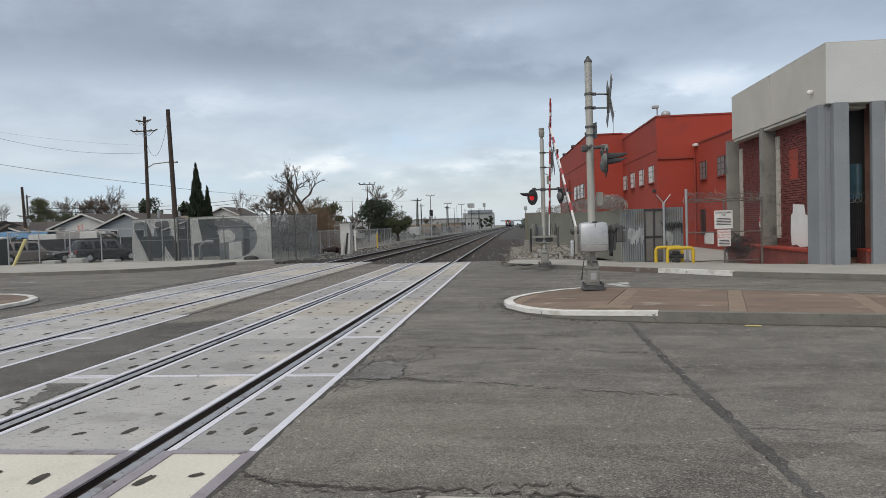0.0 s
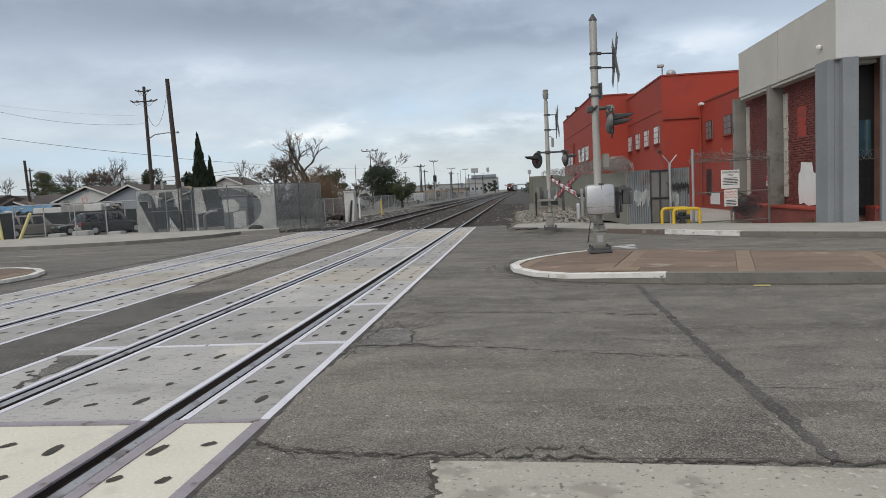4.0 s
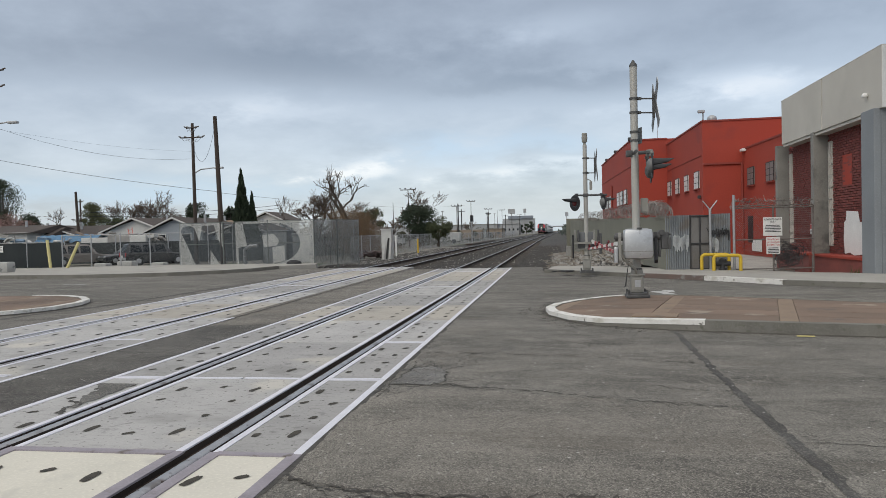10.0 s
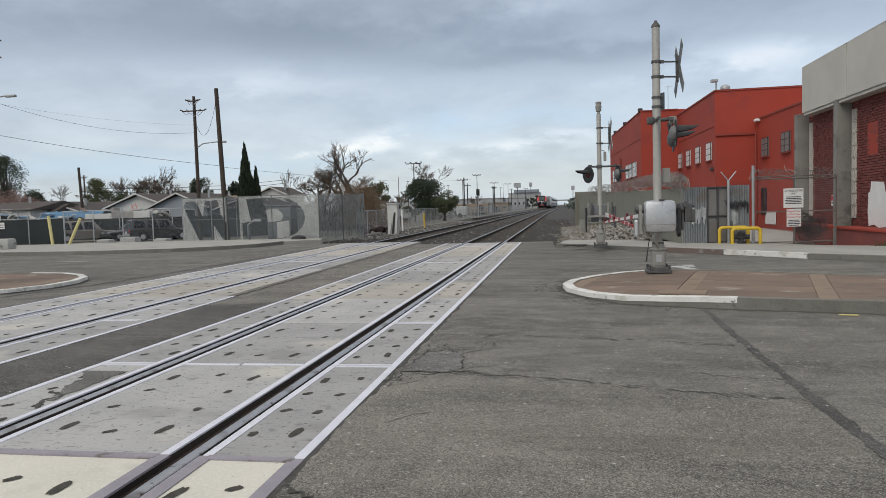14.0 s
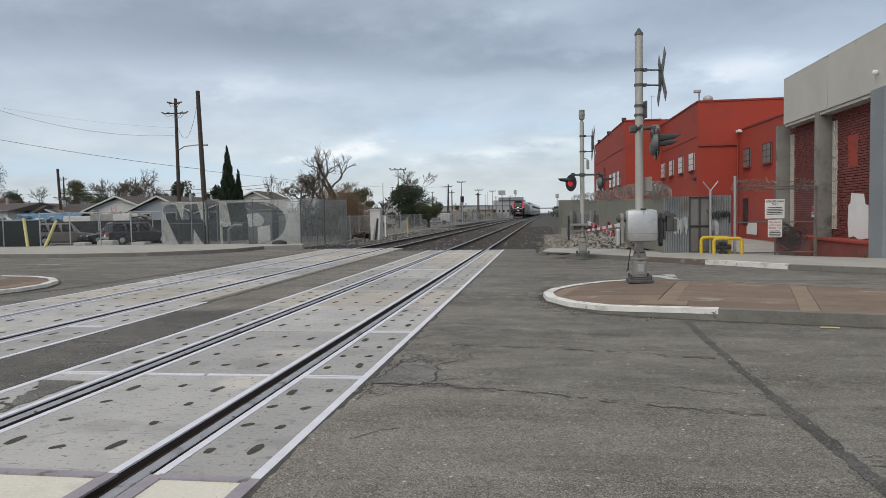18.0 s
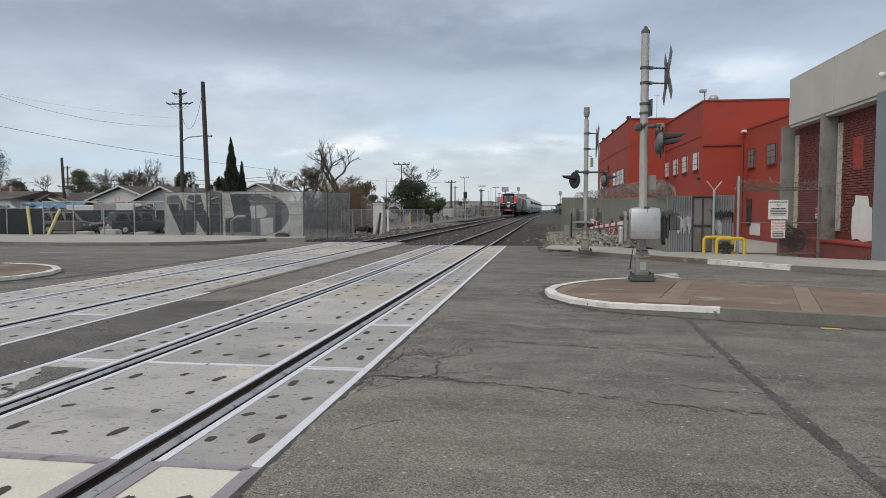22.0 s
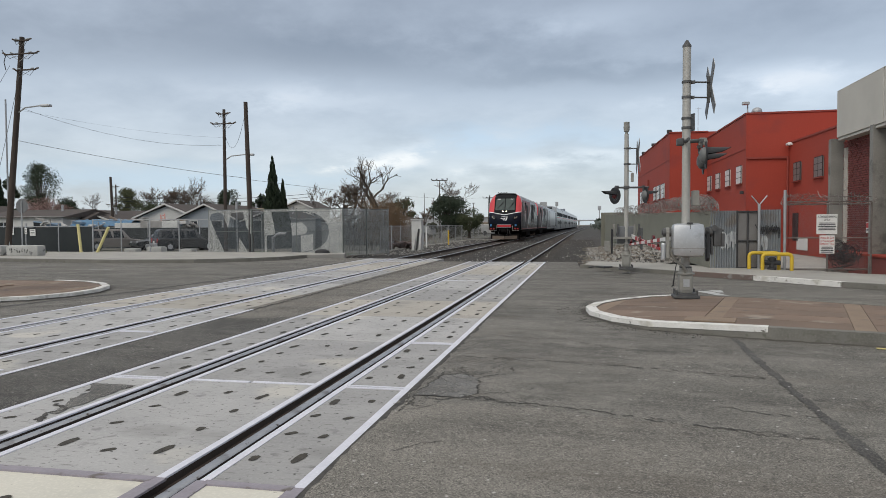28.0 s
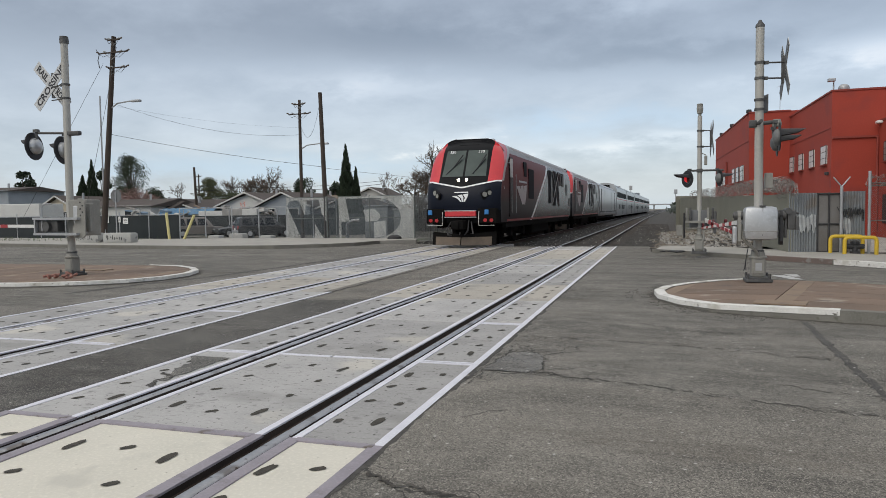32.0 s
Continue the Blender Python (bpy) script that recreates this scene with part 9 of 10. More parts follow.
def strip(pts, w, rnd, jit=0.02, z=0.004, seg=0.09, gaps=0.0):
    """A wavering flat strip along a plan line, its width uneven; gaps: the share of it that is closed up."""
    line = dense(pts, seg)
    s = Shape()
    off = 0.0
    L_, R_ = [], []
    for i, p in enumerate(line):
        a, b = line[max(0, i - 1)], line[min(len(line) - 1, i + 1)]
        n = Vector((-(b[1] - a[1]), b[0] - a[0])).normalized()
        off = off * 0.62 + rnd.gauss(0, jit)
        ww = w * rnd.uniform(0.55, 1.25) / 2
        L_.append((p[0] + n.x * (off + ww), p[1] + n.y * (off + ww), z))
        R_.append((p[0] + n.x * (off - ww), p[1] + n.y * (off - ww), z))
    k = len(line)
    fs, shut = [], 0
    for i in range(k - 1):
        if shut == 0 and rnd.random() < gaps * 0.3:
            shut = rnd.randint(2, 5)
        if shut:
            shut -= 1
        else:
            fs.append((k + i, k + i + 1, i + 1, i))
    return s.add(L_ + R_, fs)


CRACK = mat("crack_dark", (0.036, 0.034, 0.031), (0.10, 0.094, 0.085), rough=0.95, scale=14, fine=60, bump=0.4)
rw = random.Random(11)
solid("tar_seam", strip([(4.71, 9.25), (4.65, 7.6), (4.63, 6.2), (4.62, 4.6), (4.62, 3.3), (4.61, 1.5), (4.6, -4)], 0.092, rw, 0.004, 0.004, 0.05), TAR, "dark tar seam along the road", "road seam", kind="structure")
CRACKS = [([(1.5, 10.95), (2.1, 11.0), (3.0, 10.4)], 0.03), ([(1.5, 13.6), (2.9, 13.55)], 0.04), ([(1.7, 9.0), (2.66, 8.86), (3.3, 8.27), (3.9, 8.15)], 0.03), ([(1.6, 7.55), (2.95, 7.38), (3.56, 7.27), (4.11, 7.1), (4.53, 6.97)], 0.04),
          ([(1.48, 5.47), (1.74, 5.70), (2.09, 5.82), (2.46, 5.69), (2.95, 5.58), (3.41, 5.41), (3.83, 5.27), (4.19, 5.18), (4.55, 5.1)], 0.045), ([(3.66, 6.01), (4.14, 5.75), (4.62, 5.7)], 0.028),
          ([(1.52, 3.36), (1.72, 3.18), (1.91, 3.12), (2.13, 3.11), (2.28, 3.09), (2.5, 3.06)], 0.04), ([(1.49, 12.1), (2.5, 11.9), (3.0, 11.2)], 0.03), ([(1.5, 17), (2.2, 16.8), (3.4, 16.9)], 0.03), ([(1.5, 19.2), (2.8, 19.0)], 0.03),
          ([(2.05, 6.8), (2.15, 7.4), (2.6, 7.9)], 0.016), ([(1.5, 7.2), (1.9, 6.7), (2.05, 6.75)], 0.018), ([(4.7, 4.3), (6.0, 4.15), (8.0, 4.0)], 0.014), ([(4.7, 6.2), (6.2, 6.05), (8.4, 5.7)], 0.014)]
for pts, w in CRACKS:
    solid("road_crack", strip(pts, w * 0.50, rw, 0.016, 0.004, 0.024, 0.38), CRACK, "ragged dark crack in the asphalt", "road crack", "road cracks", kind="structure")
    # finer broken branches beside it
    for k in (-1, 1):
        side = offset(dense(pts, 0.3), k * rw.uniform(0.03, 0.07))
        if len(side) > 3:
            solid("road_crack", strip(side, 0.010, rw, 0.02, 0.0038, 0.03, 0.85), CRACK, "fine broken branch of a crack in the asphalt", "road crack", "road cracks", kind="structure")
# browner, coarser asphalt between the broken edge and the long crack
re_ = random.Random(52)
coarse_edge = [(1.48 + 3.05 * i / 30, 5.62 - 0.52 * clamp((i - 8) / 22) + 0.06 * math.sin(i * 1.3) * re_.random(), 0.0022) for i in range(31)]
solid("asphalt_patch", Shape().add([(1.48, 3.3, 0.0022), (2.4, 3.06, 0.0022), (4.53, 3.0, 0.0022)] + coarse_edge[::-1], [tuple(range(34))]), asphalt("coarse_brown_asphalt", (0.122, 0.113, 0.098), (0.220, 0.204, 0.177), 47.0, 1.2), "coarse brownish asphalt before a long crack", "road patch", kind="structure")
# dark tar line between the far deck and the western road
solid("tar_seam", strip([(-7.3, 9.8), (-7.18, 10.58), (-7.01, 11.79), (-6.66, 13.01), (-6.5, 15.03), (-6.38, 17), (-6.2, 21), (-6.1, 25)], 0.17, rw, 0.012, 0.004, 0.12), TAR, "dark tar line beside the far deck", "road seam", kind="structure")
# old dark asphalt between the tracks, ending across the strip
rm = random.Random(44)
dark_end = [(-2.50 + 1.03 * i / 12, 9.95 + 0.02 * i + rm.uniform(-0.06, 0.06), 0.0015) for i in range(13)]
solid("asphalt_patch", Shape().add([(-2.36, -8, 0.0015), (-1.47, -8, 0.0015)] + dark_end[::-1], [tuple(range(15))]), asphalt("crazed_dark_asphalt", (0.066, 0.063, 0.058), (0.140, 0.133, 0.121), 31.0, 0.8), "dark crazed asphalt strip between the tracks", "road patch", kind="structure")
EDGE_LINE = [(1.55, 3.3), (1.75, 3.18), (2.02, 3.13), (2.30, 3.09), (2.62, 3.07), (2.9, 3.05), (3.4, 3.01), (4.3, 2.96), (6, 2.85)]
BROKEN = mat("broken_asphalt", (0.036, 0.032, 0.028), (0.10, 0.09, 0.077), rough=0.95, scale=9, fine=50, bump=0.6)
solid("broken_edge", strip(EDGE_LINE, 0.024, rw, 0.016, 0.009, 0.02, 0.12), BROKEN, "crumbling broken asphalt edge", "road crack", kind="structure")
solid("broken_edge", strip([(2.62, 3.06), (2.66, 2.8), (2.68, 2.5), (2.74, 1.6)], 0.03, rw, 0.016, 0.0095, 0.02, 0.15), BROKEN, "crumbling broken asphalt edge", "road crack", kind="structure")
solid("broken_edge", strip([(2.7, 3.12), (3.1, 3.14), (3.5, 3.09)], 0.03, rw, 0.03, 0.0065, 0.02, 0.4), BROKEN, "crumbling broken asphalt edge", "road crack", kind="structure")
pt = Shape().add([(x, y, 0.005) for x, y in ((1.55, 5.81), (1.94, 5.78), (2.05, 5.94), (2.0, 6.3), (1.97, 6.51), (1.79, 6.68), (1.64, 6.6), (1.57, 6.18))], [tuple(range(8))])
solid("asphalt_patch", pt, asphalt("old_patch", (0.17, 0.172, 0.17), (0.22, 0.22, 0.21), 8.0), "squarish pale asphalt patch beside the deck", "road patch", kind="structure")
PATCH = [(1.55, 5.81), (1.94, 5.78), (2.05, 5.94), (2.0, 6.3), (1.97, 6.51), (1.79, 6.68), (1.64, 6.6), (1.57, 6.18), (1.55, 5.81)]
solid("road_crack", strip(PATCH, 0.017, random.Random(61), 0.012, 0.0068, 0.025, 0.25), CRACK, "ragged dark crack round an old patch", "road crack", "road cracks", kind="structure")
for k, pts in enumerate(([(2.05, 5.94), (2.3, 5.98), (2.5, 6.2)], [(1.97, 6.51), (2.2, 6.72), (2.25, 7.1)], [(1.64, 6.6), (1.6, 6.95), (1.75, 7.3)], [(1.55, 5.81), (1.62, 5.55), (1.52, 5.3)], [(1.5, 6.4), (1.6, 6.5), (1.64, 6.6)])):
    solid("road_crack", strip(pts, 0.014, random.Random(62 + k), 0.014, 0.0066, 0.025, 0.25), CRACK, "ragged dark crack running from an old patch", "road crack", "road cracks", kind="structure")
# concrete apron in the foreground
solid("road_apron", Shape().prism([(2.60, 3.0), (3.6, 2.95), (4.85, 2.86), (9, 2.6), (9, -6), (2.78, -6), (2.68, 2.62)], -0.3, 0.006), mat("worn_concrete_apron", (0.41, 0.39, 0.34), (0.31, 0.295, 0.255), rough=0.9, scale=1, fine=60, bump=0.4, spots=[((0.28, 0.262, 0.225), 4.0, 0.55), ((0.50, 0.48, 0.43), 18.0, 0.62), ((0.15, 0.14, 0.12), 32.0, 0.62)]), "pale worn concrete apron", "road", kind="structure")
# strips at the kerb foot: dirt, and the contact shadow painted with it
for path in (ISL_R[4:15], ISL_L[1:9], [(x + 0.05, y - 0.1) for x, y in FAR_R[1:5]]):
    solid("gutter_dirt", strip(offset(path, -0.045), 0.11, rw, 0.022, 0.0035, 0.06), mat("gutter_dirt", (0.075, 0.068, 0.058), (0.12, 0.11, 0.095), rough=0.95, scale=6, fine=50, bump=0.5), "dark dirt and painted contact shade along the kerb", "dirt", kind="structure")
for x_, y_, z_, a_ in ((4.55, 9.95, 0.128, -14), (-10.2, 13.6, 0.076, 5)):
    solid("pit_cover", Shape().box((0, 0, 0.01), (0.62, 0.42, 0.02), ch=0.004), BAND_TAN, "tan concrete pit cover in the paving", "cover", kind="structure", m=pose(x_, y_, z_, 0, 0, a_))
# dark ragged joint between the decks and the asphalt
for x_, b_ in ((1.478, 0), (-1.478, 0), (TX2 + 1.60, 0.28), (TX2 - 1.745, 0.28)):
    solid("deck_joint", strip([(x_ + b_, -6), (x_ + b_ * 0.5, 10), (x_, 26.6)], 0.05, rw, 0.010, 0.0025, 0.07), CRACK, "dark dirty joint beside the deck", "road joint", kind="structure")
# broken, crazed asphalt beside the deck
rk = random.Random(71)
for _ in range(18):
    x_, y_ = 1.5 + rk.random() ** 1.3 * 0.55, rk.gauss(6.25, 0.5)
    a_ = rk.uniform(0, 6.28)
    pts_ = [(x_, y_)]
    for _k in range(rk.randint(1, 3)):
        a_ += rk.gauss(0, 0.6)
        pts_.append((max(1.49, pts_[-1][0] + 0.2 * math.cos(a_)), pts_[-1][1] + 0.26 * math.sin(a_)))
    solid("road_crack", strip(pts_, 0.008, rk, 0.010, 0.0062, 0.03, 0.3), CRACK, "ragged dark crack in the asphalt", "road crack", "road cracks", kind="structure")
# crazing in the dark strip between the tracks
for _ in range(36):
    x_, y_ = rk.uniform(-2.36, -1.52), rk.uniform(3.0, 9.9)
    a_ = rk.choice((0.0, 1.4)) + rk.gauss(0, 0.5)
    pts_ = [(x_, y_)]
    for _k in range(rk.randint(1, 3)):
        a_ += rk.gauss(0, 0.5)
        pts_.append((min(-1.5, max(-2.38, pts_[-1][0] + 0.2 * math.cos(a_))), pts_[-1][1] + 0.26 * math.sin(a_)))
    solid("road_crack", strip(pts_, 0.011, rk, 0.010, 0.0035, 0.03, 0.3), CRACK, "ragged dark crack in the asphalt", "road crack", "road cracks", kind="structure")
# stop line and arrow remains beyond the island
LINE_W = mat("worn_road_paint", (0.55, 0.55, 0.53), (0.36, 0.36, 0.35), rough=0.8, scale=6, fine=40, contrast=0.3)
for pts, w in (([(5.3, 15.5), (5.66, 14.2)], 0.28), ([(5.58, 15.7), (5.62, 15.2)], 0.22), ([(10.5, 13.4), (14, 11.2), (20, 7.2)], 0.10), ([(-13, 20.2), (-12.2, 20.2)], 0.12), ([(-17, 21.2), (-16.2, 21.2)], 0.12)):
    solid("road_marking", strip(pts, w, rw, 0.004, 0.005, 0.2), LINE_W, "worn white road marking", "road marking", "road markings", kind="structure")
# broken corner on the near track's outer panel
rq = random.Random(2)
jag = [(-0.97 + rq.uniform(-0.02, 0.02), 4.75 + 0.95 * i / 14) for i in range(15)] + [(-1.02 - 0.30 * clamp(1.15 - i / 15) * (0.75 + 0.5 * rq.random()), 5.70 - 0.95 * i / 18) for i in range(19)]
solid("panel_crack", strip([(-0.93, 4.55), (-1.08, 4.72), (-1.0, 4.85), (-1.2, 5.0)], 0.035, rq, 0.015, 0.0045, 0.05), CRACK, "ragged dark break in a deck panel", "crack", kind="structure")
solid("broken_panel_patch", Shape().add([(x, y, 0.0042) for x, y in jag], [tuple(range(len(jag)))]), asphalt("patch_fill", (0.10, 0.10, 0.098), (0.15, 0.148, 0.14), 5.0), "asphalt fill over a broken deck panel", "road patch", kind="structure")
solid("yellow_leaf", Shape().box((0, 0, 0.01), (0.20, 0.06, 0.008)), mat("yellow_litter", (0.60, 0.52, 0.22), rough=0.7), "small yellow scrap by the kerb", "litter", m=pose(6.2, 8.75, 0.0, 0, 0, -10))

# sleepers under the open track
SLEEPER = mat("oily_timber", (0.075, 0.06, 0.048), (0.05, 0.042, 0.035), rough=0.9, scale=4, fine=25, bump=0.4, rnd=0.25)
ME = mesh_of("sleeper", Shape().box((0, 0, 0), (2.6, 0.23, 0.18), ch=0.012), SLEEPER)
for cx in (0.0, TX2):
    t = thing("sleepers", "row of dark timber sleepers under the rails", "sleepers", kind="structure")
    for i in range(140):
        part("sleeper", ME, None, t, m=pose(cx + rw.uniform(-0.03, 0.03), 27.1 + i * 0.56, -0.245 + rw.uniform(-0.008, 0.004), 0, 0, rw.uniform(-1, 1)))


def stones(n, area, size, rnd, zf):
    s = Shape()
    for _ in range(n):
        x, y = area(rnd)
        k = size * rnd.uniform(0.5, 1.4)
        q = [Vector((rnd.uniform(-1, 1), rnd.uniform(-1, 1), rnd.uniform(-0.6, 0.9))).normalized() * k * rnd.uniform(0.7, 1.1) for _ in range(3)]
        c = Vector((x, y, zf(x, y)))
        a = Vector((k, 0, 0)).copy()
        rot = Euler((rnd.random() * 6, rnd.random() * 6, rnd.random() * 6)).to_matrix()
        vs = [c + rot @ Vector(v) * k for v in ((1, 0, 0), (-0.9, 0.2, 0), (0, 1, 0.1), (0.1, -0.8, 0), (0, 0.1, 0.8), (0, 0, -0.7))]
        s.add(vs, [(0, 2, 4), (2, 1, 4), (1, 3, 4), (3, 0, 4), (2, 0, 5), (1, 2, 5), (3, 1, 5), (0, 3, 5)])
    return s


def bed_area(r):
    u = r.random() ** 1.8
    return r.uniform(-8.8, 3.6), 26.9 + u * 45


STONE2 = mat("pale_stone", (0.40, 0.385, 0.355), (0.17, 0.165, 0.155), rough=0.95, scale=8, fine=50, bump=0.3)
solid("ballast_stones", stones(15000, bed_area, 0.045, random.Random(6), lambda x, y: -0.165), STONE, "loose grey ballast stones on the track bed", "ballast", kind="stuff")
solid("pale_ballast", stones(800, bed_area, 0.04, random.Random(8), lambda x, y: -0.155), STONE2, "scattered pale ballast stones", "ballast", kind="stuff")


def heap_z(x, y):
    return -0.12 + 0.42 * clamp((x - 3.0) / 2.2) * clamp((y - 24.2) / 2.5) * clamp((46 - y) / 12)


heap = Shape()
nx, ny = 24, 50
hv = []
for j in range(ny + 1):
    for i in range(nx + 1):
        y = 23.6 + j * 0.46
        x0, x1 = 2.9, lerp(WALL_A, WALL_B, clamp((y - WALL_A[1]) / (WALL_B[1] - WALL_A[1])))[0] + 0.05
        x = x0 + (x1 - x0) * i / nx
        hv.append((x, y, heap_z(x, y) + 0.05 * noise.noise(Vector((x * 2, y * 2, 0)))))
heap.add(hv, [(j * (nx + 1) + i, j * (nx + 1) + i + 1, (j + 1) * (nx + 1) + i + 1, (j + 1) * (nx + 1) + i) for j in range(ny) for i in range(nx)])
solid("rubble_bank", heap, BALLAST, "bank of rubble and stone along the yard wall", "ground", kind="structure", smooth=True)


def heap_area(r):
    y = 24.0 + r.random() ** 1.4 * 20
    x1 = lerp(WALL_A, WALL_B, clamp((y - WALL_A[1]) / (WALL_B[1] - WALL_A[1])))[0]
    return r.uniform(3.0, x1), y


solid("rubble_stones", stones(4200, heap_area, 0.085, random.Random(16), lambda x, y: heap_z(x, y) + 0.03), STONE2, "pale rubble stones heaped along the wall", "rubble", kind="stuff")
solid("rubble_dark", stones(2600, heap_area, 0.075, random.Random(17), lambda x, y: heap_z(x, y) + 0.03), STONE, "grey rubble stones heaped along the wall", "rubble", kind="stuff")


def sticks(n, area, rnd, zf):
    s = Shape()
    for _ in range(n):
        x, y = area(rnd)
        a = rnd.uniform(0, 6.28)
        l = rnd.uniform(0.15, 0.55)
        s.tube([(x, y, zf(x, y) + 0.08), (x + l * math.cos(a), y + l * math.sin(a), zf(x, y) + rnd.uniform(0.05, 0.22))], 0.014, 4)
    return s


solid("dry_sticks", sticks(420, heap_area, random.Random(18), heap_z), mat("pale_dry_stick", (0.26, 0.225, 0.18), (0.17, 0.145, 0.12), rough=0.9), "dry sticks and splinters over the rubble", "debris", kind="stuff")


def crumb_area(r):
    """Loose grit swept against the island's rounded end."""
    k = r.randint(4, 9)
    a, b, u = ISL_R[k], ISL_R[k + 1], r.random()
    n = Vector((-(b[1] - a[1]), b[0] - a[0])).normalized()
    d = -0.03 - 0.45 * r.random() ** 2.2
    return a[0] + (b[0] - a[0]) * u + n.x * d, a[1] + (b[1] - a[1]) * u + n.y * d


solid("loose_grit", stones(700, crumb_area, 0.009, random.Random(29), lambda x, y: 0.004), STONE, "loose dark grit swept against the island", "grit", kind="stuff")


def verge(r):
    return r.uniform(-9.6, -6.2), 35.5 + r.random() ** 1.3 * 40


solid("verge_stones", stones(5200, verge, 0.05, random.Random(26), lambda x, y: -0.19), STONE2, "pale gravel beside the far track", "gravel", kind="stuff")
tr = Shape()
rj = random.Random(31)
for _ in range(26):
    x, y = rj.uniform(-10.2, -8.3), rj.uniform(44, 46)
    tr.box((0, 0, 0), (rj.uniform(0.2, 0.6), rj.uniform(0.2, 0.5), rj.uniform(0.1, 0.3)), pose(x, y, rj.uniform(-0.1, 0.2), rj.uniform(-30, 30), rj.uniform(-30, 30), rj.uniform(0, 180)), ch=0.04)
solid("rubbish_heap", tr, mat("dark_rubbish", (0.05, 0.045, 0.045), (0.12, 0.08, 0.075), rough=0.9, scale=3), "dark heap of dumped rubbish by the fence", "rubbish", kind="stuff")
# weeds and leaf litter
wd = Shape()
rg = random.Random(40)
for _ in range(900):
    k = rg.random()
    if k < 0.45:
        x, y, z = rg.uniform(-36, -23), rg.uniform(28.5, 31.5), 0.13
    elif k < 0.47:
        x, y, z = rg.uniform(11.0, 11.2), rg.uniform(19.2, 20), 0.06
    else:
        x, y, z = rg.uniform(4.6, 7), rg.uniform(26, 60), 0.2
    h = rg.uniform(0.05, 0.22)
    a = rg.uniform(0, 6.28)
    wd.add([(x, y, z - 0.03), (x + 0.03 * math.cos(a), y + 0.03 * math.sin(a), z - 0.03), (x + 0.08 * math.cos(a + 1), y + 0.08 * math.sin(a + 1), z + h)], [(0, 1, 2)])
solid("weeds", wd, mat("weed_green", (0.07, 0.10, 0.03), (0.05, 0.07, 0.025), rough=0.8, scale=2, fine=10, bump=0), "sparse green weeds along fences", "weeds", kind="stuff")
bs = Shape()
for _ in range(15):
    bs.box((0, 0, 0), (0.09, 0.06, 0.05), pose(rg.gauss(-9.35, 0.22), rg.gauss(11.55, 0.12), 0.10 + rg.random() * 0.07, rg.uniform(-30, 30), rg.uniform(-30, 30), rg.uniform(0, 180)), ch=0.012)
solid("broken_bricks", bs, mat("broken_red_brick", (0.30, 0.15, 0.12), (0.22, 0.11, 0.09), rough=0.9), "small pile of broken red bricks by the mast", "rubble", kind="stuff")
dk = Shape()
for _ in range(9):
    dk.box((0, 0, 0), (0.16, 0.12, 0.08), pose(rg.uniform(3.0, 3.75), rg.uniform(21.2, 21.8), 0.14, rg.uniform(-20, 20), rg.uniform(-20, 20), rg.uniform(0, 180)), ch=0.03)
for _v in range(len(dk.v)):
    dk.v[_v] = (dk.v[_v][0], dk.v[_v][1], 0.115 + (dk.v[_v][2] - 0.115) * 0.55)
solid("dark_clods", dk, BLACK, "dark clods on the pavement edge", "debris", kind="stuff")
bush = Shape()
for q in range(70):
    cx_, cz_, rr_ = rg.uniform(10.0, 10.65), rg.uniform(0.15, 0.72), rg.uniform(0.08, 0.28)
    a0, tilt_ = rg.uniform(0, 6.28), rg.uniform(-1, 1)
    bush.tube([(cx_ + rr_ * math.cos(a0 + k), 22.45 + tilt_ * rr_ * math.sin(a0 + k) * 0.6, max(0.02, cz_ + rr_ * math.sin(a0 + k))) for k in (0, 0.8, 1.6, 2.4, 3.2, 4.0, 4.8)], 0.009, 3)
solid("dark_wire_bundle", bush, IRON, "dark bundle of wire mesh behind the gate", "wire bundle", kind="stuff")

# bricks of the office bays
BR = [mesh_of("brick", Shape().box((0, 0, 0), (0.05, 0.203, 0.057)), BRICK)]
bays = ((19.5, 23.05, 0.46, 4.22), (23.45, 26.75, 0.46, 4.22))
cnt = 0
rest = Shape()
for y0, y1, z0, z1 in bays:
    for r_ in range(int((z1 - z0) / 0.075)):
        y = y0 + (0.11 if r_ % 2 else 0.0)
        while y < y1 - 0.1:
            z = z0 + 0.04 + r_ * 0.075
            if y0 < 20 and 20.7 < y < 22.2 and cnt < 290:
                part("brick", BR[0], None, OFFICE, m=pose(BX + 0.42 - 0.02 * rw.random(), y + 0.1, z))
                cnt += 1
            else:
                rest.box((BX + 0.42 - 0.02 * rw.random(), y + 0.1, z), (0.05, 0.203, 0.057))
            y += 0.218
tagged(part("brickwork", rest, mat("red_bay_brick", (0.20, 0.050, 0.042), (0.13, 0.038, 0.033), rough=0.85, scale=7, fine=40, contrast=0.3), OFFICE, "dark red brick courses"), kind="stuff")

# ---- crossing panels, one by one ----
# dark flat colour for the dirt and shade down in the slots
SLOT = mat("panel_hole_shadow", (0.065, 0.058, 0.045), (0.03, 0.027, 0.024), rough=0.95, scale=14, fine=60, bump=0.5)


def panel_mesh(w, L, material):
    """One concrete panel, its top at z 0, origin at its corner."""
    return mesh_of("panel", Shape().box((w / 2, L / 2, -0.09), (w - 0.002, L - 0.018, 0.18), ch=0.006), material)


def edge_mesh(w, L):
    return mesh_of("steel_edge", Shape().box((w / 2, L / 2, -0.002), (w, L - 0.006, 0.012)), STEEL_EDGE)


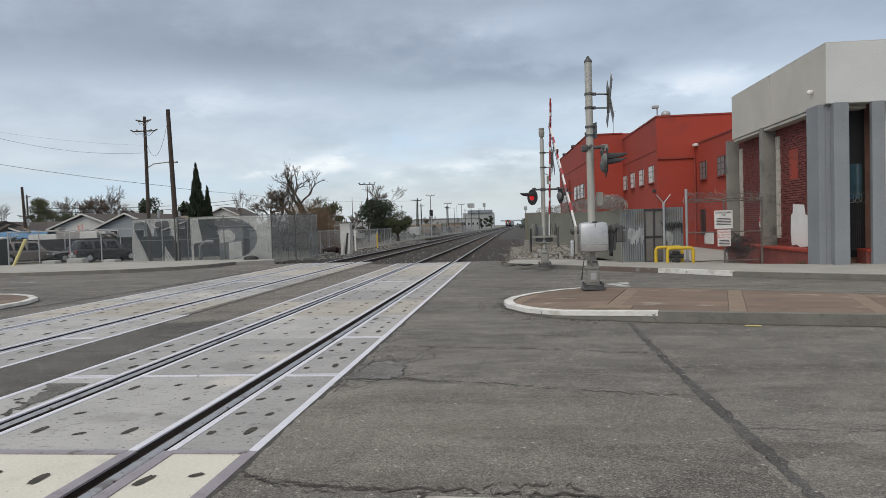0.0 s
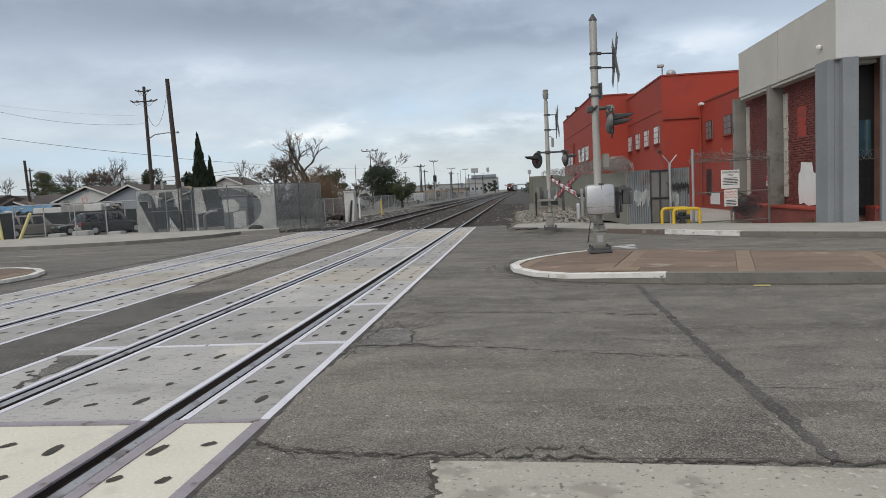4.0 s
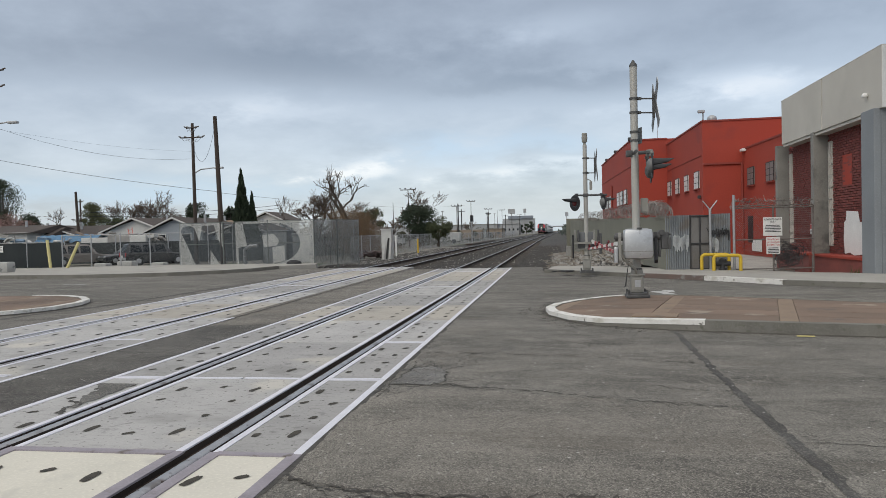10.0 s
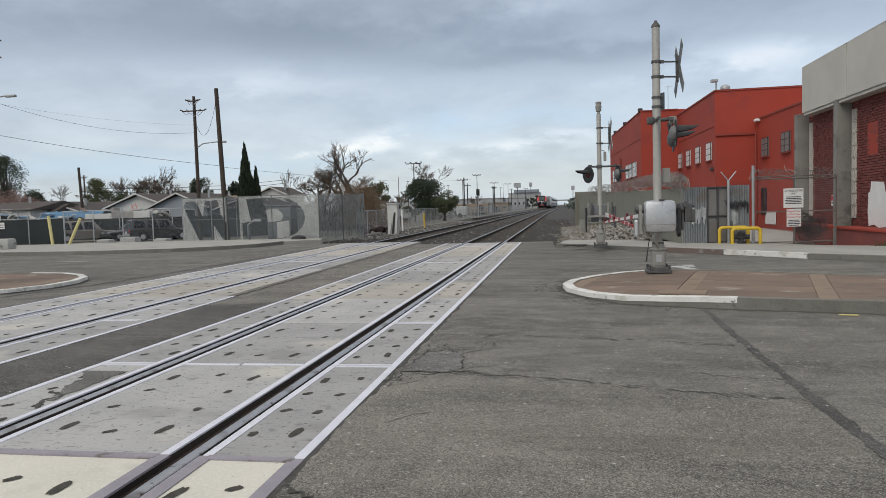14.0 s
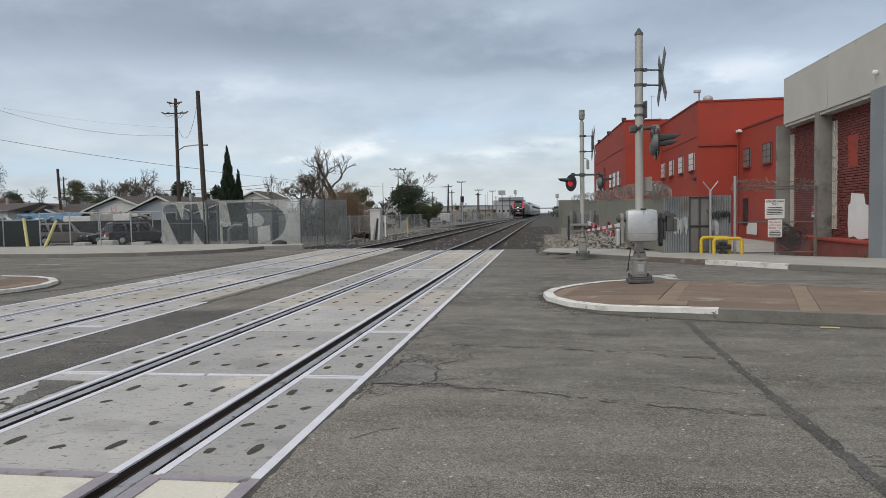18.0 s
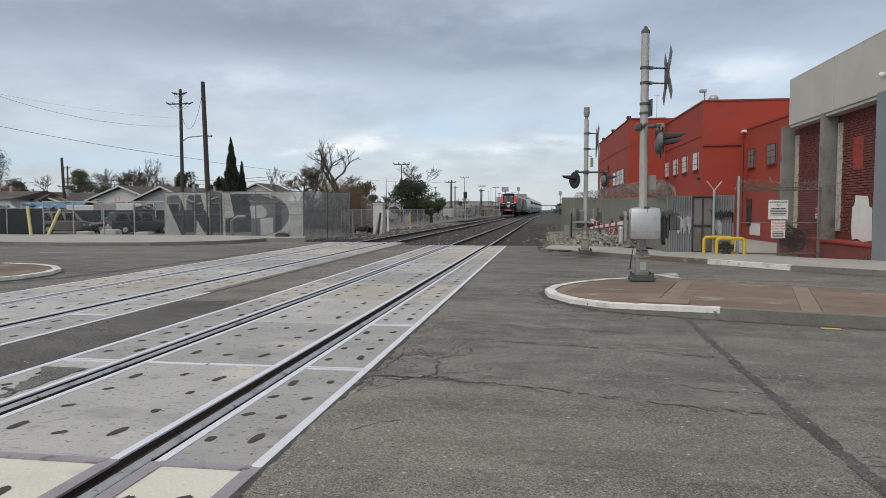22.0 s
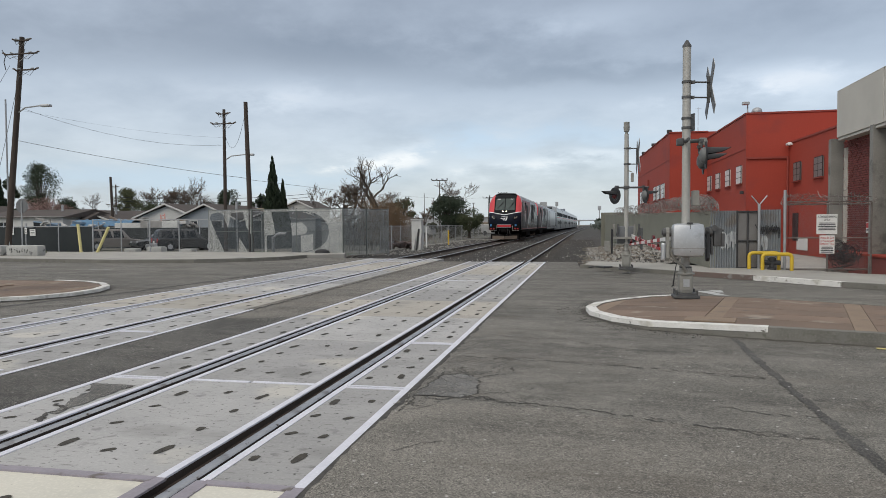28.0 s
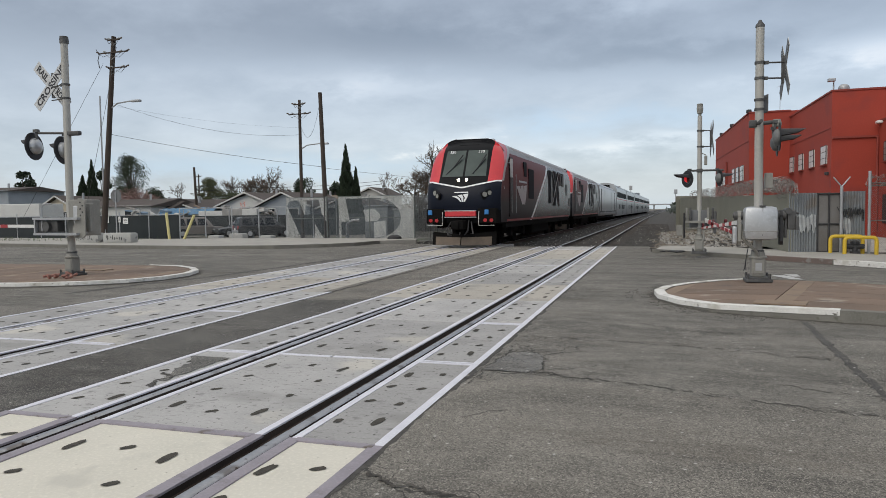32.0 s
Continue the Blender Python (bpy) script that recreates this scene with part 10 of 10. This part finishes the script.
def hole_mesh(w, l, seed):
    """A worn oval slot with a ragged rim: a flat shape, the hole's shade only in its colour."""
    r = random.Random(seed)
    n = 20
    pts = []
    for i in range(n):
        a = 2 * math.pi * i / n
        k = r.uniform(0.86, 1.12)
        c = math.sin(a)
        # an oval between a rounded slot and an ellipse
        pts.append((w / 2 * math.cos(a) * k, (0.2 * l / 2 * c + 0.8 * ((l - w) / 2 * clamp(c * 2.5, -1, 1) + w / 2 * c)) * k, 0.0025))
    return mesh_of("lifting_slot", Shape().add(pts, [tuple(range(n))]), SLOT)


CROSS_O = mesh_of("steel_edge", Shape().box((0, -0.03, -0.001), (1.16, 0.07, 0.0135)), EDGE_OLD)
CROSS_FO = mesh_of("steel_edge", Shape().box((0, -0.02, -0.001), (0.52, 0.06, 0.0135)), EDGE_OLD)
CROSS_E = mesh_of("steel_edge", Shape().box((-0.30, 0, -0.001), (0.55, 0.055, 0.0125)).box((0.29, 0.01, -0.001), (0.58, 0.055, 0.0125)), STEEL_EDGE)
CROSS_F = mesh_of("steel_edge", Shape().box((0.0, -0.035, -0.001), (0.52, 0.03, 0.0125)).box((0.0, 0.03, -0.001), (0.52, 0.03, 0.0125)), STEEL_EDGE)
SL = [hole_mesh(0.062, 0.175, k) for k in range(5)]
SS = [hole_mesh(0.056, 0.095, 9 + k) for k in range(5)]
# slots of a panel: share of its length, place across, long or round
GAUGE_SLOTS = [(0.20, -0.375, 1), (0.175, -0.02, 0), (0.20, 0.335, 1), (0.405, -0.36, 0), (0.40, 0.31, 0), (0.61, -0.36, 0), (0.60, 0.31, 0), (0.79, -0.39, 1), (0.825, -0.03, 0), (0.79, 0.325, 1)]
FIELD_SLOTS = [(0.17, 0.09, 0), (0.21, 0.36, 1), (0.395, 0.085, 0), (0.39, 0.34, 0), (0.60, 0.085, 0), (0.595, 0.35, 0), (0.78, 0.08, 1), (0.81, 0.36, 0)]
PIECES = []
DECKS = ((0.0, "near", PAD0, STEP, pose(0, 0, 0)), (TX2, "far", 6.0 - 2.51 * 7, 2.51, pose(TX2, 27, 0, 0, 0, math.degrees(TOE)) @ pose(0, -27, 0)))
for cx, nm, start, step, place in DECKS:
    t = thing("crossing_deck", "concrete panel deck of the " + nm + " track with steel edges", "crossing deck", place, kind="structure")
    PIECES.append(t)
    rnd = random.Random(3 if cx else 2)
    near = nm == "near"
    widths = {"gauge": 1.165, "field": 0.52, "wide": 0.655, "outer": 0.80}
    meshes = {(w, m_): panel_mesh(widths[w], step, {"grey": PANEL, "tan": PANEL_TAN, "cream": PANEL_CREAM}[m_]) for w in widths for m_ in ("grey", "tan", "cream")}
    GE, FE = edge_mesh(0.055, step), edge_mesh(0.065, step)
    OE = mesh_of("steel_edge", Shape().box((0.0275, step / 2, -0.001), (0.085, step - 0.006, 0.014)), EDGE_OLD)
    UNDER = mesh_of("edge_angle", Shape().box((0.0275, step / 2, -0.062), (0.05, step, 0.106)), RAIL_SIDE)
    k = 0
    y = start
    while y < PAD1 - 0.5:
        tint = "cream" if near and 0 < y < 3 else "tan" if (k % 5 in (3, 4) and y > 10) else "grey"
        right = "field" if near or y > 10 else "wide"
        left = "field" if near else "outer"
        for x0, wd, side in ((-0.5825, "gauge", 0), (0.892, right, 1), (-0.892 - widths[left], left, -1)):
            part("panel", meshes[wd, tint], None, t, m=pose(x0, y, -0.003 * rnd.random()))
            for v, u, big_ in (FIELD_SLOTS if side else GAUGE_SLOTS):
                px = u if not side else side * (0.892 + u + (0.10 if wd != "field" else 0.0))
                if side < 0:
                    v = 1 - v
                py = y + step * v + 0.05 * (rnd.random() - 0.5)
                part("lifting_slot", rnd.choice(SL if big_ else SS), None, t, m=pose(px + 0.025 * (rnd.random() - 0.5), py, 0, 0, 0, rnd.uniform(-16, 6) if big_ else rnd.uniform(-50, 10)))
        old = near and y < 3
        for x0, me in ((-0.636, GE), (0.581, GE), (0.892 + widths[right] - 0.012, FE), (-0.892 - widths[left] - 0.053, FE), (0.85, GE), (-0.905, GE)):
            if y > 10.5 and not near and x0 > 1:
                continue
            part("steel_edge", OE if old else me, None, t, m=pose(x0, y, 0.0))
            part("edge_angle", UNDER, None, t, m=pose(x0, y, 0.0))
        if old:
            part("steel_edge", CROSS_O, None, t, m=pose(0, y + step, 0.002))
            for x0 in (1.15, -1.15):
                part("steel_edge", CROSS_FO, None, t, m=pose(x0, y + step, 0.002))
        elif abs(y - 6.0) < 0.3 or (y > 14 and k % 3 == 0):
            part("steel_edge", CROSS_E, None, t, m=pose(0, y, 0.001))
        if abs(y - 6.0) < 0.3 or abs(y - 8.3) < 0.3:
            for x0 in (1.15, -1.15):
                if x0 > 0 or y < 7:
                    part("steel_edge", CROSS_F, None, t, m=pose(x0, y, 0.001))
        y += step
        k += 1
GRIT = mat("gritty_rail_filler", (0.06, 0.053, 0.048), (0.02, 0.018, 0.017), rough=0.95, scale=9, fine=40, bump=0.5, contrast=0.4)
RUBBER = mat("rusty_flangeway_floor", (0.035, 0.024, 0.019), (0.085, 0.055, 0.040), rough=0.9, scale=7, fine=40, bump=0.4)
for t in PIECES:
    for x0, x1 in ((0.636, 0.735), (-0.735, -0.636), (0.80, 0.852), (-0.852, -0.80)):
        outer = abs(x0) > 0.78 or abs(x1) > 0.78
        part("flangeway_filler", Shape().box(((x0 + x1) / 2, (PAD0 + PAD1) / 2, -0.108 if outer else -0.128), (x1 - x0, PAD1 - PAD0, 0.15)), GRIT if outer else RUBBER, t, "gritty filler beside the rail" if outer else "rusty black floor beside the rail")
# stamped paving slabs of the islands
for isl, poly_, yaw, top_ in ((ISLAND_R, IN_R, -16, TOP_R), (ISLAND_L, IN_L, 3, TOP_L)):
    for q in cells(poly_, yaw, 1.75, 0.62, 0.016, 0.24):
        part("paving_slab", Shape().prism(q, 0.02, lambda x, y: top_(x, y) - 0.008), BRICKPAVE, isl)
    c_, s_ = math.cos(math.radians(yaw)), math.sin(math.radians(yaw))
    for i in range(-16, 18):
        q = poly_
        for a_, b_, k_ in ((c_, s_, (i + 1) * 1.75 - 0.006), (-c_, -s_, -(i + 1) * 1.75 + 0.234)):
            q = clip(q, a_, b_, k_) if len(q) > 2 else q
        if len(q) > 2:
            part("paving_band", Shape().prism(q, 0.02, lambda x, y: top_(x, y) - 0.009), BAND_TAN, isl)

# ---- motion ----
TRAIN_Y = [(0.0, 440.0), (9.0, 300.0), (13.0, 240.5), (17.0, 187.5), (21.0, 138.0), (24.0, 105.0), (27.0, 73.2), (28.0, 62.6), (30.0, 43.1), (31.0, 34.2), (32.0, 25.45)]


def train_y(t):
    """Place of the leading nose: a smooth run through the known times."""
    n = len(TRAIN_Y)
    for i in range(n - 1):
        (t0, y0), (t1, y1) = TRAIN_Y[i], TRAIN_Y[i + 1]
        if t <= t1 or i == n - 2:
            def slope(k):
                a, b = TRAIN_Y[max(0, k - 1)], TRAIN_Y[min(n - 1, k + 1)]
                return (b[1] - a[1]) / (b[0] - a[0])
            h = t1 - t0
            u = (t - t0) / h
            return (2 * u ** 3 - 3 * u ** 2 + 1) * y0 + (u ** 3 - 2 * u ** 2 + u) * h * slope(i) + (-2 * u ** 3 + 3 * u ** 2) * y1 + (u ** 3 - u ** 2) * h * slope(i + 1)


def motions():
    times = [k * 0.5 for k in range(65)]
    for car_, off in CONSIST:
        rows = []
        for t in times:
            y = train_y(t) + off
            x, k = bend(y)
            rows.append((t, pose(TX2 + x + TOE * max(0.0, 27 - y), y, 0, 0, 0, -math.degrees(math.atan(k)))))
        walk(car_, rows)
    for ws, y in WHEELS:
        rows, k = [], 0
        while k <= 640:
            t = k / 20.0
            rows.append((t, pose(0, y, 0.53, math.degrees((train_y(t) - 26.6) / 0.53), 0, 0)))
            k += 1
        walk(ws, rows)
    # the flashing lamp: the added ball turns its lit half to the front every 1.19 s
    rows = [(0.0, 0)]
    ang, k = 0, 0
    while True:
        c = 1.1915 * k
        for edge, end in ((c + 0.24, 180), (c + 0.95, 360)):
            for j in range(4):
                tt = edge + (j - 1.5) / FPS
                if rows[-1][0] + 0.02 < tt < 31.97:
                    rows.append((tt, ang + 60 * j))
            ang += 180
        k += 1
        if c > 32:
            break
    rows.append((32.0, rows[-1][1]))
    walk(FAR_ROTOR, [(t, pose(0, 0.02, 0, 0, 0, a)) for t, a in rows])
    # gate arms come down in the first five seconds
    near = [(0, 40), (1, 31), (2, 23), (3, 15), (3.5, 11.5), (4.5, 1), (5.2, -3), (32, -3)]
    far = [(0, 77), (1, 56), (2, 36.5), (3, 21), (3.5, 15.5), (4.5, 4), (5.2, 0), (32, 0)]
    low = [(t, a if a > 4 else a - 3) for t, a in far]
    for arm, rows, (x, y, z, yaw) in ((NEAR_ARM, near, (-0.26, 0.0, 1.02, 96)), (FAR_ARM, low, (0.15, -0.12, 0.94, -85)), (LEFT_ARM, far, (-0.5, -0.2, 1.11, 176))):
        walk(arm, [(t, pose(x, y, z, 0, -a, yaw)) for t, a in rows])


motions()
